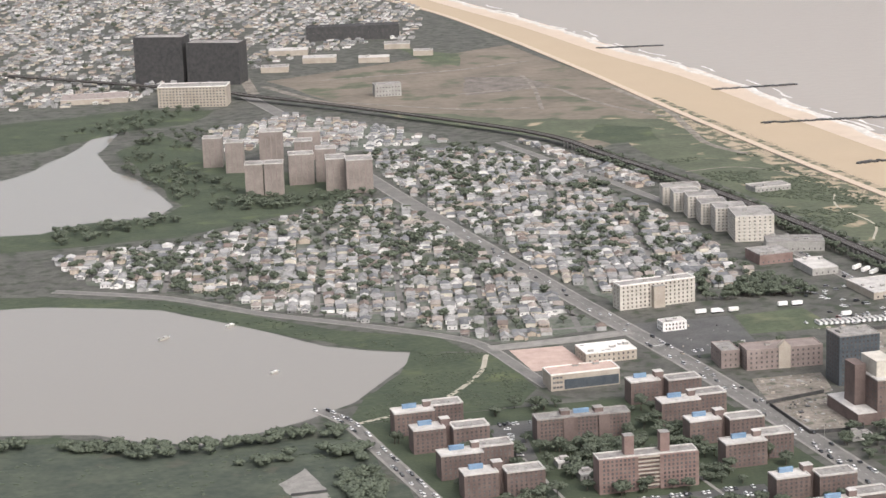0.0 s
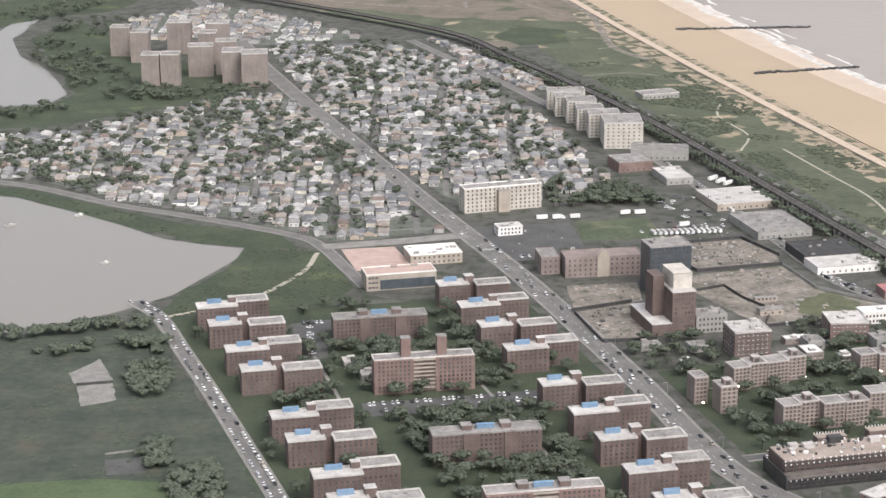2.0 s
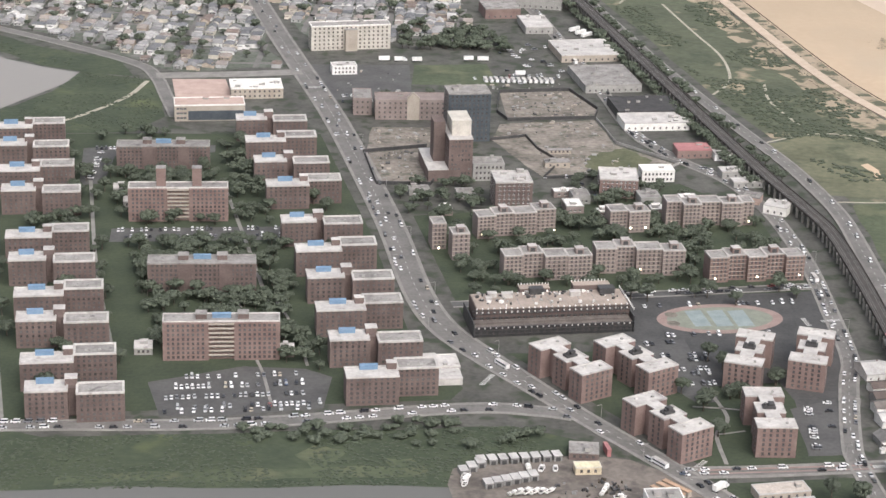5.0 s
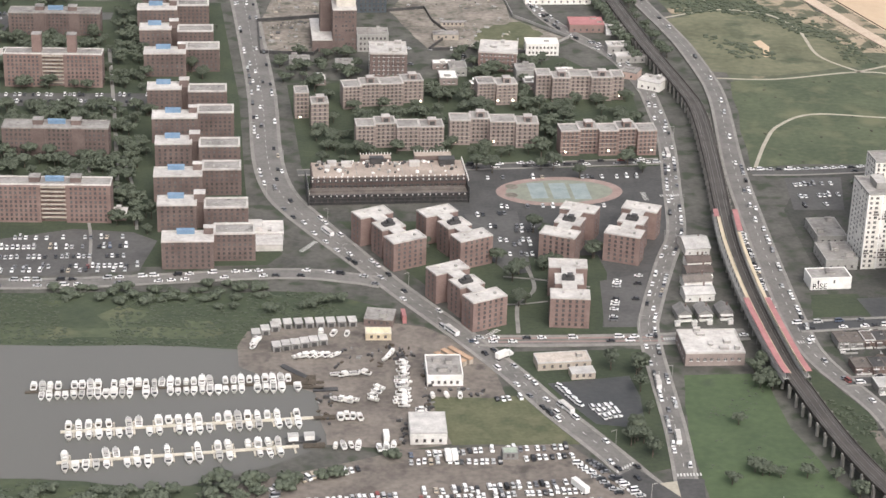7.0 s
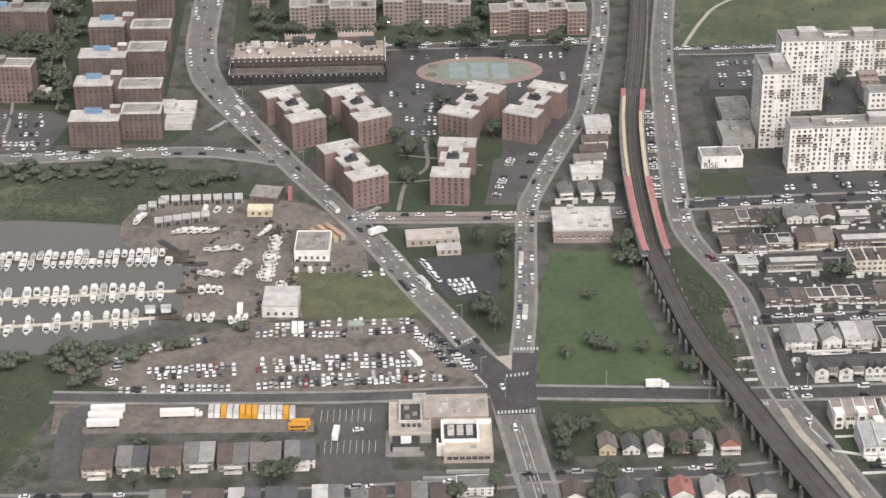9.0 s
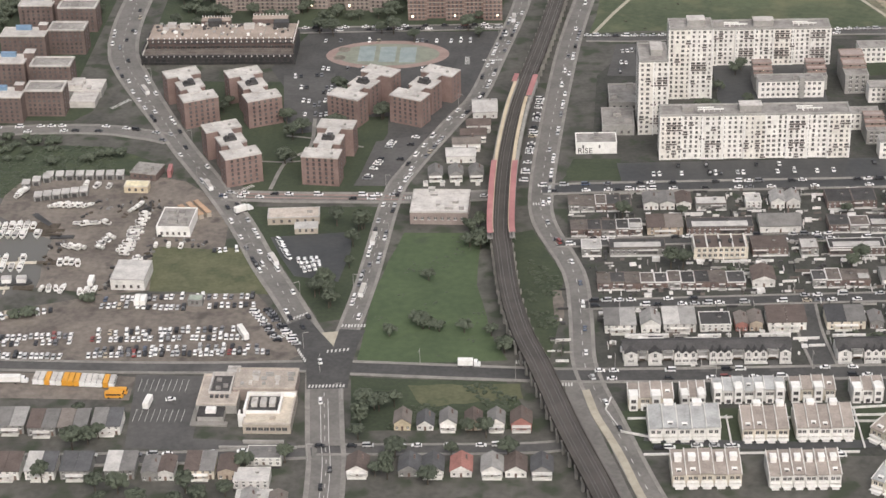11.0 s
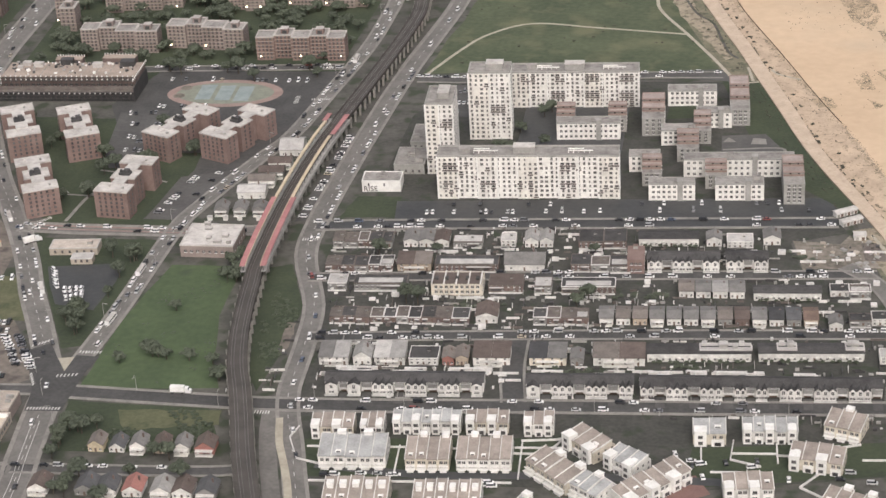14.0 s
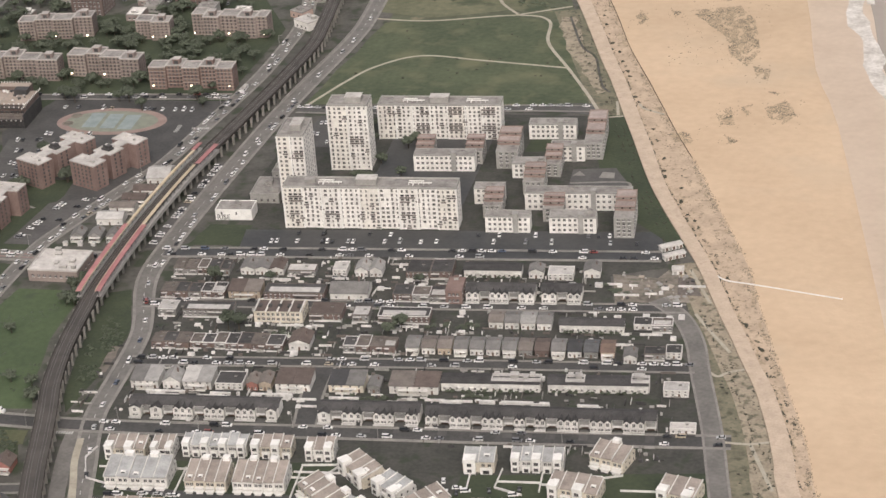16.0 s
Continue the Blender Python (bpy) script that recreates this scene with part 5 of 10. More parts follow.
# ---- white towers and slabs by the railway ----
def panel_block(x, y, turn, w, d, h, floors, cols, sides, seed, label, notch=()):
    th = thing("panel_tower" if h > 30 else "panel_slab", x, y, turn, label, "apartment building", "white panel blocks")
    r = random.Random(seed)
    st = (h - 0.8) / floors
    body = Solid().box(0, 0, -0.3, w, d, h)
    bays = max(2, round(w / 11))
    for b in range(bays):
        if b % 2 == 0:
            part("bay", Solid().box(w * b / bays + 0.4, -0.7, 0, w * (b + 1) / bays - 0.4, 0.02, h - 0.4), CREAMWALL if b % 4 == 0 else PALEWALL, th)
    part("wall", body, PALEWALL, th)
    roofed(th, 0, 0, w, d, h, GREYWALL, GREYROOF, 0.9, 0.6)
    for b in range(bays + 1):
        part("pilaster", Solid().box(w * b / bays - 0.35, -0.95, 0, w * b / bays + 0.35, 0, h), WHITEPAINT, th)
    rooftop_unit(th, w * 0.42, d * 0.3, h + 0.12, min(12, w * 0.4), d * 0.45, 3.6, GREYWALL, WHITEROOF, "lift_house")
    if w > 40:
        rooftop_unit(th, w * 0.12, d * 0.4, h + 0.12, 6, 4, 2.2, GREYWALL, GREYROOF)
        for px in (0.2, 0.72):
            rails = Solid().box(w * px, d * 0.35, h + 1.2, w * px + 14, d * 0.35 + 0.6, h + 1.8).box(w * px + 3, d * 0.35 - 3, h + 1.2, w * px + 3.6, d * 0.35 + 3, h + 1.8).box(w * px, d * 0.35 + 2.6, h + 1.2, w * px + 9, d * 0.35 + 3.1, h + 1.8)
            for k in range(5):
                rails.box(w * px + 3 * k, d * 0.35, h, w * px + 3 * k + 0.3, d * 0.35 + 0.3, h + 1.3)
            part("roof_pipe", rails, WHITEPAINT, th, "white pipes on the roof")
    dark = set()
    groups = max(1, round(w / 19))
    for g in range(groups):
        c0 = round((g + 0.5) * cols / groups) - 1 + r.choice((-1, 0, 1))
        for f in range(2, floors - 1, 4):
            if r.random() < 0.75:
                dark.update((f + e, c0 + c) for e in (0, 1) for c in range(3) if r.random() < 0.85)
    for _ in range(round(floors * cols / 26)):
        dark.add((r.randrange(floors - 1), r.randrange(cols)))
    cw = w / cols
    kinds = [r.choice(PANELWINS) for _ in range(cols)]
    # a flat near-black sheet behind the rail stands in for the shade inside
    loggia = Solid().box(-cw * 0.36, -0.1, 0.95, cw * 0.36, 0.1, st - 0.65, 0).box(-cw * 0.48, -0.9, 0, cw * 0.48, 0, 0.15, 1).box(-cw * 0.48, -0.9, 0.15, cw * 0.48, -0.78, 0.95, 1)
    loggia = loggia.data("balcony", GLASSRECESS, BALCONY)
    for f in range(floors):
        row = Solid()
        for c in range(cols):
            u = (c + 0.5) * cw
            yy = -0.7 if int(u / (w / bays)) % 2 == 0 else 0.0
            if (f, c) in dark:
                hang("balcony", loggia, th, place(u, yy, 0.8 + f * st, 0), "balcony with a dark sheet for its shaded opening")
            else:
                kind = kinds[c] if r.random() > 0.12 else r.choice(PANELWINS)
                if r.random() > 0.05:
                    kind.add(row, u + r.choice((-0.15, 0, 0.15)), 0.8 + f * st + 0.7, yy)
        tagged(part("glazing", row, PANELWIN.mats, th), kind="stuff")
    if sides:
        facade(th, WINPALE, (w, 0), (w, d), 0.8, floors, st, sides, 0.1, r)
        facade(th, WINPALE, (0, d), (0, 0), 0.8, floors, st, sides, 0.1, r)
    return th


panel_block(209, 1018.5, 6, 103, 14, 26, 9, 34, 2, 3, "long white panel slab with rows of small dark windows")
panel_block(196, 1050, 6, 16, 26, 44, 15, 5, 5, 5, "tall white panel tower beside the long slab")
panel_block(211, 1100, 6, 25, 16, 43, 15, 8, 4, 6, "tall white panel tower with dark balconies")
panel_block(227, 1149.5, 6, 79, 14, 23, 8, 26, 2, 7, "white panel slab facing the meadow")
block("brick_clinic", 176, 1047, 5, 18, 24, 6, GREYWALL, GREYROOF, "low grey annex with machinery on its roof", "annex", 1, 4, 4, 0.6, GREYWALL, 4)
block("brick_clinic", 178, 1081, 5, 17, 26, 5, GREYWALL, GREYROOF, "low grey annex with a bare flat roof", "annex", 1, 4, 3, 0.6, GREYWALL, 3)
st = block("corner_store", 163, 1022, 6, 22.5, 13, 6.5, WHITEPAINT, GREYROOF, "small white store with black letters along its front", "store", 0, 0, 0, 0.5, WHITEPAINT, 2)
for wx in (3.5, 12.5):
    part("shop_window", Solid().box(wx, -0.15, 3.6, wx + 0.9, 0.05, 5.4), GLASSDARK, st)
txt = bpy.data.curves.new("lettering", "FONT")
txt.body, txt.size, txt.extrude, txt.align_x = "RISE", 4.6 * S, 0.06 * S, "LEFT"
txt.materials.append(DARKMETAL)
hang("lettering", txt, st, pose(0.8 * S, -0.2 * S, 0.5 * S, 90, 0, 0), "large black painted letters")

# low white flats between the towers and the beach
def low_flats(x, y, w, d, h, floors, cols):
    """A grey-roofed wing with windows in white walls."""
    th = block("low_flats", x, y, 6.5, w, d, h, PALEWALL, GREYROOF, "low white flats with a grey roof", "apartment building", floors, cols, 0, 0.5, GREYWALL, 1, WINPALE, "low white flats", seed=int(x))
    if w > 18:
        part("stair_bay", Solid().box(w * 0.62, -0.9, -0.2, w * 0.62 + 3, 0, h + 2.2).box(w * 0.62 - 0.2, -1.1, h + 2.2, w * 0.62 + 3.2, 3.2, h + 2.5), GREYWALL, th)
    return th


for row in ((263, 1104, 38, 10, 10.6, 3, 12), (326, 1102, 20, 10, 9.5, 3, 6), (323, 1160, 30, 10, 10, 3, 9), (344, 1129, 21, 9, 10, 3, 6), (312, 1064, 18, 9, 10, 3, 5), (328, 1028, 26, 9, 10, 3, 8), (344, 1060, 63, 10, 11, 3, 18), (365, 1032, 27, 10, 10, 3, 8)):
    low_flats(*row)
SALMON = surface("salmon_render", (0.225, 0.165, 0.142), (0.31, 0.232, 0.203), 5, 1.0, 0.85)


def low_tower(x, y, w, d, h, floors, cols):
    """A grey end block rising in three tiers to the back, with a salmon gallery before each step."""
    th = thing("tiered_flats", x, y, 6.5, "low grey flats stepping up with salmon galleries", "apartment building", "low flats")
    tiers = ((0.0, d * 0.38, h - 2.6), (d * 0.38, d * 0.68, h - 0.6), (d * 0.68, d, h + 1.2))
    for k, (y0, y1, top) in enumerate(tiers):
        part("tier", Solid().box(0, y0, -0.2, w, y1, top), GREYWALL, th)
        roofed(th, 0, y0, w, y1, top, GREYWALL if k == 0 else SALMON, GREYROOF if k == 0 else FADEPINK, 0.5, 0.4)
        if k:
            part("gallery", Solid().box(-0.15, y0 - 1.5, top - 1.5, w + 0.15, y0 - 1.25, top - 0.5).box(-0.15, y0 - 1.5, top - 1.7, w + 0.15, y0, top - 1.5).box(-0.2, y0 - 1.7, top + 0.5, w + 0.2, y0 + 0.3, top + 0.75), SALMON, th, "salmon parapet and canopy of an open gallery")
            part("gallery_door", Solid().box(w * 0.3, y0 - 0.08, top - 1.5, w * 0.3 + 1.1, y0 + 0.02, top + 0.3).box(w * 0.7, y0 - 0.08, top - 1.5, w * 0.7 + 1.1, y0 + 0.02, top + 0.3), DARKMETAL, th)
    part("stair_lamp", Solid().box(w * 0.5 - 0.3, tiers[1][0] - 0.35, tiers[1][2] - 0.1, w * 0.5 + 0.3, tiers[1][0] - 0.05, tiers[1][2] + 0.3), LIT, th, "small bright lamp over the gallery")
    st = (h - 3.2) / floors
    facade(th, WINPALE, (0, 0), (w, 0), 0.5, floors, st, cols)
    facade(th, WINPALE, (w, 0), (w, d), 0.5, floors, st, max(2, int(d / 5)))
    return th


for row in ((261, 1114, 11, 18, 11, 3, 3), (292, 1118, 11, 18, 11, 3, 3), (313, 1114, 13.5, 30, 14, 4, 3), (345, 1106, 10, 22, 11, 4, 2), (364, 1134, 11.5, 44, 13, 4, 3), (322, 1046, 11, 18, 10.5, 3, 3), (338, 1080, 12.5, 20, 11, 3, 3), (358, 1046, 12, 14, 11, 3, 3), (403, 1031, 11.5, 30, 15, 5, 3)):
    low_tower(*row)

# ---- buildings along the avenue and beyond ----
block("hotel_block", -187, 1731, 8, 67, 15, 20.5, CREAMBRICK, GREYROOF, "cream brick institution with two wings and a flat roof", "building", 6, 17, 2, 0.8, PALEWALL, 3)
rooftop_unit(bpy.data.objects["hotel_block"], 28, -5, -0.3, 10, 6, 18.5, TANBRICK, GREYROOF, "entrance_bay")
tw = block("office_tower", -101, 1400, 4, 16.5, 34, 30, BRICK, WHITEROOF, "brown brick tower with a pale blank upper storey", "tower", 9, 6, 8, 0.6, WHITEROOF, 0, skip=0.3)
part("upper_block", Solid().box(3, 8, 30, 16.3, 31, 40.5).box(2.8, 7.8, 40.5, 16.5, 31.2, 41.1), CREAMBRICK, tw, "pale blank upper storey")
part("side_tower", Solid().box(-8, 18, -0.3, 0, 34, 37), BRICK, tw)
part("low_wing", Solid().box(-14, 0, -0.3, 0, 48, 8), BRICK, tw)
part("low_wing_roof", Solid().box(-14.2, -0.2, 8, 0, 48, 8.6), WHITEROOF, tw, "white roof of the low wing")
block("glass_tower", -94, 1487, 4, 31, 22, 36, BLUEGLASS, GREYROOF, "blue-grey clad tower with a flat roof", "tower", 11, 9, 5, 0.8, GREYROOF, 4)
block("brick_school", -144, 1541, -1, 58, 20, 15, BRICKPALE, BRICKPALE, "old brick building with a tan gabled centre", "building", 4, 14, 4, 0.8, BRICKPALE, 1)
part("centre_gable", Solid().box(24, -0.6, -0.3, 33, 3, 17).gable(24, -0.6, 33, 3, 17, 4, "y", 0.2, 0, 0), TANBRICK, bpy.data.objects["brick_school"], "tan gabled centre bay")
block("brick_warehouse", -160, 1552, -1, 14, 26, 13, BRICKPALE, GREYROOF, "plain brick side building", "building", 3, 3, 5, 0.6, BRICKPALE, 1)
pz = block("clinic_building", -293, 1534, 4, 52, 20, 12, TANBRICK, PINKPAVE, "pale low building with a dark glass front", "building", 0, 0, 0, 0.8, PALEWALL, 3)
part("glass_front", Solid().box(10, -0.4, 1, 51, 0.1, 8), BLUEGLASS, pz, "dark glass front")
facade(pz, WINWIDE, (0, 0), (10, 0), 1, 3, 3.6, 3)
block("court_building", -252, 1592, 4, 40, 26, 8, TANBRICK, PALEWALL, "sand-coloured low building with roof machinery", "building", 2, 10, 4, 0.6, PALEWALL, 8, seed=4)
block("white_house", -172, 1660, 6, 20, 12, 7, WHITEPAINT, WHITEROOF, "white low hall with a pale roof", "hall", 2, 6, 3, 0.5, WHITEPAINT, 3)
block("dark_flats", -75, 1341, 2, 25, 24, 19, BRICK, WHITEROOF, "dark brick flats with a white roof edge", "apartment building", 6, 7, 5, 0.9, WHITEROOF, 5, WINPALE, seed=5)
block("tan_flats", -1, 1366, -6, 26, 26, 13, BRICKROSE, WHITEROOF, "salmon brick flats with a white roof", "apartment building", 4, 8, 5, 0.7, WHITEROOF, 4, WINPALE, seed=6)
block("cream_house", 34, 1398, 2, 23, 14, 8, PALEWALL, PALEWALL, "cream two-storey building with many windows", "building", 2, 8, 3, 0.6, PALEWALL, 1)
for x, y, w, d, h, pale in ((-28, 1334, 12, 16, 5, 1), (-21, 1352, 12, 14, 6, 0), (-32, 1366, 16, 8, 4, 1), (24, 1345, 14, 16, 7, 0), (28, 1328, 12, 10, 5, 1), (-8, 1326, 9, 8, 4, 1), (-112, 1330, 8, 10, 4, 1), (-130, 1370, 14, 9, 4, 0), (-98, 1362, 12, 12, 4, 0), (52, 1350, 12, 10, 5, 1)):
    block("backyard_building", x, y, 4, w, d, h, BRICKPALE if pale else GREYWALL, PALEWALL if pale else GREYROOF, "low back building with a pale roof" if pale else "low back building with a grey roof", "building", 1, 3, 0, 0.4, GREYWALL, 2, WINPALE, "back buildings", seed=int(x * 3 + y))
block("site_office", -84, 1400, 3, 22, 16, 12, GREYWALL, GREYROOF, "grey concrete shell with boats and plant on the roof", "building", 3, 7, 0, 0.7, GREYWALL, 3, seed=9)
for x, y, t, w, d, h, wall, roof, lab in ((19, 1700, 6, 49, 48, 6, TANBRICK, WHITEROOF, "flat white-roofed store with roof machinery"), (26, 1612, 6, 46, 58, 6, GREYWALL, GREYROOF, "broad low grey-roofed depot"),
                                          (41, 1514, 4, 50, 26, 6, PALEWALL, WHITEROOF, "long low white-roofed warehouse"), (41, 1542, 4, 48, 40, 6.5, DARKMETAL, DARKROOF, "long low dark-roofed warehouse"), (0, 1790, 4, 24, 40, 6, GREYWALL, WHITEROOF, "low white-roofed workshop building"),
                                          (69, 1450, 2, 25, 17, 6, BRICKROSE, REDCANOPY, "low shop with a red roof"), (95, 1445, 2, 13, 16, 5, WHITEPAINT, WHITEROOF, "small grey white-roofed shed"), (92, 1405, 4, 14, 12, 5, GREYWALL, WHITEROOF, "small grey white-roofed shed"),
                                          (96, 1385, 4, 22, 10, 4.5, GREYWALL, WHITEROOF, "long grey white-roofed shed"), (-30, 1840, 6, 32, 30, 9, BRICKROSE, GREYROOF, "red brick corner building beside the railway"), (-8, 1885, -14, 52, 26, 9, GREYWALL, GREYROOF, "dark low building with vents"),
                                          (105, 1335, -30, 16, 14, 6, PALEWALL, WHITEROOF, "small pale shop at the bend"), (95, 1355, -25, 12, 12, 5, PINKPAVE, GREYROOF, "small low pink-walled shop"), (-30, 1428, 3, 18, 8, 4, TANBRICK, GREYROOF, "site hut on the bare lot")):
    block("warehouse" if w > 30 else "shop", x, y, t, w, d, h, wall, roof, lab, "warehouse" if w > 30 else "shop", 1, max(2, int(w / 5)), 0, 0.5, roof, max(2, int(w / 9)), seed=int(x + y))
for k, (x, y, w, d, h) in enumerate(((-38, 2070, 27, 24, 19), (-33, 2040, 29, 26, 21), (-30, 2008, 26, 28, 20), (-26, 1976, 30, 27, 22), (-22, 1930, 36, 40, 24))):
    block("white_midrise", x, y, -8, w, d, h, CREAMBRICK, GREYROOF, "white mid-rise flats in a stepped row", "apartment building", 7, 7, 8, 0.8, WHITEROOF, 2, WINPALE, "stepped mid-rise", seed=11 + k)
block("white_midrise", -39, 2104, -8, 38, 20, 18, CREAMBRICK, GREYROOF, "pale mid-rise flats with a grey roof", "apartment building", 6, 9, 4, 0.8, WHITEROOF, 3, WINPALE, seed=12)

# housing towers behind the far pond
for x, y, t, w, d, h in ((-437, 2294, -8, 19, 20, 33), (-417, 2290, -8, 20, 20, 33.5), (-386, 2333, -4, 27, 20, 33), (-352, 2290, -6, 22, 26, 34), (-333, 2270, -4, 28, 26, 35), (-356, 2340, -6, 22, 20, 36), (-468, 2466, -10, 22, 20, 33), (-446, 2425, -10, 20, 20, 34), (-404, 2467, -8, 27, 20, 36), (-360, 2470, -8, 26, 22, 33), (-372, 2400, -8, 20, 20, 35)):
    tb = block("housing_tower", x, y, t, w, d, h, TOWERBRICK, GREYROOF, "tall pale brick housing tower with a flat roof", "tower", 0, 0, 0, 1, WHITEROOF, 1, group="housing towers", seed=int(-x))
    for c in range(max(2, int(w / 5))):
        part("window_strip", Solid().box(1.6 + c * (w - 3.2) / max(1, int(w / 5) - 1) - 0.5, -0.12, 1, 1.6 + c * (w - 3.2) / max(1, int(w / 5) - 1) + 0.5, 0.1, h - 1.5), BRICKPALE, tb)
block("beige_block", -493, 2905, -14, 92, 34, 27, TANBRICK, GREYROOF, "broad beige block with a flat roof", "building", 7, 20, 0, 1, PALEWALL, 4, WINWIDE)
block("dark_hospital", -512, 3128, -22, 72, 36, 66, DARKMETAL, GREYROOF, "huge dark slab block on the skyline", "tower", 0, 0, 0, 1, DARKMETAL, 2)
block("dark_hospital", -440, 3098, -24, 78, 36, 58, DARKMETAL, GREYROOF, "huge dark slab block on the skyline", "tower", 0, 0, 0, 1, DARKMETAL, 2)
block("beach_hut", 66, 2128, 8, 40, 22, 5, GREYWALL, GREYROOF, "flat pavilion among the dunes with a grey roof", "pavilion", 1, 8, 0, 0.8, WHITEROOF, 2)
block("dark_school", -224, 3470, -8, 150, 30, 22, DARKMETAL, DARKROOF, "long dark building beyond the heath", "building", 2, 20, 0, 1, DARKMETAL, 3)
block("pink_market", -620, 2975, -4, 90, 50, 7, TANBRICK, FADEPINK, "broad low hall with a pink roof", "hall", 0, 0, 0, 0.6, WHITEROOF, 5)
for x, y, w, d in ((-330, 3160, 40, 26), (-260, 3230, 50, 30), (-180, 3200, 46, 24), (-120, 3330, 40, 30), (-300, 3330, 60, 30), (-90, 3240, 30, 20)):
    block("far_store", x, y, -10, w, d, 8, TANBRICK, WHITEROOF if w > 42 else GREYROOF, "pale flat-roofed store beyond the heath", "store", 0, 0, 0, 0.6, WHITEROOF, 2, group="far stores")
block("pale_hall", -206, 2880, 0, 36, 20, 16, GREYWALL, GREYROOF, "grey hall standing on the heath", "building", 3, 8, 0, 0.8, GREYWALL, 2)

# ---- elevated railway ----
el = tagged(new("elevated_railway"), "dark elevated railway viaduct on concrete bents", "railway viaduct", kind="structure")
LINE = smooth(RAIL, 6)
deck = Solid()
DECK = lambda y: float(np.interp(y, [700, 790, 850, 1110, 1180, 1500], [11.0, 10.6, 9.4, 9.2, 9.6, 10.4]))
top = ribbon(LINE, DECK, 7.4)
for f in top.f:
    p = [top.v[i] for i in f]
    deck.face(p)
    deck.face([(a[0], a[1], 6.2) for a in reversed(p)])
    for a, b in ((0, 1), (2, 3)):
        deck.face([(p[a][0], p[a][1], 6.2), (p[b][0], p[b][1], 6.2), p[b], p[a]])
part("track_bed", deck, TRACKBED, el)
walls = Solid()
for sd in (1, -1):
    kerbed(LINE, 0.4, 6.2, 8.1, walls, 0, lambda y: sd * (DECK(y) / 2 - 0.2))
part("side_wall", walls, TRACKBED, el, "low dark side wall")
rails = Solid()
for sd in (-2.9, -1.5, 1.5, 2.9):
    ribbon(LINE, 0.16, 7.62, rails, 0, sd)
part("rails", rails, STEELRAIL, el)
bent = Solid()
for sx in (-5.0, 5.0):
    bent.box(sx - 0.6, -0.8, -0.3, sx + 0.6, 0.8, 5.2)
bent.box(-5.9, -0.9, 5.2, 5.9, 0.9, 6.25).box(-5.9, -0.6, 6.25, -5.2, 0.6, 7.2).box(5.2, -0.6, 6.25, 5.9, 0.6, 7.2)
bent = bent.data("bent", PAVING)
for x, y, a in along(LINE, 9.5):
    if 560 < y < 2450:
        hang("bent", bent, el, place(x, y, 0, a - 90))
stn = thing("station", 0, 0, 0, "elevated station with red and buff platform canopies", "station")
PLAT = [p for p in smooth(RAIL, 24) if 904 < p[1] < 1104]
for sgn in (1, -1):
    pf = Solid()
    kerbed(PLAT, 2.8, 6.3, 8.5, pf, 0, sgn * 5.6)
    part("platform", pf, GREYWALL, stn)
    for lo, hi, mat, lab in ((900, 988, REDCANOPY, "faded red platform canopy"), (986, 1072 if sgn > 0 else 1092, BUFFCANOPY, "buff platform canopy")):
        seg = [p for p in PLAT if lo <= p[1] <= hi]
        can = Solid()
        kerbed(seg, 3.0 if mat is REDCANOPY else 1.5, 11.6, 12.0, can, 0, sgn * (5.6 if mat is REDCANOPY else 4.9))
        part("canopy", can, mat, stn, lab)
        rim = Solid()
        kerbed(seg, 0.25, 11.3, 12.15, rim, 0, sgn * 3.95)
        part("canopy_edge", rim, BUFFCANOPY, stn)
    for x, y, a in along(PLAT, 6):
        c, s = math.cos(radians(a)), math.sin(radians(a))
        px, py = x - s * 5.3 * sgn, y + c * 5.3 * sgn
        part("post", Solid().box(px - 0.15, py - 0.15, 8.5, px + 0.15, py + 0.15, 11.6), DARKMETAL, stn)
cap = Solid()
kerbed([p for p in PLAT if p[1] > 1072], 3.0, 11.6, 12.0, cap, 0, 5.6)
part("canopy", cap, REDCANOPY, stn, "faded red platform canopy")
cap = Solid()
kerbed([p for p in PLAT if p[1] > 1091], 2.8, 11.6, 12.0, cap, 0, -5.6)
part("canopy", cap, REDCANOPY, stn, "faded red platform canopy")

# ---- houses ----
def tone(name, c, rough=0.85, spread=0.22, vary=0.12):
    return surface(name, tuple(v * (1 - spread) for v in c), tuple(v * (1 + spread) for v in c), 5, 0.9, rough, 0.2, vary=vary)


ROOFS = [tone("pale_grey_shingle", (0.30, 0.288, 0.275)), tone("mid_grey_shingle", (0.165, 0.157, 0.15)), tone("slate_shingle", (0.09, 0.089, 0.092)), tone("brown_shingle", (0.108, 0.083, 0.073)), tone("taupe_shingle", (0.165, 0.142, 0.127)),
         tone("black_shingle", (0.055, 0.054, 0.056)), tone("russet_shingle", (0.16, 0.112, 0.09))]
# the grey siding is darkened so that shade on house fronts sits in its colour
WALLS = [tone("white_siding", (0.58, 0.56, 0.53)), tone("cream_siding", (0.52, 0.47, 0.39)), tone("shaded_grey_siding", (0.22, 0.213, 0.203)), tone("tan_siding", (0.40, 0.33, 0.26)), tone("brick_siding", (0.145, 0.107, 0.097)), tone("yellow_siding", (0.50, 0.42, 0.30)), tone("red_siding", (0.28, 0.13, 0.11))]
CIVICROOF = tone("beige_roof", (0.40, 0.35, 0.305))
PALEROOF = tone("pale_flat_roof", (0.43, 0.41, 0.39))
FENCE = tone("white_fence", (0.55, 0.53, 0.51), 0.7)
DOORC = tone("dark_door", (0.12, 0.08, 0.06), 0.6)


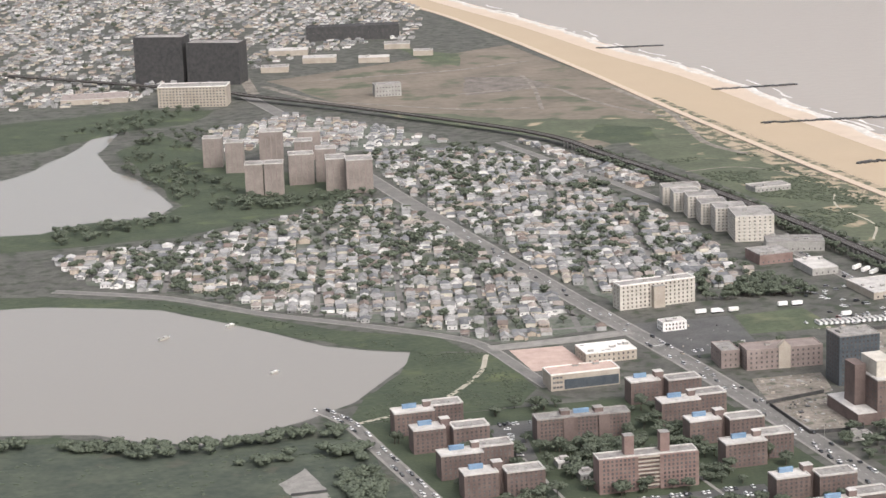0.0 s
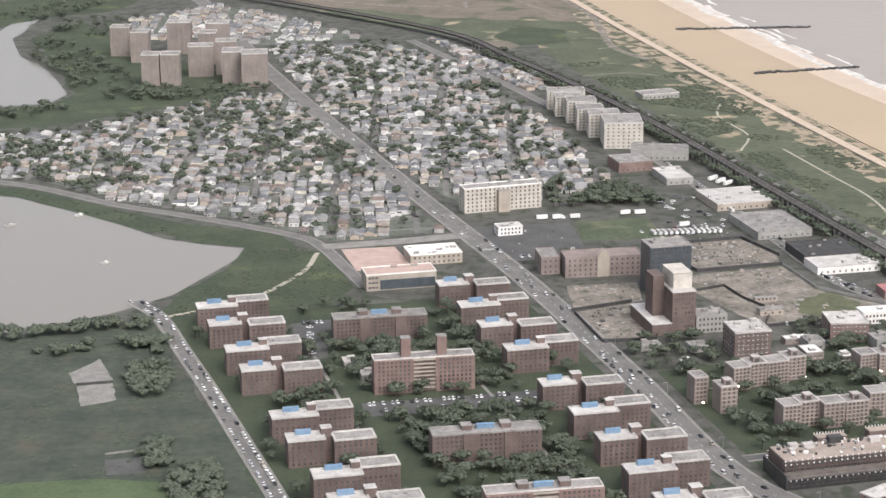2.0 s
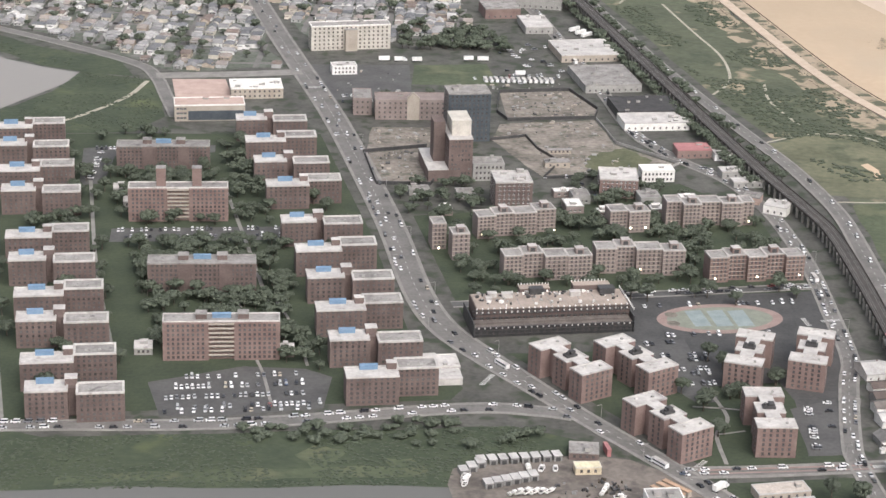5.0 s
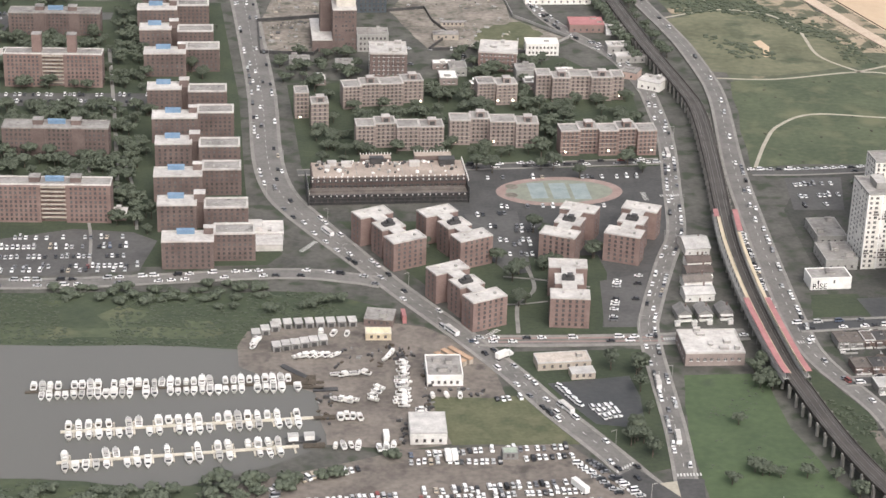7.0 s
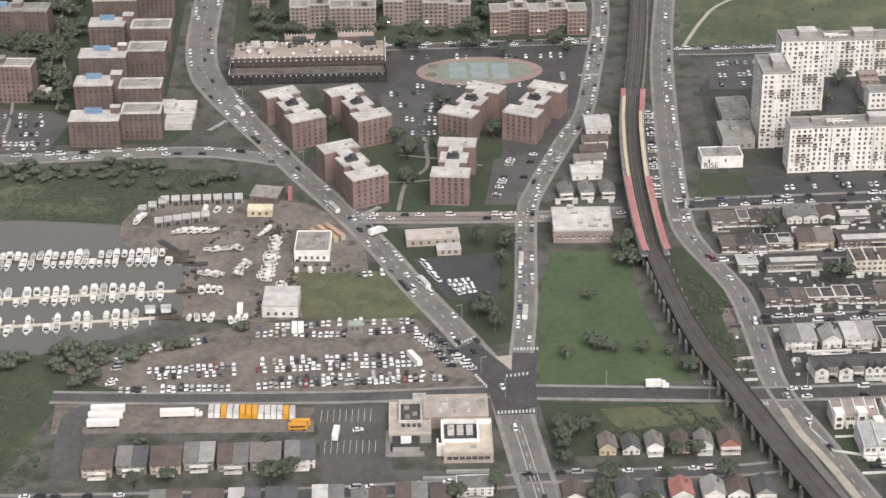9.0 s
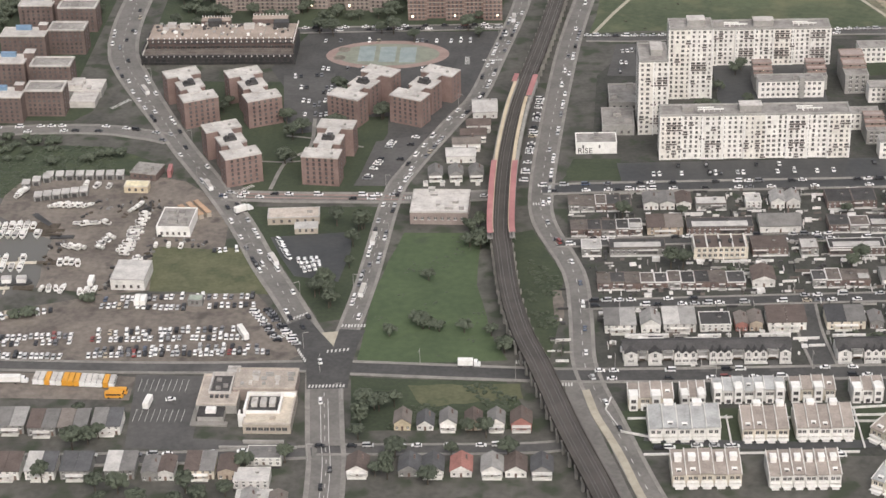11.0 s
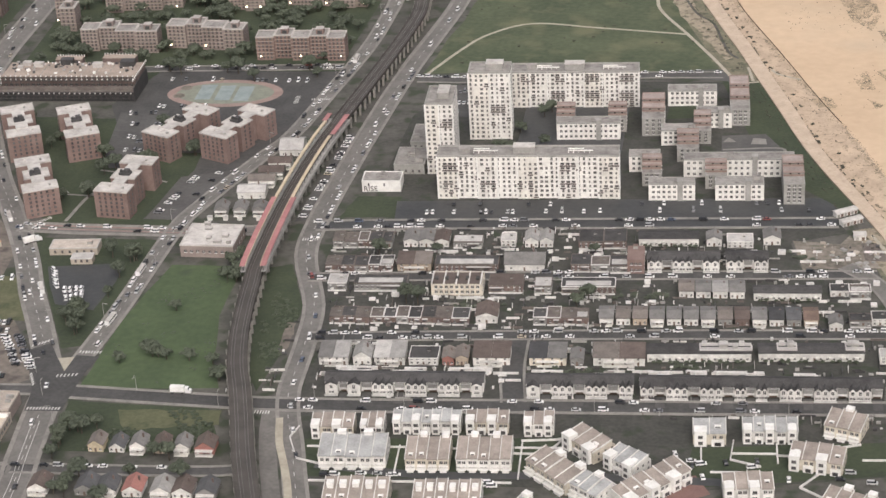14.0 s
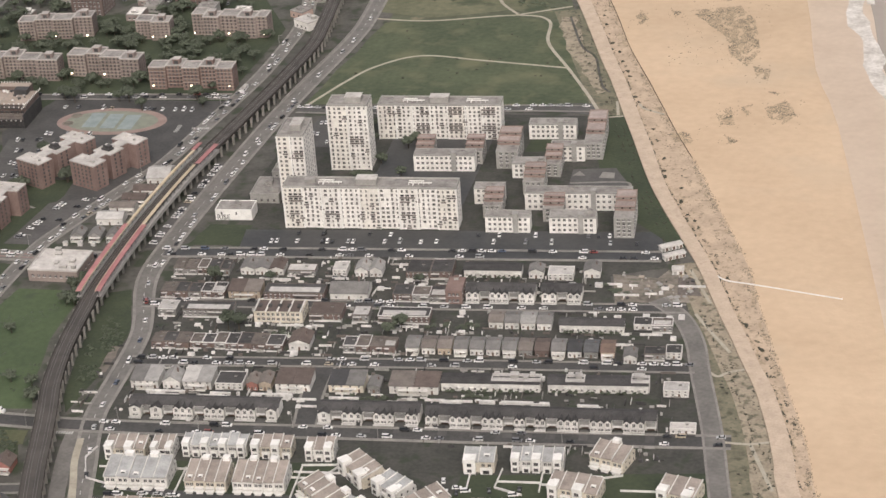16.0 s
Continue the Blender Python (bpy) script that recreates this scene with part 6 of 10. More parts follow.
def front(th, w, h, floors, cols, y=0.0, wall_x=0.0, rng=None):
    st = h / floors
    s = Solid()
    for f in range(floors):
        for c in range(cols):
            u = wall_x + w * (c + 0.5) / cols
            if f == 0 and c == cols // 2:
                continue
            WINSMALL.add(s, u, 0.9 + f * st, y)
    tagged(part("glazing", s, WINSMALL.mats, th), kind="stuff")
    u = wall_x + w * (cols // 2 + 0.5) / cols
    part("door", Solid().box(u - 0.5, y - 0.08, 0, u + 0.5, y + 0.1, 2.1), DOORC, th)


def gable_house(x, y, turn, w, d, h, roof, wall, label, group="small gabled houses", along_axis="y", pitch=0.45, porch=False, seed=0):
    th = thing("house", x, y, turn, label, "house", group)
    h *= 0.70
    part("wall", Solid().box(0, 0, -0.2, w, d, h), wall, th)
    part("roof", Solid().gable(0, 0, w, d, h, pitch * (w if along_axis == "y" else d) / 2, along_axis, 0.45, 0, 1), (roof, wall), th)
    part("chimney", Solid().box(w * 0.7, d * 0.6, h, w * 0.7 + 0.8, d * 0.6 + 0.8, h + pitch * w / 2 + 0.9), WALLS[4], th)
    front(th, w, h, 2 if h > 4.5 else 1, 3)
    if porch:
        part("porch", Solid().box(0.4, -2.2, 0, w - 0.4, 0, 0.5).box(0.4, -2.2, 2.6, w - 0.4, 0, 2.85).box(0.5, -2.1, 0.5, 0.7, -1.9, 2.6).box(w - 0.7, -2.1, 0.5, w - 0.5, -1.9, 2.6), WALLS[0], th, "white open porch")
    return th


def twin_house(x, y, turn, w, d, h, roofs, wall, label, group="twin houses", pitch=1.3):
    th = thing("twin_house", x, y, turn, label, "house", group)
    h = min(h, 4.4)
    part("wall", Solid().box(0, 0, -0.2, w, d, h), wall, th)
    for k in (0, 1):
        x0, x1 = w * k / 2 + 0.06 * k, w * (k + 1) / 2 - 0.06 * (1 - k)
        z0, z1 = (h + 0.1, h + pitch)
        e0, e1 = x0 - (0.4 if k == 0 else 0), x1 + (0.4 if k else 0)
        ring = [(e0, -0.5, z0), (e1, -0.5, z0), (e1, d + 0.3, z1), (e0, d + 0.3, z1)]
        s = Solid().face([(p[0], p[1], p[2] + 0.3) for p in ring]).face(ring[::-1])
        for i in range(4):
            a, b = ring[i], ring[(i + 1) % 4]
            s.face([a, b, (b[0], b[1], b[2] + 0.3), (a[0], a[1], a[2] + 0.3)])
        part("roof", s, roofs[k], th)
    part("back_wall", Solid().box(0, d - 0.3, h, w, d, h + pitch), wall, th)
    front(th, w / 2, h, 2, 2)
    front(th, w / 2, h, 2, 2, 0, w / 2)
    part("porch", Solid().box(w * 0.2, -2, 0, w * 0.8, 0, 0.4).box(w * 0.2, -2, 2.7, w * 0.8, 0, 2.95), WALLS[0], th, "pale porch roof")
    return th


def low_house(x, y, turn, w, d, h, roof, wall, label, patch_roof=None, group="low houses"):
    th = thing("row_house", x, y, turn, label, "house", group)
    h = min(h, 3.9)
    part("wall", Solid().box(0, 0, -0.2, w, d, h), wall, th)
    # dark brick and grey walls here carry the shade of the fronts in their colour
    dark = wall in (WALLS[4], WALLS[2])
    roofed(th, 0, 0, w, d, h, (FENCE if int(x * 7) % 3 == 0 else FELT) if dark else wall, roof, 0.3, 0.28)
    if dark:
        bay = 0.5 if int(x) % 2 else w * 0.5
        part("bay_window", Solid().box(bay, -0.9, 0.2, bay + w * 0.36, 0, h * 0.72, 0).box(bay - 0.15, -1.05, h * 0.72, bay + w * 0.36 + 0.15, 0, h * 0.72 + 0.2, 1).box(bay + 0.3, -0.96, 1.1, bay + w * 0.36 - 0.3, -0.88, 2.4, 2), (wall, FENCE, GLASSRECESS), th, "shallow bay with a white ledge")
    if patch_roof:
        part("roof_patch", Solid().box(w * 0.08, d * 0.12, h + 0.1, w * 0.92, d * 0.6, h + 0.35), patch_roof, th)
    rooftop_unit(th, w * 0.6, d * 0.55, h + 0.12, 1.4, 1.2, 1.0, WALLS[2], roof, "chimney")
    front(th, w, h, 2 if h > 3.7 else 1, max(2, int(w / 2.6)))
    part("stoop", Solid().box(w * 0.3, -1.8, 0, w * 0.7, 0, 0.7), PAVING, th)
    part("railing", Solid().box(0.2, -1.9, 0.0, w - 0.2, -1.75, 1.0), FENCE if patch_roof or dark else DARKMETAL, th)
    return th


def terrace(x, y, turn, w, d, h, roof, wall, label, units, pitch=1.1):
    th = thing("terrace_house", x, y, turn, label, "terrace", "long terraces")
    h *= 0.86
    part("wall", Solid().box(0, 0, -0.2, w, d, h), wall, th)
    part("roof", Solid().gable(0, 0, w, d, h, pitch, "x", 0.4, 0, 1), (roof, wall), th)
    for k in range(units):
        u = w * (k + 0.5) / units
        part("door_canopy", Solid().box(u - 0.9, -1.1, 2.4, u + 0.9, 0, 2.6), wall, th)
    front(th, w, h, 1, units * 2)
    return th


WINARCH = Pane(1.3, 1.9, GLASSRECESS, WHITEPAINT)


def gable_terrace(x, y, turn, groups, label):
    """White terrace: a long dark roof with paired white gables pushed forward and driveways between."""
    th = thing("gabled_terrace", x, y, turn, label, "terrace", "gabled terraces")
    w = sum(g[0] for g in groups)
    part("wall", Solid().box(0, 3, -0.2, w, 12.5, 5.7), WALLS[0], th)
    part("roof", Solid().gable(0, 3, w, 12.5, 5.7, 1.7, "x", 0.4, 0, 1), (DARKROOF, WALLS[0]), th)
    u = 0.0
    for width, n in groups:
        if n:
            part("gable_front", Solid().box(u + 0.4, 0, -0.2, u + width - 0.4, 3.2, 5.3), WALLS[0], th)
            part("forecourt_wall", Solid().box(u + 0.2, -1.7, 0, u + width - 0.2, -1.4, 0.9), FENCE, th, "low white wall before the doors")
            for k in range(n):
                a = u + 0.4 + (width - 0.8) * k / n
                b = u + 0.4 + (width - 0.8) * (k + 1) / n
                part("gable", Solid().gable(a + 0.15, 0, b - 0.15, 5, 5.3, 1.35, "y", 0.15, 0, 1), (DARKROOF, WALLS[0]), th, "small white front gable")
                s = Solid()
                WINARCH.add(s, (a + b) / 2, 3.3)
                WINSMALL.add(s, (a + b) / 2 - 0.7, 0.8)
                WINSMALL.add(s, (a + b) / 2 + 0.7, 0.8)
                tagged(part("glazing", s, WINSMALL.mats, th), kind="stuff")
        else:
            part("bay", Solid().box(u + 0.3, 1.6, 2.7, u + width - 0.3, 3.1, 5.0).box(u + 0.1, 1.2, 5.0, u + width - 0.1, 3.2, 5.2), WALLS[2], th, "grey bay over a driveway")
            part("balcony_rail", Solid().box(u + 0.3, 0.5, 2.7, u + width - 0.3, 0.65, 3.6).box(u + 0.3, 0.5, 2.5, u + width - 0.3, 1.7, 2.7), FENCE, th, "white rail over the garage door")
            part("garage_door", Solid().box(u + 0.7, 2.86, 0.1, u + width - 0.7, 3.02, 2.4), DOORC, th)
            part("driveway", Solid().box(u + 0.3, -8, -0.1, u + width - 0.3, 1.6, 0.24), ASPHALT, th)
        u += width
    return th


def condo(x, y, turn, w, d, h, roof, wall, label, units, style=0, seed=0):
    """Modern white houses: long roof strips falling to the front, with square white stair towers before or behind them."""
    th = thing("condo_block", x, y, turn, label, "house", "white condominiums")
    h *= 0.58
    part("wall", Solid().box(0, 0, -0.2, w, d, h), wall, th)
    uw, run = w / units, d * 0.86
    hi = h + run * 0.2
    panes, gables, deck = Solid(), Solid(), Solid()
    for k in range(units):
        x0, x1, lift = k * uw, (k + 1) * uw, 0.35 * ((k * 7 + seed) % 3)
        ring = [(x0 + 0.05, -0.4, h + 0.05 + lift), (x1 - 0.05, -0.4, h + 0.05 + lift), (x1 - 0.05, run, hi + lift), (x0 + 0.05, run, hi + lift)]
        s = Solid().face([(p[0], p[1], p[2] + 0.25) for p in ring]).face(ring[::-1])
        for i in range(4):
            a, b = ring[i], ring[(i + 1) % 4]
            s.face([a, b, (b[0], b[1], b[2] + 0.25), (a[0], a[1], a[2] + 0.25)])
        part("roof", s, roof, th)
        gables.face([(x0, 0, h), (x0, run, hi + lift), (x0, run, h)]).face([(x1, 0, h), (x1, run, h), (x1, run, hi + lift)]).face([(x0, run, h), (x0, run, hi + lift), (x1, run, hi + lift), (x1, run, h)])
        fy, rise = run * (0.12 if style else 0.34), run * 0.2 * (0.12 if style else 0.34)
        if (k * 3 + seed + units) % 4 < 2:
            deck.box(x0 + uw * 0.3, fy, h, x1 - uw * 0.3, fy + 1.5, h + rise + lift + 1.1, 0).box(x0 + uw * 0.36, fy - 0.06, h + rise + lift + 0.35, x1 - uw * 0.36, fy + 0.1, h + rise + lift + 0.95, 1)
        if (k + seed) % 2 == 0 or style == 2:
            if style == 0:
                tx, ty, tw, td, tz = x0 + uw * 0.08, -1.8, uw * 0.74, 5.2, h + 2.2
            elif style == 1:
                tx, ty, tw, td, tz = x0 + uw * 0.2, run - 1.4, uw * 0.62, 3.0, hi + 1.9
            else:
                tx, ty, tw, td, tz = x0 + uw * 0.25, d * 0.42, uw * 0.5, 3.2, h + 4.2
            base = -0.2 if style == 0 else h
            part("stair_tower", Solid().box(tx, ty, base, tx + tw, ty + td, tz).box(tx - 0.15, ty - 0.15, tz, tx + tw + 0.15, ty + td + 0.15, tz + 0.3), WHITEPAINT, th, "square white stair tower")
            if style == 0:
                s = Solid()
                for f in range(2):
                    WINWIDE.add(s, tx + tw / 2, 1.2 + f * 3.2, ty)
                tagged(part("glazing", s, WINWIDE.mats, th), kind="stuff")
        if style == 0 and (k + seed) % 2:
            deck.box(x0 + uw * 0.12, -1.6, -0.1, x0 + uw * 0.88, 0, h * 0.5, 0).box(x0 + uw * 0.12, -1.7, h * 0.5, x0 + uw * 0.88, -1.5, h * 0.5 + 0.9, 0).box(x0 + uw * 0.3, -1.66, 0.3, x0 + uw * 0.7, -1.55, 2.2, 1)
        elif style:
            deck.box(x0 + uw * 0.2, -2.4, -0.1, x0 + uw * 0.8, -0.2, 1.4, 0).box(x0 + uw * 0.05, -2.6, 1.4, x0 + uw * 0.95, 0, 1.55, 0)
        for f in range(2):
            for q in (0.3, 0.7):
                WINPALE.add(panes, x0 + uw * q, 0.8 + f * (h - 0.6) / 2)
        if style:
            part("balcony", Solid().box(x0 + 0.5, -1.5, h * 0.46, x1 - 0.5, 0, h * 0.46 + 0.18).box(x0 + 0.5, -1.5, h * 0.46 + 0.18, x1 - 0.5, -1.38, h * 0.46 + 1.0), WHITEPAINT, th, "white railed balcony")
    party = Solid()
    for k in range(units + 1):
        u, lift = k * uw, 0.35 * max(((k * 7 + seed) % 3) if k < units else 0, (((k - 1) * 7 + seed) % 3) if k else 0)
        a, b = max(-0.15, u - 0.18), min(w + 0.15, u + 0.18)
        lo, up = h + lift - 0.1, hi + lift - 0.1
        ring = [(a, -0.5, lo), (b, -0.5, lo), (b, run, up), (a, run, up)]
        party.face([(p[0], p[1], p[2] + 0.75) for p in ring])
        for m in range(4):
            p, q = ring[m], ring[(m + 1) % 4]
            party.face([p, q, (q[0], q[1], q[2] + 0.75), (p[0], p[1], p[2] + 0.75)])
    tagged(part("party_wall", party, WALLS[0], th, "white raised party walls between roof strips"), kind="stuff")
    part("gable_wall", gables, wall, th)
    tagged(part("dormer", deck, (WHITEPAINT, GLASSDARK), th, "small white dormers on the roof strips"), kind="stuff")
    tagged(part("glazing", panes, WINPALE.mats, th), kind="stuff")
    s = Solid()
    for f in range(2):
        for q in (0.25, 0.55, 0.85):
            s.box(w - 0.05, d * q - 0.5, 1.0 + f * 3, w + 0.08, d * q + 0.5, 2.2 + f * 3)
    tagged(part("side_window", s, GLASSDARK, th), kind="stuff")
    return th


# streets run a little north of east: y of each row's front wall
ROW = {1: lambda x: 957 + 0.105 * (x - 202), 2: lambda x: 930 + 0.108 * (x - 213), 3: lambda x: 905 + 0.085 * (x - 175), 4: lambda x: 871 + 0.105 * (x - 184), 5: lambda x: 829 + 0.118 * (x - 192), 6: lambda x: 802 + 0.099 * (x - 200)}
TILT = 6.4
rh = random.Random(21)


def row_of_low(row, x0, x1, wide, walls, patches=0.4, h=4.4, depth=11):
    x = x0
    while x + wide * 0.7 < x1:
        w = wide * rh.uniform(0.8, 1.2)
        wl = rh.choice(walls)
        wn = {0: "white", 1: "cream", 2: "grey", 3: "tan", 4: "brick", 5: "yellow", 6: "red"}[WALLS.index(wl)]
        pr = PALEROOF if rh.random() < patches else None
        low_house(x, ROW[row](x) + rh.uniform(-0.8, 0.8), TILT, w - 0.15, depth * rh.uniform(0.85, 1.1), min(4.6, h) * rh.uniform(0.85, 1.1), rh.choice((DARKROOF, DARKROOF, DARKROOF, FELT)), wl,
                  f"low {wn} row house with a {'pale patched' if pr else 'dark flat'} roof", pr)
        x += w


def pair(row, x, w, roofs, wall, label, d=14, h=5.0, dy=0.0):
    twin_house(x, ROW[row](x) + dy, TILT, w, d, h, (ROOFS[roofs[0]] if roofs[0] >= 0 else PALEROOF, ROOFS[roofs[1]] if roofs[1] >= 0 else PALEROOF), WALLS[wall], label)


row_of_low(1, 164, 200, 7, [WALLS[4], WALLS[4], WALLS[2]], 0.1, 3.6)
for x, rf in ((203, 1), (211.5, 1), (220, 3)):
    gable_house(x, ROW[1](x), TILT, 7.6, 12, 5.6, ROOFS[rf], WALLS[0], "grey-roofed white gabled house", pitch=0.35)
low_house(230, ROW[1](230), TILT, 16, 8, 3.2, PALEROOF, WALLS[2], "low house with a broad pale roof")
low_house(256, ROW[1](256), TILT, 8, 10, 5.5, PALEROOF, WALLS[0], "white house with a pale flat roof")
for x in (269, 277):
    gable_house(x, ROW[1](x), TILT, 7, 11, 6, ROOFS[0], WALLS[0], "white gabled house with a grey roof", pitch=0.6)
row_of_low(1, 298, 328, 14, [WALLS[4], WALLS[2]], 0.1, 5.5, 14)
terrace(330, 972, TILT, 32, 9, 5.6, DARKROOF, WALLS[0], "white terrace under a dark pitched roof", 6)
gable_house(366, 976, TILT, 8, 9, 6, ROOFS[1], WALLS[0], "white house with a grey gable roof")
low_house(377, 975, TILT, 14, 10, 6, PALEROOF, WALLS[0], "bright white flat-roofed house")
gable_house(396, 981, TILT, 9, 10, 6, ROOFS[1], WALLS[0], "white house with a grey gable roof")
row_of_low(2, 167, 204, 7.5, [WALLS[4], WALLS[4], WALLS[2]], 0.15, 3.6)
pair(2, 206, 18, (3, 4), 3, "tan twin house with brown roofs", 12)
low_house(226, ROW[2](226), TILT, 34, 11, 5, DARKROOF, WALLS[4], "long dark house with a pale roof strip", PALEROOF)
gable_house(263, ROW[2](263) + 1, TILT, 21, 14, 5.5, ROOFS[1], WALLS[0], "broad white house under a grey hipped roof", along_axis="x", pitch=0.5)
row_of_low(2, 298, 326, 10, [WALLS[4], WALLS[2]], 0.2, 5)
block("brick_walkup", 328, ROW[2](328) - 2, TILT, 9, 16, 8, BRICKROSE, BRICKROSE, "small square red-brick walk-up building", "apartment building", 2, 3, 3, 0.4, BRICKROSE, 1, WINPALE)
gable_terrace(338, 944, TILT, ((8, 2), (5, 0), (11, 3), (5, 0), (9, 2)), "white gabled terrace with driveways")
gable_terrace(379, 949, TILT, ((9, 2), (5, 0), (8, 2)), "short white gabled terrace")
low_house(174, ROW[3](174), TILT, 10, 10, 4.8, PALEROOF, WALLS[2], "low house with a pale flat roof")
low_house(188, ROW[3](188), TILT, 28, 10, 5, DARKROOF, WALLS[2], "long low house with a pale roof", PALEROOF)
ap = block("walkup_flats", 230, 905, TILT, 27, 14, 6.4, WALLS[1], ROOFS[3], "cream walk-up flats with ribbed brown roofs", "apartment building", 2, 9, 3, 0.3, WALLS[1], 0, WINPALE)
for k in range(5):
    part("roof_rib", Solid().box(k * 6.4, 0, 6.4, k * 6.4 + 0.7, 14, 7.3), WALLS[0], ap)
    part("roof_hatch", Solid().box(k * 5.4 + 1.6, 5, 6.4, k * 5.4 + 3.4, 8, 7.5), DARKROOF, ap)
low_house(259, ROW[3](259), TILT, 18, 13, 5.5, ROOFS[3], WALLS[4], "broad brown-roofed brick house")
low_house(283, ROW[3](283), TILT, 9, 10, 5, PALEROOF, WALLS[2], "low house with a pale roof")
low_house(297, ROW[3](297), TILT, 28, 10, 5, DARKROOF, WALLS[4], "long low brick house with a pale roof", PALEROOF)
for k in range(4):
    gable_house(358 + k * 8.6, ROW[3](358 + k * 8.6) - 3, TILT, 7.4, 12, 5.8, ROOFS[(4, 1, 0, 1)[k]], WALLS[0], "white house under a low grey roof", along_axis="x", pitch=0.22)
terrace(396, 919, TILT, 34, 8, 5.4, DARKROOF, WALLS[0], "white terrace under a dark pitched roof", 6)
row_of_low(3, 434, 457, 10, [WALLS[0], WALLS[2]], 0.15, 3.6, 8)
row_of_low(4, 184, 256, 7.6, [WALLS[4], WALLS[4], WALLS[2], WALLS[4]], 0.25, 3.6)
gable_house(259, ROW[4](259), TILT, 11, 13, 6, ROOFS[3], WALLS[0], "white house with a brown roof", pitch=0.4)
row_of_low(4, 288, 319, 7.6, [WALLS[4], WALLS[4], WALLS[2]], 0.3, 3.6)
for k in range(13):
    gable_house(321.5 + k * 8.45, ROW[4](321.5 + k * 8.45) - 0.6, TILT, 6.9, 12.5, 5.6, ROOFS[(1, 4, 4, 1, 1, 1, 1, 4, 3, 1, 5, 2, 6)[k]], WALLS[(0, 0, 3, 0, 0, 0, 0, 2, 4, 0, 0, 2, 3)[k]],
                {0: "white", 2: "grey", 3: "tan", 4: "brick"}[(0, 0, 3, 0, 0, 0, 0, 2, 4, 0, 0, 2, 3)[k]] + " narrow row house with a shingle roof", "shingled row houses", along_axis="x", pitch=0.22, porch=k % 3 == 0)
gable_house(435.5, 892, TILT, 6.5, 9, 6, ROOFS[1], WALLS[0], "white house with a grey gable roof")
row_of_low(4, 445, 466, 10, [WALLS[0], WALLS[2]], 0.15, 3.6, 8)
pair(5, 190, 14.5, (1, 0), 0, "white twin house with grey roofs")
gable_house(207, ROW[5](207), TILT, 9, 11, 6.4, ROOFS[0], WALLS[0], "white house with a steep grey gable", pitch=0.7)
pair(5, 217.5, 15, (-1, 0), 0, "white twin house with pale roofs")
low_house(234.5, ROW[5](234), TILT, 14.5, 12, 6.4, DARKROOF, WALLS[0], "white house with a dark flat roof")
gable_house(251, ROW[5](251), TILT, 5.5, 10, 6, ROOFS[4], WALLS[6], "small red house with a tan roof")
gable_house(257.5, ROW[5](257), TILT, 6, 11, 6.4, ROOFS[4], WALLS[3], "small tan house with a taupe roof")
pair(5, 266, 18, (3, 3), 0, "white twin house with dark brown roofs")
pair(5, 293.5, 18, (5, 1), 1, "cream twin house with grey and black roofs", 13)
gable_house(313.5, ROW[5](313), TILT, 6.2, 10, 5.4, ROOFS[1], WALLS[2], "narrow grey house with a grey roof", pitch=0.4)
pair(5, 324.5, 25, (4, 3), 0, "broad twin house with taupe and brown roofs", 13)
for x, adds in ((350, ((25.5, 25),)), (403.5, ((9, 9.5), (41.5, 9)))):
    y = 851.4 + (x - 350) * 0.13
    terrace(x, y, TILT + 0.8, 50, 9.5, 5.6, DARKROOF, WALLS[0], "long white terrace under a dark pitched roof", 8)
    for u, w in adds:
        ex = block("flat_extension", x + u - 0.4, y + u * 0.126 + 1.4, TILT + 0.8, w, 6.6, 5.9, PALEROOF, PALEROOF, "pale flat-roofed upper extension on a terrace", "house", 0, 0, 0, 0.3, PALEROOF, 2)
        for v in range(0, int(w) - 3, 9):
            part("stair_head", Solid().box(v + 1.2, 3.6, 5.9, v + 3.6, 6.4, 7.4).box(v + 1.05, 3.45, 7.4, v + 3.75, 6.55, 7.55), PALEROOF, ex)
low_house(461, 863, TILT, 12.5, 8.5, 5, PALEROOF, WALLS[0], "white house with a pale roof")
low_house(470, 829.8, TILT, 12.5, 5.6, 3.2, WHITEROOF, WALLS[0], "long white flat-roofed garage block")
gable_terrace(200, 802, TILT, ((7, 1), (4, 0), (7, 1), (5, 0), (11, 3), (5, 0), (11, 3), (5, 0), (11, 3), (5, 0), (6, 1)), "long white gabled terrace with dark roof")
gable_terrace(297, 812, TILT, ((7, 1), (5, 0), (11, 3), (5, 0), (11, 3), (5, 0), (7, 2)), "white gabled terrace with dark roof")
gable_terrace(351, 817, TILT - 0.4, ((7, 2), (5, 0), (11, 3), (5, 0), (11, 3), (5, 0), (6, 2), (4, 0), (6, 2), (5, 0), (11, 3), (5, 0), (11, 3), (5, 0), (11, 3), (5, 0)), "very long white gabled terrace")

# sheds and a paved yard by the boardwalk
def beach_shed(x, y, turn, w, d, h, doors, label):
    """A low shed: walls, an overhanging pitched roof and a row of shutters."""
    th = thing("beach_shed", x, y, turn, label, "shed", "sheds by the boardwalk")
    part("wall", Solid().box(0, 0, -0.2, w, d, h), WALLS[0], th)
    part("roof", Solid().gable(0, 0, w, d, h, 0.5, "x", 0.4, 0, 1), (WHITEROOF, WALLS[0]), th)
    for k in range(doors):
        u = w * (k + 0.5) / doors
        part("shutter", Solid().box(u - 0.8, -0.08, 0.1, u + 0.8, 0.05, 2.1), DOORC if k % 2 else GREYWALL, th)
    return th


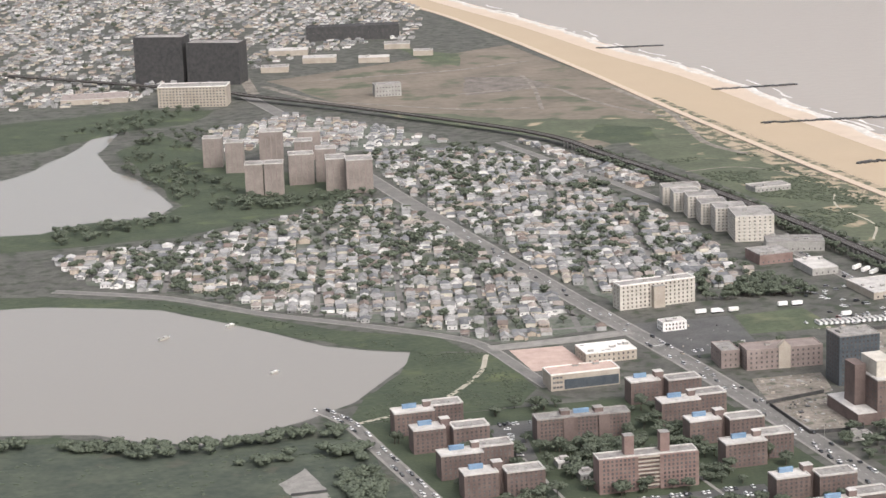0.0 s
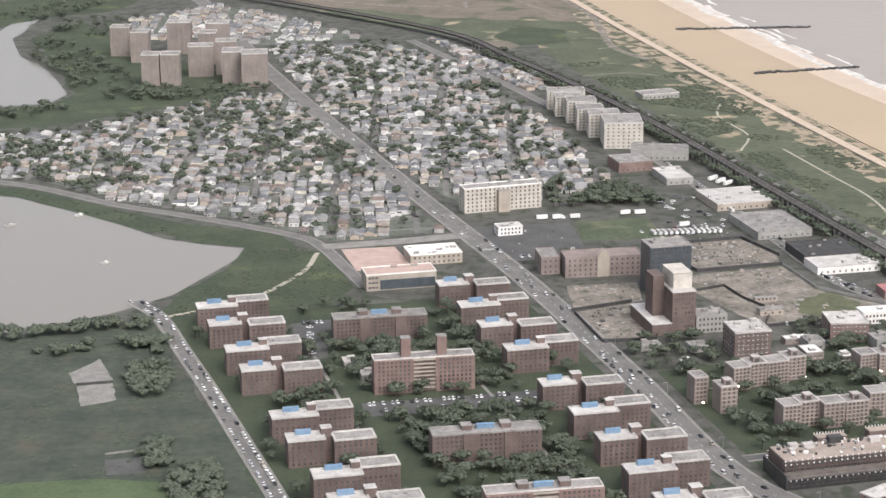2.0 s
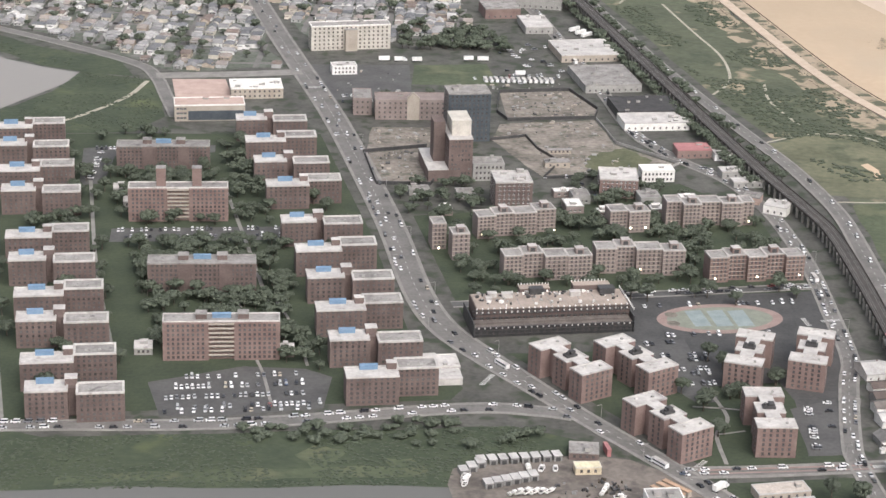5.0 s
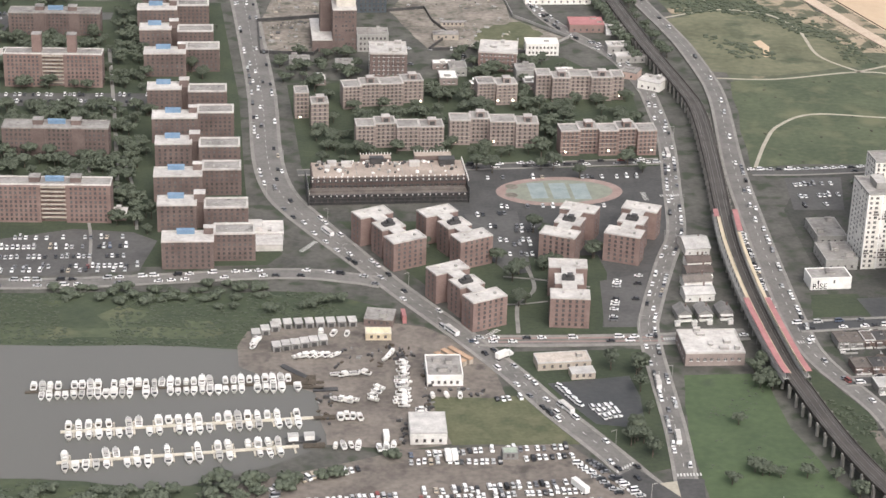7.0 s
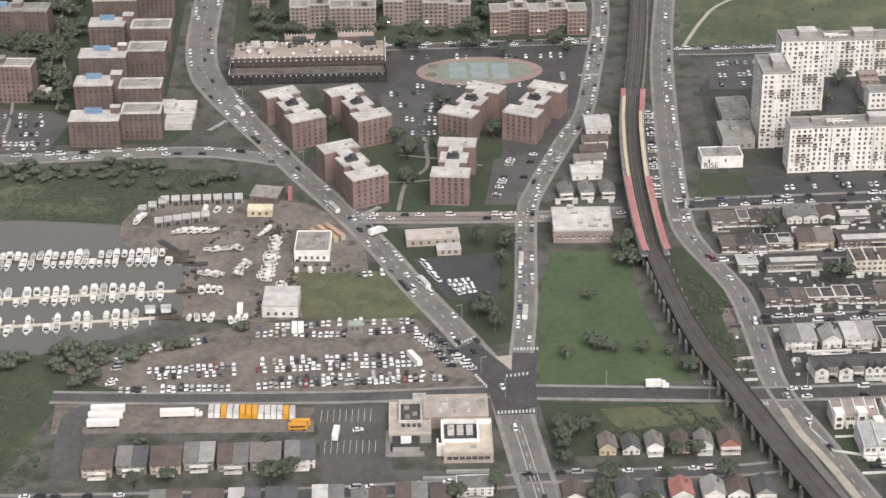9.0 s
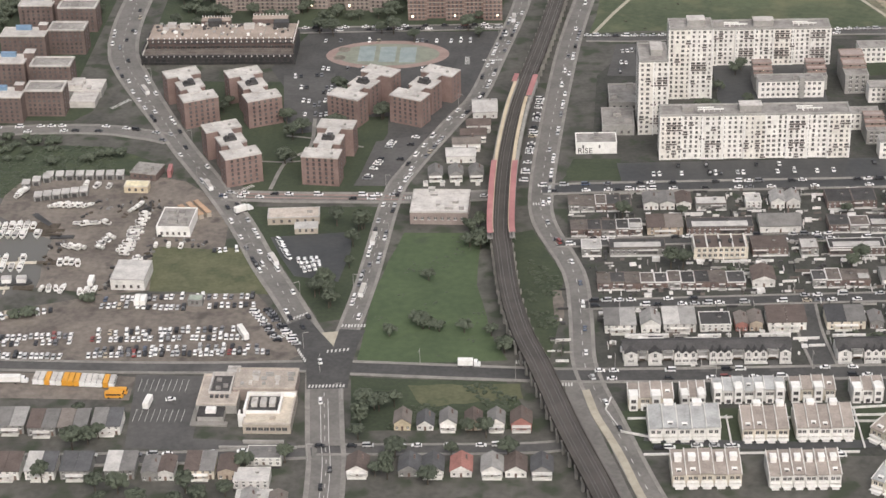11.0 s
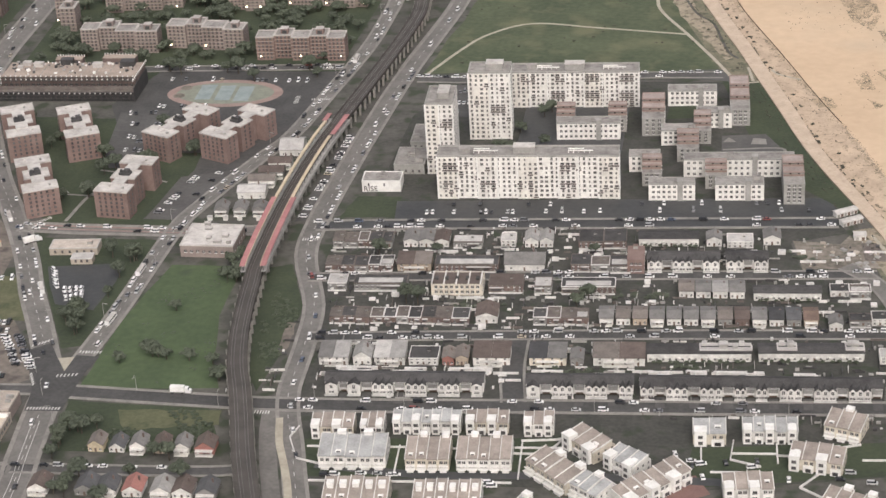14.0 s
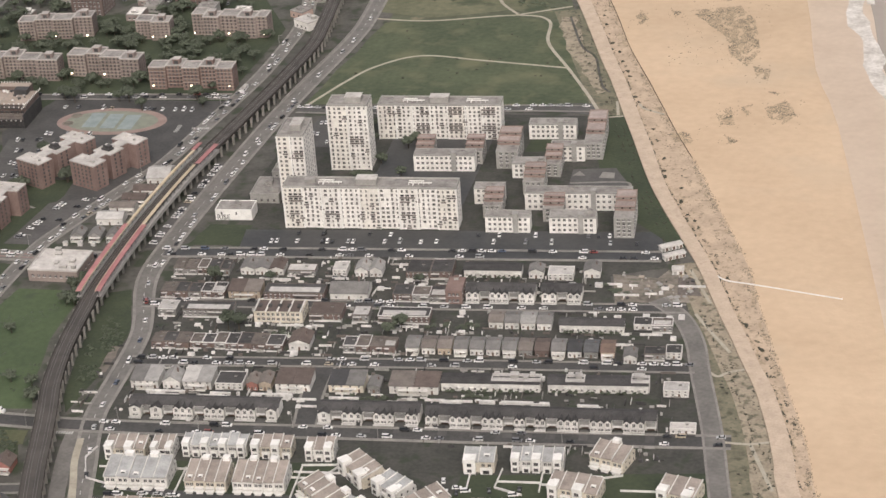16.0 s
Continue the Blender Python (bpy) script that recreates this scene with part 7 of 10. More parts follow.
beach_shed(433.0, 1017.0, 35, 13, 4.2, 2.8, 6, "long white beach shed with a pale roof")
beach_shed(436.8, 1006.6, 35, 12.5, 4.2, 2.8, 6, "long white beach shed with a pale roof")
beach_shed(443.4, 991.4, 9, 6.2, 5.0, 3.0, 2, "small square white kiosk beside a yard")
patch("brown_yard", [(447, 988.5), (455, 989.5), (463.5, 969), (450, 969)], FELT, "brown paved yard beside the boardwalk", "yard", 0.19)

# white condominiums south of the last street
TANR, GRYR = tone("tan_condo_roof", (0.275, 0.235, 0.208)), tone("silver_condo_roof", (0.33, 0.33, 0.325))
def condos(style, rows):
    for x, y, t, w, d, tan, cream, u, sd in rows:
        condo(x, y, t, w, d, 9.6, TANR if tan else GRYR, WALLS[1 if cream else 0], f"{'cream' if cream else 'white'} condominium row with {'tan' if tan else 'silver-grey'} pitched roofs", u, style, sd)


condos(0, ((204, 764, TILT, 20, 11, 1, 1, 4, 0), (227, 767, TILT, 11, 11, 1, 0, 3, 0), (241, 773, TILT, 32, 10, 0, 0, 7, 0), (275, 777, TILT, 20, 10, 1, 1, 4, 0), (302, 779, TILT, 14, 10, 1, 0, 3, 0)))
condos(1, ((214, 740, TILT, 31, 17, 0, 0, 5, 1), (254, 743, TILT, 20, 17, 1, 1, 4, 1), (277, 746, TILT, 25, 17, 1, 0, 5, 1)))
condos(2, ((225, 706, TILT, 29, 17, 1, 1, 5, 0), (265, 709, TILT, 30, 17, 1, 0, 6, 0)))
condos(0, ((322, 772.5, -42, 21, 13, 1, 1, 3, 0), (343, 758, -34, 17, 12, 0, 0, 3, 0), (358, 722, 50, 38, 13, 1, 0, 6, 0)))
condos(1, ((308.5, 749.5, -40, 27, 14, 1, 1, 4, 1), (331, 734, -34, 16, 12, 0, 0, 3, 1), (307, 711, -30, 24, 12, 0, 1, 4, 0)))
condos(0, ((380, 781, TILT, 15, 12, 0, 1, 2, 0), (402, 786, TILT, 25, 11, 0, 0, 5, 0), (424, 767, -6, 24, 13, 1, 1, 4, 0), (474, 772, -12, 18, 14, 1, 1, 3, 0), (398, 738, 10, 22, 12, 1, 0, 4, 0)))
condos(1, ((438, 796, -14, 17, 14, 1, 1, 3, 1), (440, 735, -20, 22, 12, 1, 1, 4, 1)))
patch("condo_lawn", [(200, 762), (318, 778), (318, 760), (306, 742), (210, 732)], GRASS, "small green lawns between white houses", "lawn", 0.07)
patch("condo_lawn_east", [(380, 778), (500, 800), (505, 776), (380, 745)], GRASS, "green lawns with pale garden walls", "lawn", 0.07)
patch("red_court", [(368, 748), (384, 756), (392, 742), (374, 730)], surface("red_paving", (0.15, 0.085, 0.075), (0.21, 0.125, 0.11), 6, 1), "dark red paved court", "court", 0.12)

# garden walls, fences and decks of the terraces
yards = Solid()
for row, dy in ((1, -5), (3, -6), (4, 13), (5, -7), (6, 15), (2, 12)):
    x = 190.0
    while x < 452:
        L = rh.uniform(4, 16)
        if rh.random() < 0.42:
            y = ROW[row](x) + dy + rh.uniform(-1.5, 1.5)
            yards.box(x, y, 0, x + L, y + 0.5, 1.4, spin=TILT)
            if rh.random() < 0.6:
                yards.box(x + L * 0.4, y - 3.5, 0, x + L * 0.4 + 0.45, y + 0.2, 1.4, spin=TILT)
        x += L + rh.uniform(0.5, 7)
for row, dy in ((1, -8), (2, 13), (3, 13), (3, -9), (4, -7), (5, 15), (6, 13), (5, -10)):
    x = 186.0
    while x < 456:
        if rh.random() < 0.36:
            y, w, d = ROW[row](x) + dy + rh.uniform(-2.5, 2.5), rh.uniform(1.6, 4.2), rh.uniform(1.5, 3.2)
            yards.box(x, y, 0, x + w, y + d, rh.uniform(0.5, 2.3), spin=TILT + rh.uniform(-4, 4))
        x += rh.uniform(4, 15)
for x, y, w, d in ((204, 758, 46, 0.7), (254, 762, 34, 0.7), (300, 768, 24, 0.7), (212, 733, 92, 0.7), (248, 738, 0.7, 24), (304, 742, 0.7, 30), (398, 776, 20, 0.7), (418, 770, 0.7, 16), (384, 768, 0.7, 14), (390, 760, 26, 0.7), (430, 786, 16, 0.7), (456, 778, 18, 0.7)):
    yards.box(x, y, 0, x + w, y + d, 0.9, spin=TILT)
def run_wall(pts, h=1.3, thick=0.45):
    for (x0, y0), (x1, y1) in zip(pts, pts[1:]):
        n = Vector((y0 - y1, x1 - x0)).normalized() * thick / 2
        yards.prism([(x0 - n.x, y0 - n.y), (x1 - n.x, y1 - n.y), (x1 + n.x, y1 + n.y), (x0 + n.x, y0 + n.y)], 0, h)


for x0, x1, y in ((199.4, 220, 826.2), (233.5, 244.2, 829), (255.3, 276.5, 831.5), (295.8, 311, 834.2), (352, 362.5, 840), (372, 380, 842.5), (383, 399, 844), (402, 407, 845.8), (421, 431.5, 846.6)):
    run_wall([(x0, y), (x1, y + (x1 - x0) * 0.1)], 1.6, 1.3)
    run_wall([(x0 + 2, y), (x0 + 2.6, y - 5)], 1.4, 0.5)
for pts in ([(302, 773), (318, 776), (324, 780)], [(300, 762), (312, 763), (318, 770), (322, 780)], [(344, 748), (351, 742), (362, 752), (368, 760)], [(196, 772), (194, 762), (202, 745), (214, 742)], [(350, 760), (356, 752)],
            [(398, 786), (398, 770), (412, 766)], [(418, 776), (436, 777)], [(438, 764), (430, 752), (442, 744), (452, 752)], [(455, 790), (446, 786), (436, 784)]):
    run_wall(pts, 1.1, 0.5)
setting("garden_walls", yards, FENCE, "pale garden walls, sheds and fences behind the houses", "fence", "stuff")

# houses south of the junction
for x, y, r0, r1, wl in ((-113.4, 713, 3, 3, 3), (-99.3, 716, 1, 2, 2), (-85, 716.5, 3, 3, 3), (-71.5, 720, 1, 0, 2), (-57, 719.5, 3, 1, 2), (-43.5, 721, 4, 1, 2), (-29, 723, 1, 2, 0), (-63, 685, 3, 3, 0), (-48, 686.5, -1, 2, 0), (-14, 690, -1, 1, 2), (20, 693, 3, 1, 1), (-33, 688, 2, 2, 2), (-80, 684, 1, 3, 0)):
    twin_house(x, y, 5, 12.5, 13, 6.6, (ROOFS[r0] if r0 >= 0 else PALEROOF, ROOFS[r1] if r1 >= 0 else PALEROOF), WALLS[wl], "pale twin house with two-toned pitched roofs")
for x, y, w, rf, wl in ((2, 690, 7, 1, 2), (8.5, 691, 7, 3, 0), (34, 694, 8, 3, 3)):
    gable_house(x, y, 5, w, 12, 6.2, ROOFS[rf], WALLS[wl], "pale detached house with shingle roof", pitch=0.35)
for x, y in ((44, 705), (42, 688), (46, 672)):
    low_house(x, y, 5, 15, 10, 5.5, PALEROOF if y < 700 else ROOFS[1], WALLS[0], "white flat-roofed house near the avenue")
for k, (x, rf, wl, lab) in enumerate(((103, 4, 5, "small yellow house with a tan gable"), (113, 2, 0, "small white cottage with a dark gable"), (123, 1, 0, "white house with a grey gable roof"), (134, 3, 3, "brown-roofed bungalow among trees"), (144, 1, 0, "white house with a grey gable roof"), (154, 3, 6, "low red house with a white porch"))):
    gable_house(x, 738 + (x - 103) * 0.085, 5, 7.2 if k != 5 else 9, 9.5, 5.4 if k != 1 else 3.8, ROOFS[rf], WALLS[wl], lab, pitch=0.7, porch=k in (2, 4, 5))
for k, (x, rf, wl, lab) in enumerate(((88, 3, 0, "brown-roofed house with white porch"), (110, 2, 2, "grey bungalow with a dark roof"), (120, 2, 0, "white-fronted cottage with dark roof"), (132, 6, 0, "white-gabled cottage with a red roof"), (145, 0, 0, "white cottage with pale roof"), (155, 3, 0, "brown-roofed cottage with white gable"), (166, 2, 2, "dark grey gabled cottage"))):
    gable_house(x, 701 + (x - 88) * 0.08, 5, 9, 11, 4.6, ROOFS[rf] if rf < 6 else WALLS[6], WALLS[wl], lab, pitch=0.6, porch=k % 2 == 0)
for k in range(11):
    gable_house(88 + k * 9.2 if k < 9 else 60 - (k - 9) * 12, 664 + k * 0.7, 5, 7.5, 11, 5.4, ROOFS[k % 5], WALLS[k % 4], "small gabled house on a side street", pitch=0.5)

# houses wedged between the bend and the railway
for x, y, w, d, rf, wl, lab in ((101, 1064, 14, 18, -1, 0, "long pale-roofed white house in a wedge"), (99.5, 1046, 13.5, 9, 3, 0, "white house with a brown gable"), (97.5, 1033, 14.5, 9, 3, 2, "grey house with a brown gable"), (94.5, 1021, 15.5, 9, 4, 0, "white house with a taupe gable"), (93, 1005, 16, 11, -1, 0, "white-fronted house with a pale roof")):
    gable_house(x, y, 8, w, d, 6, ROOFS[rf] if rf >= 0 else PALEROOF, WALLS[wl], lab, along_axis="x", pitch=0.35, porch=d < 10)
for x in (86, 97, 108):
    gable_house(x, 983 + (x - 86) * 0.1, 8, 7.5, 10, 5, ROOFS[1], WALLS[2], "small grey gabled house with a white porch", pitch=0.6, porch=True)
for x, y in ((84, 976), (93, 977), (101, 978), (112, 979)):
    block("garden_shed", x, y, 8, 2.6, 2.2, 2.2, WALLS[0], PALEROOF, "small white garden shed", "shed", 0, 0, 0, 0.2, WALLS[0], 0, group="garden sheds")
block("clinic_block", 83, 932, 3, 30, 26, 7, BRICKPALE, WHITEROOF, "square pale-brick block with a white roof", "building", 1, 8, 5, 0.6, WHITEROOF, 6, WINPALE, up=2.2)
block("library_hall", 9, 925, 8, 27, 11, 4.2, TANBRICK, CIVICROOF, "low hall with a faded pink roof", "hall", 1, 6, 0, 0.3, PALEROOF, 1)
block("library_hall", 25, 916, 8, 12, 7, 3.4, TANBRICK, PALEROOF, "low hall porch with pale roof", "hall", 1, 3, 0, 0.3, PALEROOF, 0)

# the civic building at the junction
cv = thing("civic_building", 12, 733, 4, "pale beige civic building with stepped roofs and dark wells", "civic building")
part("wall", Solid().box(2, 11, -0.3, 20, 36, 4.6), GREYWALL, cv)
roofed(cv, 2, 11, 20, 36, 4.6, CIVICROOF, CIVICROOF, 0.8, 0.6)
part("roof_well", Solid().box(7, 20.5, 4.7, 15.5, 35, 4.86), DARKROOF, cv, "dark sunken roof court")
part("roof_wall", Solid().box(6.2, 20, 4.6, 7, 35.8, 6.6).box(7, 35, 4.6, 16, 35.8, 6.6).box(15.5, 20, 4.6, 16.3, 35, 6.0).box(7, 20, 4.6, 15.5, 20.6, 5.8), WHITEROOF, cv)
for k in range(4):
    part("skylight", Solid().box(7.4 + k * 2.3, 16.5, 4.6, 8.9 + k * 2.3, 18.2, 5.5), GLASSDARK, cv)
for ux, uy in ((8.5, 30), (12, 25), (9, 23)):
    part("air_handler", Solid().box(ux, uy, 4.8, ux + 2.2, uy + 1.8, 6.0), GREYROOF, cv)
part("stair_hut", Solid().box(12.5, 36, -0.3, 18, 41, 6.2).box(12.3, 35.8, 6.2, 18.2, 41.2, 6.6), WHITEROOF, cv)
part("wall", Solid().box(3.5, 3.5, -0.3, 15, 11, 3.4), GREYWALL, cv)
roofed(cv, 3.5, 3.5, 15, 11, 3.4, DARKROOF, DARKROOF, 0.5, 0.5)
part("air_handler", Solid().box(7, 5.5, 3.5, 11.5, 9, 5.2), WHITEPAINT, cv)
part("terrace", Solid().box(0.5, 0.5, -0.3, 17, 3.5, 0.8).box(0.5, 3.5, -0.3, 2.5, 20, 0.8), PAVING, cv)
part("wall", Solid().box(17, 22, -0.3, 45, 39, 6.2), BRICKPALE, cv)
roofed(cv, 17, 22, 45, 39, 6.2, CIVICROOF, CIVICROOF, 0.8, 0.6)
for k in range(11):
    ux, uy = 20 + (k * 5.3) % 22, 25 + (k * 3.7) % 11
    part("air_handler", Solid().box(ux, uy, 6.3, ux + 1.4 + k % 3, uy + 1.6 + k % 2, 7.2 + 0.3 * (k % 3)), WHITEROOF if k % 2 else GREYWALL, cv)
part("front_hall", Solid().box(25, -5, -0.3, 46, 22, 4.9), TANBRICK, cv)
roofed(cv, 25, -5, 46, 22, 4.9, CIVICROOF, tone("cream_hall_roof", (0.50, 0.44, 0.36)), 0.5, 0.6)
part("roof_well", Solid().box(24.6, 4.5, 5.0, 39.5, 17.5, 5.2), DARKROOF, cv, "dark well with roof machinery")
part("screen_wall", Solid().box(24.2, 17.5, 4.9, 46, 18.6, 6.9).box(24.2, 3.4, 4.9, 25.2, 17.5, 6.9).box(39.5, 3.4, 4.9, 40.5, 17.5, 6.9).box(25.2, 3.4, 4.9, 39.5, 4.4, 6.2).box(22.2, 0.5, 0, 23, 4.5, 6.4).box(24.8, 0.5, 0, 25.6, 3.4, 6.4).box(23, 0.5, 0, 24.8, 1.2, 6.4), WHITEPAINT, cv, "white wall round the roof machinery")
for k in range(3):
    part("air_handler", Solid().box(27 + k * 4, 8.5, 5.2, 29.8 + k * 4, 14, 7.1), WHITEROOF, cv)
part("roof_hatch", Solid().box(36.5, -1.5, 5.0, 39, 0.5, 5.9), TANBRICK, cv)
facade(cv, WINWIDE, (25, -5), (46, -5), 0.6, 1, 3.6, 7, up=1.2)
facade(cv, WINWIDE, (46, -5), (46, 22), 0.6, 1, 3.6, 7, up=1.2)
part("garden_wall", Solid().box(26, -13, 0, 44, -12, 1.6).box(16, -17, 0, 50, -16.2, 1.2), GREYWALL, cv)

# boatyard sheds and shops
block("boat_shed", -55, 851, 2, 17, 20, 6, WALLS[0], PALEROOF, "white boat shed with a pale flat roof", "shed", 1, 4, 0, 0.3, PALEROOF, 0)
block("marine_shop", -46, 908, 2, 17.5, 22, 5.5, WHITEPAINT, GREYROOF, "white marine shop with roof machinery", "shop", 1, 5, 0, 0.6, WHITEPAINT, 6, seed=3)
block("marine_shop", -77, 973, -8, 15, 13, 4, WALLS[4], GREYROOF, "low shop beside the boatyard gate", "shop", 1, 4, 0, 0.4, GREYROOF, 2)
block("yellow_hut", -76, 956, 2, 13, 7, 4, WALLS[5], tone("cream_roof", (0.58, 0.52, 0.36)), "small cream-roofed hut in the boatyard", "hut", 1, 3, 0, 0.2, WALLS[1], 0)
block("red_kiosk", -55, 976, 96, 9, 2, 4, REDCANOPY, REDCANOPY, "narrow red roadside kiosk building", "kiosk", 0, 0, 0, 0.2, REDCANOPY, 0)
ORANGE = tone("orange_tan_roof", (0.40, 0.27, 0.18))
for x, y in ((-42, 938), (-38.5, 941.5), (-35, 944)):
    block("yard_shed", x, y, -52, 17, 2.6, 3, TANBRICK, ORANGE, "long narrow shed with a faded orange roof", "shed", 0, 0, 0, 0.2, ORANGE, 0, group="yard sheds")
block("green_hut", -13, 838, 3, 7, 5.5, 3.4, WALLS[2], tone("green_grey_roof", (0.30, 0.34, 0.28)), "small hut with a green-grey roof among cars", "hut", 1, 2, 0, 0.2, WALLS[2], 0)
cab = Solid().box(0, 0, 0, 4.2, 6.2, 2.9, 0).box(-0.1, -0.1, 2.9, 4.3, 6.3, 3.1, 1).box(0.9, -0.08, 0, 3.3, 0.05, 2.2, 2).data("container", WALLS[2], PALEROOF, DARKMETAL)
for k in range(17):
    x, y = (-123 + 5.5 * k, 967 + 0.6 * k) if k < 8 else (-122 + (k - 8) * 4.6, 942 + (k - 8) * 1.6) if k < 14 else (-133 + (k - 14) * 4.6, 956 + (k - 14) * 4.2)
    ob = new("storage_hut", cab)
    ob.matrix_basis = place(x, y, 0.1, 10)
    tagged(ob, "small grey storage hut with a pale roof", "hut", "storage huts")

# ---- the far suburb ----
WEST = [(-610, 1960), (-540, 1905), (-465, 1822), (-395, 1765), (-325, 1700), (-300, 1668), (-212, 1680), (-235, 1850), (-262, 2050), (-290, 2200), (-330, 2235), (-420, 2160), (-520, 2090), (-640, 2070)]
EAST = [(-186, 1752), (-110, 1770), (-60, 1760), (-45, 1830), (-45, 1980), (-60, 2110), (-90, 2330), (-150, 2480), (-285, 2480), (-268, 2230), (-235, 2010), (-212, 1880)]
RAILSIDE = [(-40, 2190), (-2, 2165), (-14, 2250), (-44, 2340), (-92, 2500), (-112, 2510), (-76, 2320)]
NORTH = [(-300, 2500), (-170, 2520), (-260, 2700), (-330, 2780), (-440, 2700), (-450, 2560), (-330, 2560)]
BEYOND = [(-900, 2960), (-560, 2960), (-420, 3050), (-360, 3140), (-250, 3320), (-60, 3420), (30, 3800), (-60, 4400), (-900, 4300)]
rs = random.Random(33)
homes, shape = [], {}
def home_mesh(k):
    """A small house, now and then with a rear wing, a porch and a shed in its yard."""
    r = random.Random(k)
    w, d, h = r.uniform(6.2, 8.8), r.uniform(8, 11.5), r.uniform(2.7, 4.2)
    s = Solid().box(-w / 2, -d / 2, -0.2, w / 2, d / 2, h, 1)
    kind = r.random()
    if kind < 0.15:
        s.box(-w / 2 - 0.2, -d / 2 - 0.2, h, w / 2 + 0.2, d / 2 + 0.2, h + 0.4, 0)
    elif kind < 0.45:
        s.hip(-w / 2, -d / 2, w / 2, d / 2, h, r.uniform(1.6, 2.3), 0.4, 0)
    else:
        s.gable(-w / 2, -d / 2, w / 2, d / 2, h, r.uniform(1.5, 2.4), "y" if r.random() < 0.55 else "x", 0.4, 0, 1)
    if r.random() < 0.6:
        a = r.uniform(-w / 2, 0)
        s.box(a, d / 2, -0.2, a + w * 0.5, d / 2 + r.uniform(2, 4), h * 0.65, 1, 0)
    if r.random() < 0.5:
        a = r.choice((-w / 2 - 3.4, w / 2 + 0.8))
        s.box(a, d * 0.2, -0.1, a + 2.8, d * 0.2 + 4.5, 2.3, 1, 0)
    for zz in (1.0,) if h < 4.2 else (0.9, 3.0):
        for uu in (-0.25, 0.25):
            s.box(w * uu - 0.5, -d / 2 - 0.08, zz, w * uu + 0.5, -d / 2 + 0.1, zz + 1.2, 2)
            s.box(w / 2 - 0.1, d * uu - 0.5, zz, w / 2 + 0.08, d * uu + 0.5, zz + 1.2, 2)
    if r.random() < 0.6:
        s.box(-w / 2 + 0.3, -d / 2 - 2, 2.3, w / 2 - 0.3, -d / 2, 2.6, 0)
    return s


SHAPES = [home_mesh(k) for k in range(12)]
def warped(u, v, cx, cy, turn, seed):
    """A point of a district's street grid: turned, and bent a little as old streets are."""
    c, s = math.cos(radians(turn)), math.sin(radians(turn))
    return (cx + u * c - v * s + 8 * noise.noise((u * 0.009, v * 0.009, seed)), cy + u * s + v * c + 12 * noise.noise((u * 0.009, v * 0.009, seed + 7.0)))


def scatter(poly, dx, dy, turn, skip, seed, lanes=None, loose=0.6):
    r, out = random.Random(seed), []
    cx, cy = sum(p[0] for p in poly) / len(poly), sum(p[1] for p in poly) / len(poly)
    for i in range(-70, 71):
        for j in range(-70, 71):
            u, v = i * dx + (i // 6) * 8 + r.uniform(-1, 1), j * dy + (j // 2) * 7 + r.uniform(-1.5, 1.5)
            x, y = warped(u, v, cx, cy, turn, seed)
            if inside(x, y, poly) and r.random() > skip + loose * max(0.0, noise.noise((x * 0.012, y * 0.012, seed + 3.0))):
                out.append((x, y, turn + r.choice((0, 0, 180, 180, 90)) + r.uniform(-3, 3)))
    if lanes is not None:
        long, cross = 6 * dx + 8, 2 * dy + 7
        for k in range(-12, 13):
            for run in ([warped(k * long - (dx + 8) / 2, v, cx, cy, turn, seed) for v in range(-480, 481, 12)], [warped(u, k * cross - (dy + 7) / 2, cx, cy, turn, seed) for u in range(-420, 421, 12)]):
                run = [p for p in run if inside(*p, poly)]
                if len(run) > 2:
                    ribbon(run, 5.0, 0.1 + 0.01 * (k % 2), lanes)
    return out


lanes = Solid()
near = sorted(scatter(WEST, 10.2, 13.6, -9, 0.10, 1, lanes, 0.9) + scatter(EAST, 9.6, 12.8, -8, 0.06, 2, lanes, 0.3) + scatter(RAILSIDE, 9.2, 12.4, 14, 0.08, 6) + scatter(NORTH, 11, 15, -12, 0.1, 3), key=lambda q: q[1])
far = scatter(BEYOND, 15, 20, -20, 0.2, 4)
MESHES = {}
# pale houses, lightened beyond ROOFS and WALLS to put distance haze into the colours
HOMEROOFS = [tone("hazy_pale_shingle", (0.39, 0.375, 0.36)), tone("light_grey_shingle", (0.235, 0.227, 0.222)), tone("grey_blue_shingle", (0.14, 0.14, 0.144)), tone("hazy_brown_shingle", (0.16, 0.125, 0.108)), tone("hazy_tan_shingle", (0.255, 0.22, 0.196))]
HOMEWALLS = [tone("hazy_white_siding", (0.64, 0.62, 0.595)), tone("ivory_siding", (0.54, 0.495, 0.42)), tone("ash_siding", (0.34, 0.333, 0.323)), tone("sandy_siding", (0.42, 0.355, 0.29))]
for i, (x, y, t) in enumerate(near[:200]):
    k, rf, wl = rs.randrange(12), rs.choice((0, 1, 1, 1, 1, 2, 2, 2, 3, 4, 4)), rs.choice((0, 0, 1, 2, 2, 3))
    if (k, rf, wl) not in MESHES:
        MESHES[k, rf, wl] = SHAPES[k].data("house", HOMEROOFS[rf], HOMEWALLS[wl], GLASSDARK)
    ob = new("house", MESHES[k, rf, wl])
    ob.matrix_basis = place(x, y, 0, t)
    tagged(ob, f"small {('white', 'cream', 'grey', 'tan')[wl]} suburban house with {('pale grey', 'grey', 'slate', 'brown', 'taupe')[rf]} roof", "house", "suburban houses")


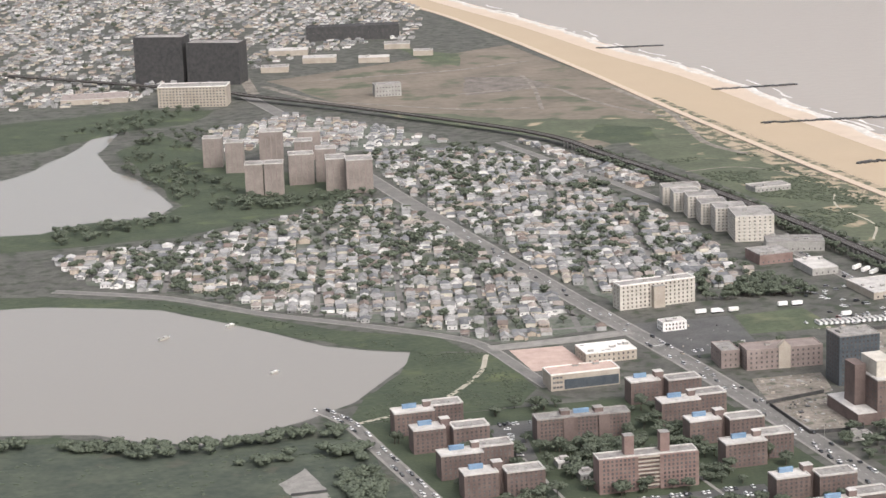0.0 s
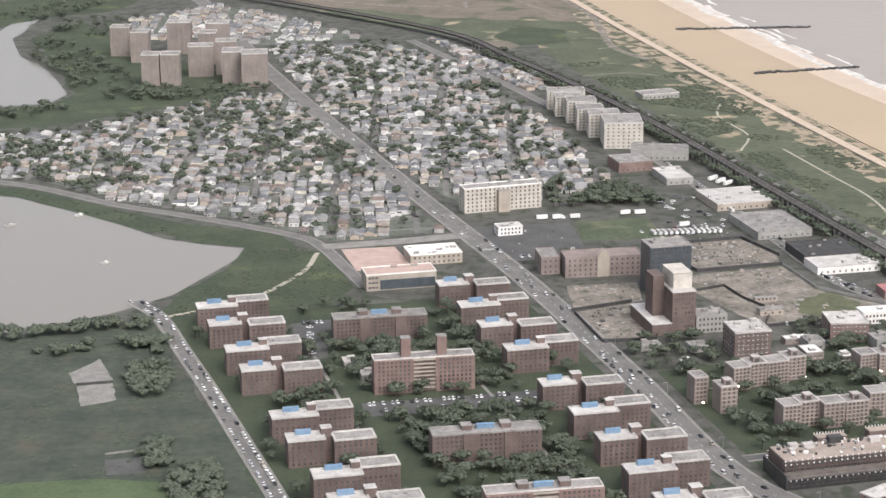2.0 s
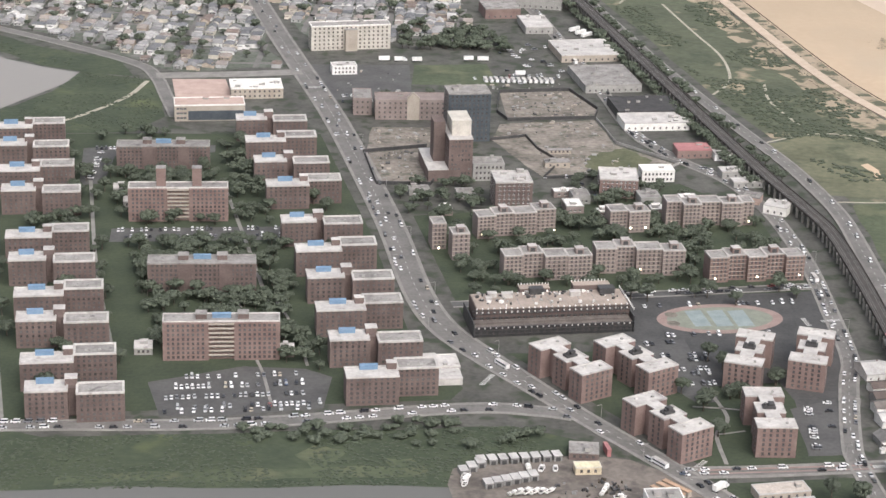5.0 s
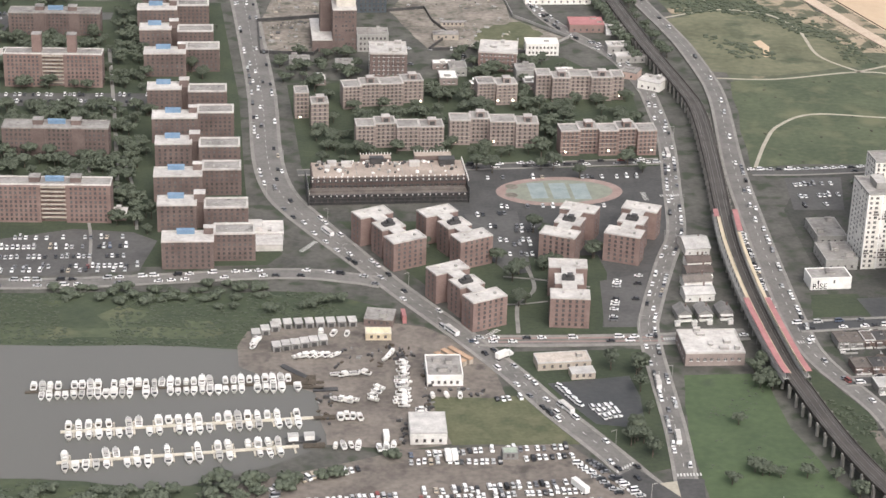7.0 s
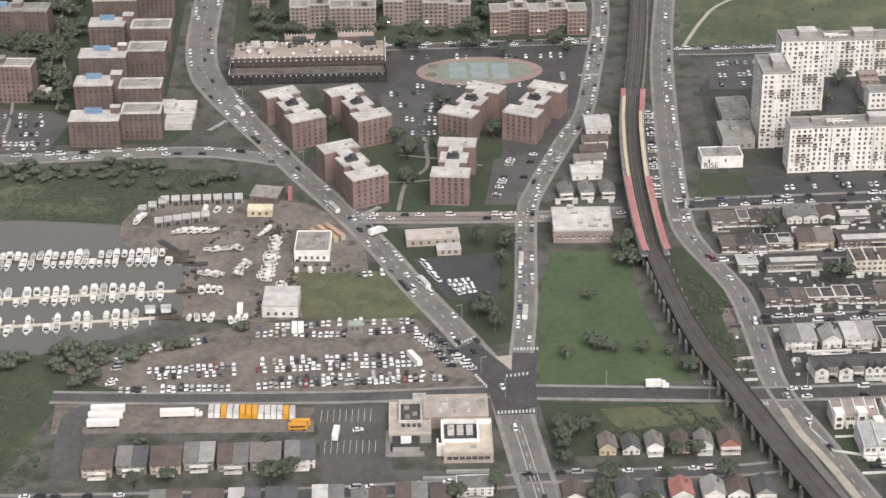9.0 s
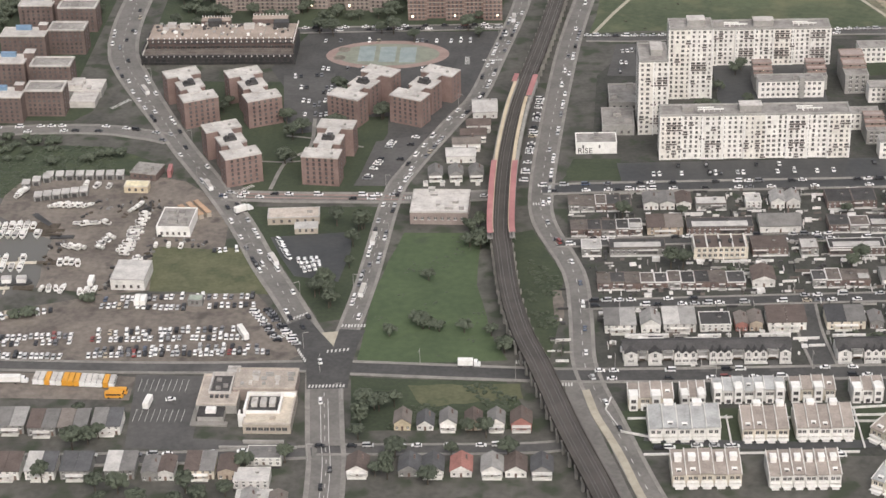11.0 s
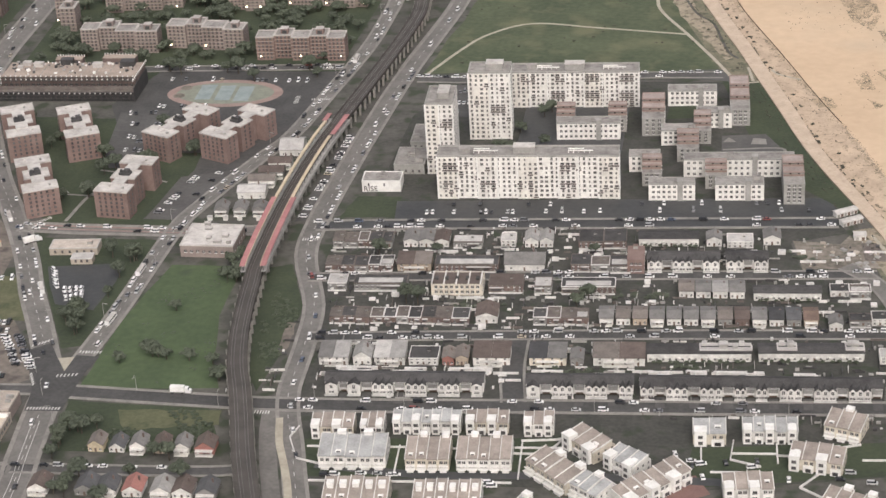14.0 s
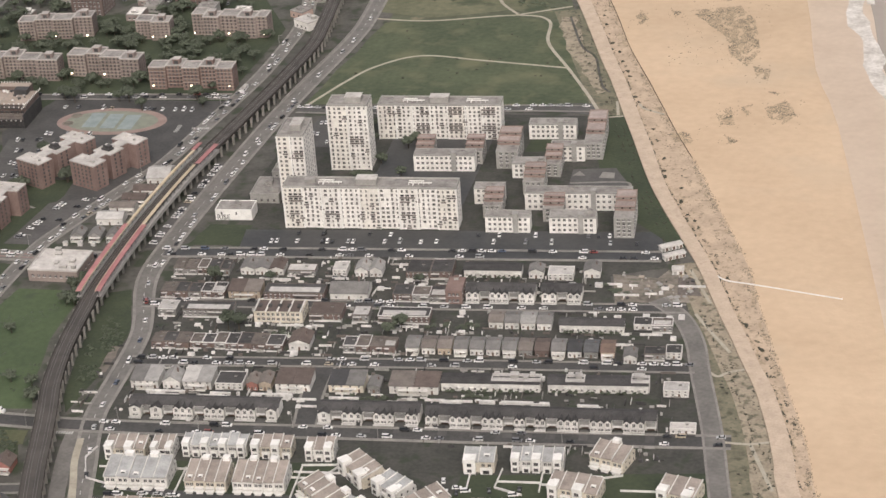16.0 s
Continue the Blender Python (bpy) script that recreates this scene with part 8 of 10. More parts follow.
def merged(items, shapes, seed):
    """One mesh of many houses; each takes a roof and a wall of the palette."""
    r, s = random.Random(seed), Solid()
    for x, y, t in items:
        src, rf, wl = shapes[r.randrange(len(shapes))], r.choice((0, 1, 1, 1, 1, 2, 2, 2, 3, 4, 4)), r.choice((0, 0, 1, 2, 2, 3))
        c, q, a = math.cos(radians(t)), math.sin(radians(t)), len(s.v)
        s.v += [(x + u * c - v * q, y + u * q + v * c, z) for u, v, z in src.v]
        s.f += [tuple(a + i for i in f) for f in src.f]
        s.m += [rf if m == 0 else 5 + wl if m == 1 else 9 for m in src.m]
    return s


setting("suburb_houses", merged(near[200:], SHAPES, 7), (*HOMEROOFS, *HOMEWALLS, GLASSDARK), "crowd of small pale suburban houses", "house", "stuff")
setting("distant_houses", merged(far, SHAPES, 8), (*HOMEROOFS, *HOMEWALLS, GLASSDARK), "crowd of distant pale houses", "house", "stuff")
for name, poly in (("west_yards", WEST), ("east_yards", EAST), ("north_yards", NORTH)):
    patch(name, poly, YARDS, "green and grey yards between small houses", "yards", 0.05, 20, 4)
setting("suburb_lane", lanes, ROADWAY, "narrow pale lanes between suburban houses", "road")

# ---- trees and brush ----
def leaves(name, dark, light):
    m = bpy.data.materials.new(name)
    m.use_nodes = True
    t = m.node_tree
    n, k = t.nodes, t.links
    bs = n["Principled BSDF"]
    bs.inputs["Roughness"].default_value = 0.8
    geo, info, mix, add = n.new("ShaderNodeNewGeometry"), n.new("ShaderNodeObjectInfo"), n.new("ShaderNodeMix"), n.new("ShaderNodeMath")
    add.operation = "MULTIPLY_ADD"
    k.new(info.outputs["Random"], add.inputs[0])
    add.inputs[1].default_value = 0.55
    half = n.new("ShaderNodeMath")
    half.operation = "MULTIPLY"
    half.inputs[1].default_value = 0.38
    k.new(geo.outputs["Random Per Island"], half.inputs[0])
    k.new(half.outputs[0], add.inputs[2])
    mix.data_type = "RGBA"
    mix.inputs["A"].default_value, mix.inputs["B"].default_value = (*dark, 1), (*light, 1)
    k.new(add.outputs[0], mix.inputs["Factor"])
    k.new(mix.outputs["Result"], bs.inputs["Base Color"])
    return m


LEAF = leaves("tree_leaves", (0.058, 0.069, 0.049), (0.083, 0.097, 0.065))
REED = leaves("brush_leaves", (0.052, 0.065, 0.041), (0.073, 0.088, 0.052))
SHRUB = leaves("dune_shrub_leaves", (0.042, 0.040, 0.028), (0.085, 0.078, 0.054))
SCRUB = leaves("scrub_leaves", (0.056, 0.068, 0.044), (0.082, 0.096, 0.060))


ICO = [Vector(p).normalized() for p in ((0, 1, 1.618), (0, -1, 1.618), (0, 1, -1.618), (0, -1, -1.618), (1, 1.618, 0), (-1, 1.618, 0), (1, -1.618, 0), (-1, -1.618, 0), (1.618, 0, 1), (-1.618, 0, 1), (1.618, 0, -1), (-1.618, 0, -1))]
HULL = []
for a, b, c in itertools.combinations(range(12), 3):
    if max((ICO[a] - ICO[b]).length, (ICO[b] - ICO[c]).length, (ICO[a] - ICO[c]).length) < 1.2:
        HULL.append((a, b, c) if (ICO[b] - ICO[a]).cross(ICO[c] - ICO[a]).dot(ICO[a]) > 0 else (a, c, b))
FINE_ICO, FINE_HULL, middle = list(ICO), [], {}
for f in HULL:
    m = []
    for a, b in ((f[0], f[1]), (f[1], f[2]), (f[2], f[0])):
        k = (min(a, b), max(a, b))
        if k not in middle:
            middle[k] = len(FINE_ICO)
            FINE_ICO.append((ICO[a] + ICO[b]).normalized())
        m.append(middle[k])
    FINE_HULL += [(f[0], m[0], m[2]), (f[1], m[1], m[0]), (f[2], m[2], m[1]), tuple(m)]


def foliage(seed, lobes, fine, n, leaf, tilt=0.35):
    """Boughs given as (x, y, z, radius, height): the knobbly inside of each, and n small bent leaf clumps over it. Points and triangles."""
    r, V, T = random.Random(seed), [], []
    ball, hull3 = (FINE_ICO, FINE_HULL) if fine else (ICO, HULL)
    for x, y, z, q, qz in lobes:
        a, o = len(V), Vector((x, y, z))
        V += [o + Vector((p.x * q, p.y * q, p.z * qz)) * (0.86 + 0.26 * noise.noise(p * 1.9 + o) + r.uniform(-0.05, 0.05)) for p in ball]
        T += [(a + i, a + j, a + k) for i, j, k in hull3]
        for _ in range(n):
            d = Vector((r.gauss(0, 1), r.gauss(0, 1), r.gauss(0.25, 1))).normalized()
            p = o + Vector((d.x * q, d.y * q, d.z * qz)) * r.uniform(0.84, 1.02)
            nrm = (d + Vector((r.gauss(0, tilt), r.gauss(0, tilt), r.gauss(0.25, tilt)))).normalized()
            u = nrm.cross(Vector((r.gauss(0, 1), r.gauss(0, 1), r.gauss(0, 1)))).normalized() * leaf * r.uniform(0.6, 1.3)
            w = nrm.cross(u).normalized() * leaf * r.uniform(0.5, 1.2)
            a = len(V)
            V += [p - u - w, p + u * 0.9 - w * 0.7 + nrm * leaf * 0.25, p + u * 1.1 + w, p - u * 0.6 + w * 1.1 + nrm * leaf * 0.25]
            T += [(a, a + 1, a + 2), (a, a + 2, a + 3)]
    return np.array([tuple(p) for p in V]), np.array(T)


class Flock:
    """Many small growths joined into one mesh."""
    def __init__(self):
        self.v, self.t, self.n = [], [], 0

    def add(self, form, x, y, z=0.0, turn=0.0, wide=1.0, tall=1.0):
        V, T = form
        c, s = math.cos(turn) * wide, math.sin(turn) * wide
        self.v.append(np.column_stack((V[:, 0] * c - V[:, 1] * s + x, V[:, 0] * s + V[:, 1] * c + y, V[:, 2] * tall + z)))
        self.t.append(T + self.n)
        self.n += len(V)

    def data(self, name, mat):
        V, T = np.concatenate(self.v) * S, np.concatenate(self.t)
        me = bpy.data.meshes.new(name)
        me.vertices.add(len(V))
        me.vertices.foreach_set("co", V.ravel())
        me.loops.add(len(T) * 3)
        me.loops.foreach_set("vertex_index", T.ravel().astype(np.int32))
        me.polygons.add(len(T))
        me.polygons.foreach_set("loop_start", np.arange(0, len(T) * 3, 3, dtype=np.int32))
        me.polygons.foreach_set("use_smooth", np.ones(len(T), dtype=bool))
        me.materials.append(mat)
        me.update(calc_edges=True)
        return me


def crown_lobes(seed, rad, h, count):
    """Where the boughs of a broad crown sit: a core, and many small ones under a dome."""
    r = random.Random(seed)
    out = [(0, 0, h * 0.6, rad * 0.62, h * 0.26)]
    for k in range(count - 1):
        a, q = 2.399 * k + r.uniform(-0.3, 0.3), rad * (0.18 + 0.64 * math.sqrt((k + 0.5) / count)) * r.uniform(0.85, 1.12)
        lr = rad * r.uniform(0.22, 0.40) * (1.25 if count < 8 else 1.0)
        out.append((math.cos(a) * q, math.sin(a) * q, h * (0.50 + 0.30 * (1 - (q / rad) ** 2) + r.uniform(-0.06, 0.06)), lr, lr * r.uniform(0.6, 0.85)))
    return out


def tree_meshes(k):
    r = random.Random(100 + k)
    h, rad = r.uniform(7.5, 10.5), r.uniform(3.4, 4.8)
    tr = Solid().tube(0, 0, -0.3, h * 0.45, 0.34, 0.2, 7)
    for _ in range(4):
        a, b = r.uniform(0, math.tau), r.uniform(0.25, 0.4)
        p = Vector((0, 0, h * b))
        q = p + Vector((math.cos(a) * rad * 0.5, math.sin(a) * rad * 0.5, h * 0.25))
        side = Vector((-math.sin(a), math.cos(a), 0))
        for e in (side, Vector((math.cos(a) * 0.5, math.sin(a) * 0.5, -0.8))):
            tr.face([p - e * 0.14, p + e * 0.14, q + e * 0.05, q - e * 0.05])
    crown = Flock()
    crown.add(foliage(k, crown_lobes(k, rad, h, 17), False, 22, 0.38), 0, 0)
    return tr.data("trunk", BARK), crown.data("crown", LEAF)


TREES = [tree_meshes(k) for k in range(6)]
bpy.context.view_layer.update()
BLOCKED = []
for ob in list(bpy.data.objects):
    if ob.type == "MESH" and ob.name.split(".")[0] in ("wall", "wing", "tier", "front_hall", "front_terrace", "house", "stair_tower", "link", "gable_front", "storage_hut", "low_wing", "side_tower"):
        xs = [(ob.matrix_world @ Vector(c)) / S for c in ob.bound_box]
        BLOCKED.append((min(p.x for p in xs), min(p.y for p in xs), max(p.x for p in xs), max(p.y for p in xs)))
WAYS = [(AV, 12), (BE, 8), (RR, 8), (WR, 8), (CR, 7), (RS, 7), (ST_A, 7), (ST_B, 5.5), (ST_C, 5.5), (ST_D, 7), (ST_E, 6), (ST_F, 6), (ST_G, 5), (ST_H, 8), (ST_I, 7), (ST_J, 6), (LINE, 9), (ST_N, 6)]


def on_way(x, y, extra=0.0):
    p = Vector((x, y))
    for line, half in WAYS:
        for a, b in zip(line, line[1:]):
            if min(a[1], b[1]) - 20 > y or max(a[1], b[1]) + 20 < y:
                continue
            a, b = Vector(a), Vector(b)
            t = max(0, min(1, (p - a).dot(b - a) / max((b - a).length_squared, 1e-6)))
            if (a + (b - a) * t - p).length < half + extra:
                return True
    return False


def clear_of(x, y, r):
    return not any(a - r < x < c + r and b - r < y < d + r for a, b, c, d in BLOCKED)


LOTS = [[(-505, 1394), (-485, 1420), (-475, 1339), (-498, 1331)], [(-24, 776), (62, 778), (64, 712), (-14, 710)], [(10, 922), (56, 926), (58, 868), (18, 870)], [(-291, 1070), (-240, 1090), (-206, 1086), (-192, 1075), (-198, 1036), (-246, 1028), (-283, 1028)], [(-325, 1308), (-212, 1312), (-212, 1284), (-325, 1280)], [(-20, 1118), (11, 1124), (14, 1040), (-8, 1056)], [(50, 1030), (78, 1042), (66, 975), (47, 974)]]
rt = random.Random(55)
spots = []
def grove(poly, count, gap=2.0, way=1.5):
    xs, ys = [p[0] for p in poly], [p[1] for p in poly]
    got = tries = 0
    while got < count and tries < count * 30:
        tries += 1
        x, y = rt.uniform(min(xs), max(xs)), rt.uniform(min(ys), max(ys))
        if inside(x, y, poly) and clear_of(x, y, gap) and not on_way(x, y, way) and not any(inside(x, y, q) for q in LOTS):
            spots.append((x, y))
            got += 1


grove([(-330, 1420), (-262, 1420), (-212, 1110), (-282, 1110)], 46)
grove([(-430, 1490), (-340, 1480), (-300, 1040), (-368, 1030)], 30)
grove([(-260, 1480), (-190, 1480), (-140, 1060), (-206, 1060)], 26)
grove([(-125, 1330), (-108, 1150), (100, 1165), (96, 1330)], 46)
grove([(-84, 1100), (84, 1100), (62, 972), (-10, 968)], 18)
grove([(18, 930), (60, 935), (62, 838), (52, 832)], 14, 1, 0.5)
grove([(118, 930), (146, 800), (160, 800), (140, 930)], 10, 1, 0.5)
grove([(84, 758), (160, 758), (172, 700), (84, 692)], 16, 1.2, 0.5)
grove([(-100, 735), (60, 745), (60, 670), (-100, 665)], 24, 1.0, 0.5)
grove([(185, 958), (340, 970), (320, 900), (195, 870)], 7, 1.0, 0.5)
grove([(-120, 1788), (-40, 1790), (-30, 1740), (-100, 1735)], 20, 1, 0)
grove([(116, 926), (127, 926), (129, 908), (116, 904)], 6, 0.5, 0)
near_extra = [(100.5, 873), (101, 829), (107, 826), (112, 824), (104, 826), (89, 818), (124, 824), (137, 822), (-402, 1096), (-398, 1060), (-412, 1110), (-420, 1080), (-430, 1120)]
spots += near_extra
near_trees = list(spots)
spots = []
grove([(-336, 1418), (-255, 1420), (-205, 1100), (-285, 1100)], 230, 1.2)
grove([(-400, 1490), (-345, 1485), (-300, 1040), (-345, 1036)], 70, 1.2)
grove([(-262, 1480), (-235, 1480), (-195, 1060), (-215, 1060)], 60, 1.2)
grove([(-120, 1330), (-105, 1190), (100, 1210), (96, 1330)], 130, 1.0)
grove([(-150, 1395), (-85, 1400), (-80, 1340), (-135, 1335)], 26, 1, 0)
grove([(-20, 1412), (60, 1404), (60, 1345), (30, 1340), (-30, 1345)], 26, 1, 0)
grove([(-132, 1735), (-20, 1770), (-20, 1720), (-70, 1738)], 36, 0.5, 0)
grove([(-350, 1500), (-300, 1508), (-296, 1490), (-350, 1480)], 12)
grove([(-120, 1800), (-30, 1800), (-20, 1730), (-104, 1735)], 40, 1, 0)
for x, y, a in along(LINE, 8):
    if 1390 < y < 2400:
        spots.append((x - 11 + rt.uniform(-1.5, 1.5), y))
        if rt.random() < 0.8:
            spots.append((x + 12 + rt.uniform(-1.5, 3), y + rt.uniform(-3, 3)))
grove(WEST, 420, 0.3, 0)
grove(EAST, 360, 0.3, 0)
grove([(-470, 2280), (-300, 2270), (-320, 2200), (-480, 2230)], 70, 1, 0)
grove([(-520, 2300), (-440, 2290), (-480, 2480), (-540, 2600), (-560, 2480), (-535, 2400)], 90, 1, 0)
grove([(-640, 2180), (-530, 2215), (-500, 2200), (-640, 2110)], 50, 1, 0)
grove([(-470, 2560), (-540, 2640), (-520, 2720), (-430, 2700)], 40, 1, 0)
grove([(-560, 2700), (-420, 2860), (-500, 2880), (-640, 2700)], 50, 1, 0)
grove([(-145, 1600), (-100, 1610), (-92, 1560), (-140, 1555)], 6, 1, 0)
grove([(-900, 2960), (-560, 2960), (-420, 3050), (-250, 3320), (-60, 3420), (-60, 4300), (-900, 4300)], 240, 0, 0)
grove([(190, 1190), (250, 1196), (262, 1045), (240, 1040)], 16, 1.0, 0.5)
hedges = []
for cx, cy in ((344, 916), (352, 918), (252, 896), (314, 838), (318, 836), (415, 968), (300, 930), (338, 918), (322, 914), (405, 909), (420, 911), (370, 846)):
    more = [(cx + rt.gauss(0, 4.5), cy + rt.gauss(0, 2)) for _ in range(7)]
    hedges += [p for p in more if clear_of(*p, 1.5)]
for x, y in near_trees[:240]:
    th = thing("tree", x, y, rt.uniform(0, 360), "leafy dark green street tree", "tree", "trees")
    sc, (tr, cr) = rt.uniform(0.75, 1.3), rt.choice(TREES)
    th.scale = (sc, sc, sc * rt.uniform(0.9, 1.1))
    hang("trunk", tr, th)
    hang("crown", cr, th)
GROVE = [foliage(40 + k, crown_lobes(40 + k, 4.6, 8.5, 10), False, 10, 0.52) for k in range(6)]
FAR = [foliage(60 + k, crown_lobes(60 + k, 4.6, 8, 7), False, 6, 0.7, 0.15) for k in range(6)]
CANOPY = [foliage(100 + k, [(x, y, z, q * 1.2, qz * 1.3) for x, y, z, q, qz in crown_lobes(100 + k, 4.6, 8, 9)], False, 5, 0.6, 0.15) for k in range(6)]
BUSH = [foliage(80 + k, [(0, 0, 0.35, 1.0, 0.6), (0.6, 0.4, 0.3, 0.7, 0.45)], False, 5, 0.24) for k in range(5)]
wood, trunks = Flock(), Solid()
for x, y in hedges:
    wood.add(rt.choice(GROVE), x, y, -0.4, rt.uniform(0, 6.28), rt.uniform(0.32, 0.5), rt.uniform(0.16, 0.26))
for x0, y0, long in ((350, 851.4, 50), (403.5, 858.4, 50), (396, 919, 34), (330, 972, 32)):
    for k in range(int(long / 8)):
        for u in (k * 8 + 3.4, k * 8 + 6.2):
            wood.add(rt.choice(GROVE), x0 + u, y0 + u * 0.118 - 1.5, -0.5, rt.uniform(0, 6.28), rt.uniform(0.26, 0.36), rt.uniform(0.26, 0.36))
for x, y in near_trees[240:] + spots:
    sc = rt.uniform(0.7, 1.3)
    trunks.tube(x, y, -0.2, 4.2 * sc, 0.3, 0.18, 5)
    wood.add(rt.choice(FAR if y > 1600 else GROVE), x, y, 0, rt.uniform(0, 6.28), sc, sc * rt.uniform(0.8, 1.1))


def forest(poly, gap, lo, hi, holes=(), thin=-0.5):
    """A closed wood: crowns on a loose grid, each against the next."""
    xs, ys = [p[0] for p in poly], [p[1] for p in poly]
    for x0 in np.arange(min(xs), max(xs), gap):
        for y0 in np.arange(min(ys), max(ys), gap):
            x, y = x0 + rt.uniform(-0.45, 0.45) * gap, y0 + rt.uniform(-0.45, 0.45) * gap
            if inside(x, y, poly) and noise.noise((x * 0.03, y * 0.03, 6.0)) > thin and not any(inside(x, y, q) for q in holes) and not on_way(x, y, 1.0) and clear_of(x, y, 1.5):
                sc = rt.uniform(lo, hi)
                wood.add(rt.choice(CANOPY if gap > 7 else FAR), x, y, -1.2 + 2.2 * noise.noise((x * 0.02, y * 0.02, 1.0)), rt.uniform(0, 6.28), sc, min(sc, 1.2) * rt.uniform(0.8, 1.05))


GLADES = [LOTS[0]]
forest([(-760, 1540), (-640, 1516), (-570, 1484), (-545, 1478), (-470, 1497), (-447, 1490), (-444, 1474), (-478, 1476), (-546, 1460), (-582, 1462), (-640, 1498), (-760, 1520)], 7.4, 0.8, 1.35, GLADES, -0.25)
for ring in ([(-473, 1382), (-462, 1407), (-441, 1393), (-440, 1359), (-451, 1334), (-468, 1348)],
             [(-462, 1254), (-450, 1268), (-442, 1245), (-446, 1215), (-458, 1223)],
             [(-530, 1440), (-486, 1446), (-487, 1430), (-526, 1428)],
             [(-444, 1452), (-436, 1425), (-446, 1413), (-470, 1445)],
             [(-449, 1180), (-444, 1218), (-429, 1223), (-414, 1212), (-413, 1181), (-422, 1157), (-438, 1146)],
             [(-414, 1154), (-404, 1162), (-396, 1147), (-397, 1132), (-410, 1128)],
             [(-406, 1113), (-398, 1122), (-384, 1104), (-385, 1088), (-403, 1085)],
             [(-426, 1075), (-418, 1084), (-409, 1074), (-409, 1054), (-424, 1055)],
             [(-433, 1125), (-426, 1128), (-425, 1112), (-429, 1108)]):
    forest(ring, 7.2, 0.8, 1.4, GLADES)
forest([(-185, 811), (-158, 806), (-149, 815), (-134, 823), (-108, 817), (-98, 824), (-60, 843), (-59, 838), (-95, 814), (-121, 801), (-117, 770), (-142, 766), (-155, 792), (-182, 797)], 8.1, 0.8, 1.25)
forest([(-420, 825), (-200, 812), (-182, 798), (-160, 780), (-240, 770), (-420, 780)], 8.4, 0.6, 0.95, (), 0.0)
forest([(-250, 1011), (-135, 1022), (-100, 1014), (-84, 1000), (-125, 985), (-250, 1000)], 8.2, 0.6, 0.95, (), -0.15)
setting("woodland_crowns", wood.data("woodland_crowns", LEAF), None, "uneven dark green crowns of many trees", "trees", "stuff")
setting("woodland_trunks", trunks, BARK, "thin dark trunks of many trees", "trees", "stuff")


def thicket(flock, poly, count, size, tall, seed, clump=0.0, scale=0.03, way=0.5, holes=()):
    """Low bushes, drawn together in patches where clump is high."""
    r, xs, ys = random.Random(seed), [p[0] for p in poly], [p[1] for p in poly]
    for _ in range(count):
        x, y = r.uniform(min(xs), max(xs)), r.uniform(min(ys), max(ys))
        if noise.noise((x * scale, y * scale, 3.0)) > clump and inside(x, y, poly) and not any(inside(x, y, q) for q in holes) and not on_way(x, y, way):
            q = size * r.uniform(0.5, 1.3)
            flock.add(r.choice(BUSH), x, y, 0, r.uniform(0, 6.28), q, q * tall * r.uniform(0.7, 1.2))


brush = Flock()
thicket(brush, [(-420, 1000), (-100, 1012), (-66, 985), (-136, 968), (-138, 948), (-420, 948)], 3800, 1.1, 0.6, 1, -0.25)
thicket(brush, [(-420, 830), (-200, 814), (-160, 806), (-136, 775), (-134, 700), (-420, 690)], 3600, 1.2, 0.6, 2, -0.1)
thicket(brush, [(-440, 1498), (-390, 1600), (-370, 1660), (-320, 1650), (-304, 1560), (-322, 1512)], 2600, 1.0, 0.8, 3, -0.15)
thicket(brush, [(-640, 1915), (-552, 1862), (-465, 1755), (-402, 1688), (-350, 1672), (-410, 1735), (-480, 1805), (-560, 1885)], 2600, 1.3, 0.8, 4, -0.1)
thicket(brush, [(79, 918), (122, 922), (124, 870), (145, 805), (78, 796)], 900, 0.7, 0.5, 5, 0.25, 0.05)
thicket(brush, [(135, 915), (166, 880), (168, 845), (166, 805), (156, 815), (146, 860)], 700, 1.2, 0.9, 6, -0.05, 0.06, 0.2)
thicket(brush, [(80, 776), (148, 780), (166, 745), (84, 738)], 800, 1.2, 0.9, 7, 0.0, 0.05)
thicket(brush, PARK, 3800, 1.8, 0.22, 12, 0.02, 0.035, 1.0, GLADES)
setting("brush", brush.data("brush", REED), None, "dense uneven green brush and reeds", "brush", "stuff")
scrub = Flock()
thicket(scrub, [(30, 2330), (62, 2090), (96, 1870), (134, 1600), (166, 1440), (182, 1400), (290, 1392), (250, 1500), (214, 1640), (188, 1877), (160, 2100), (130, 2330)], 17000, 2.0, 0.6, 8, 0.02, 0.016)
setting("dune_scrub", scrub.data("dune_scrub", SCRUB), None, "rounded dark green scrub grown together over the dunes", "scrub", "stuff")
shrubs = Flock()
thicket(shrubs, [(170, 1350), (262, 1372), (330, 1262), (352, 1205), (160, 1196)], 120, 0.9, 0.7, 9)


def drift(x, y, a, length, wide, n, q):
    """A low, drawn-out clump of shrubs lying along a heading."""
    c2, s2 = math.cos(radians(a)), math.sin(radians(a))
    for _ in range(n):
        u, w, k = rt.gauss(0, length * 0.4), rt.gauss(0, wide * 0.4), q * rt.uniform(0.6, 1.3)
        shrubs.add(rt.choice(BUSH), x + c2 * u - s2 * w, y + s2 * u + c2 * w, 0.1, rt.uniform(0, 6.28), k, k * 0.8)


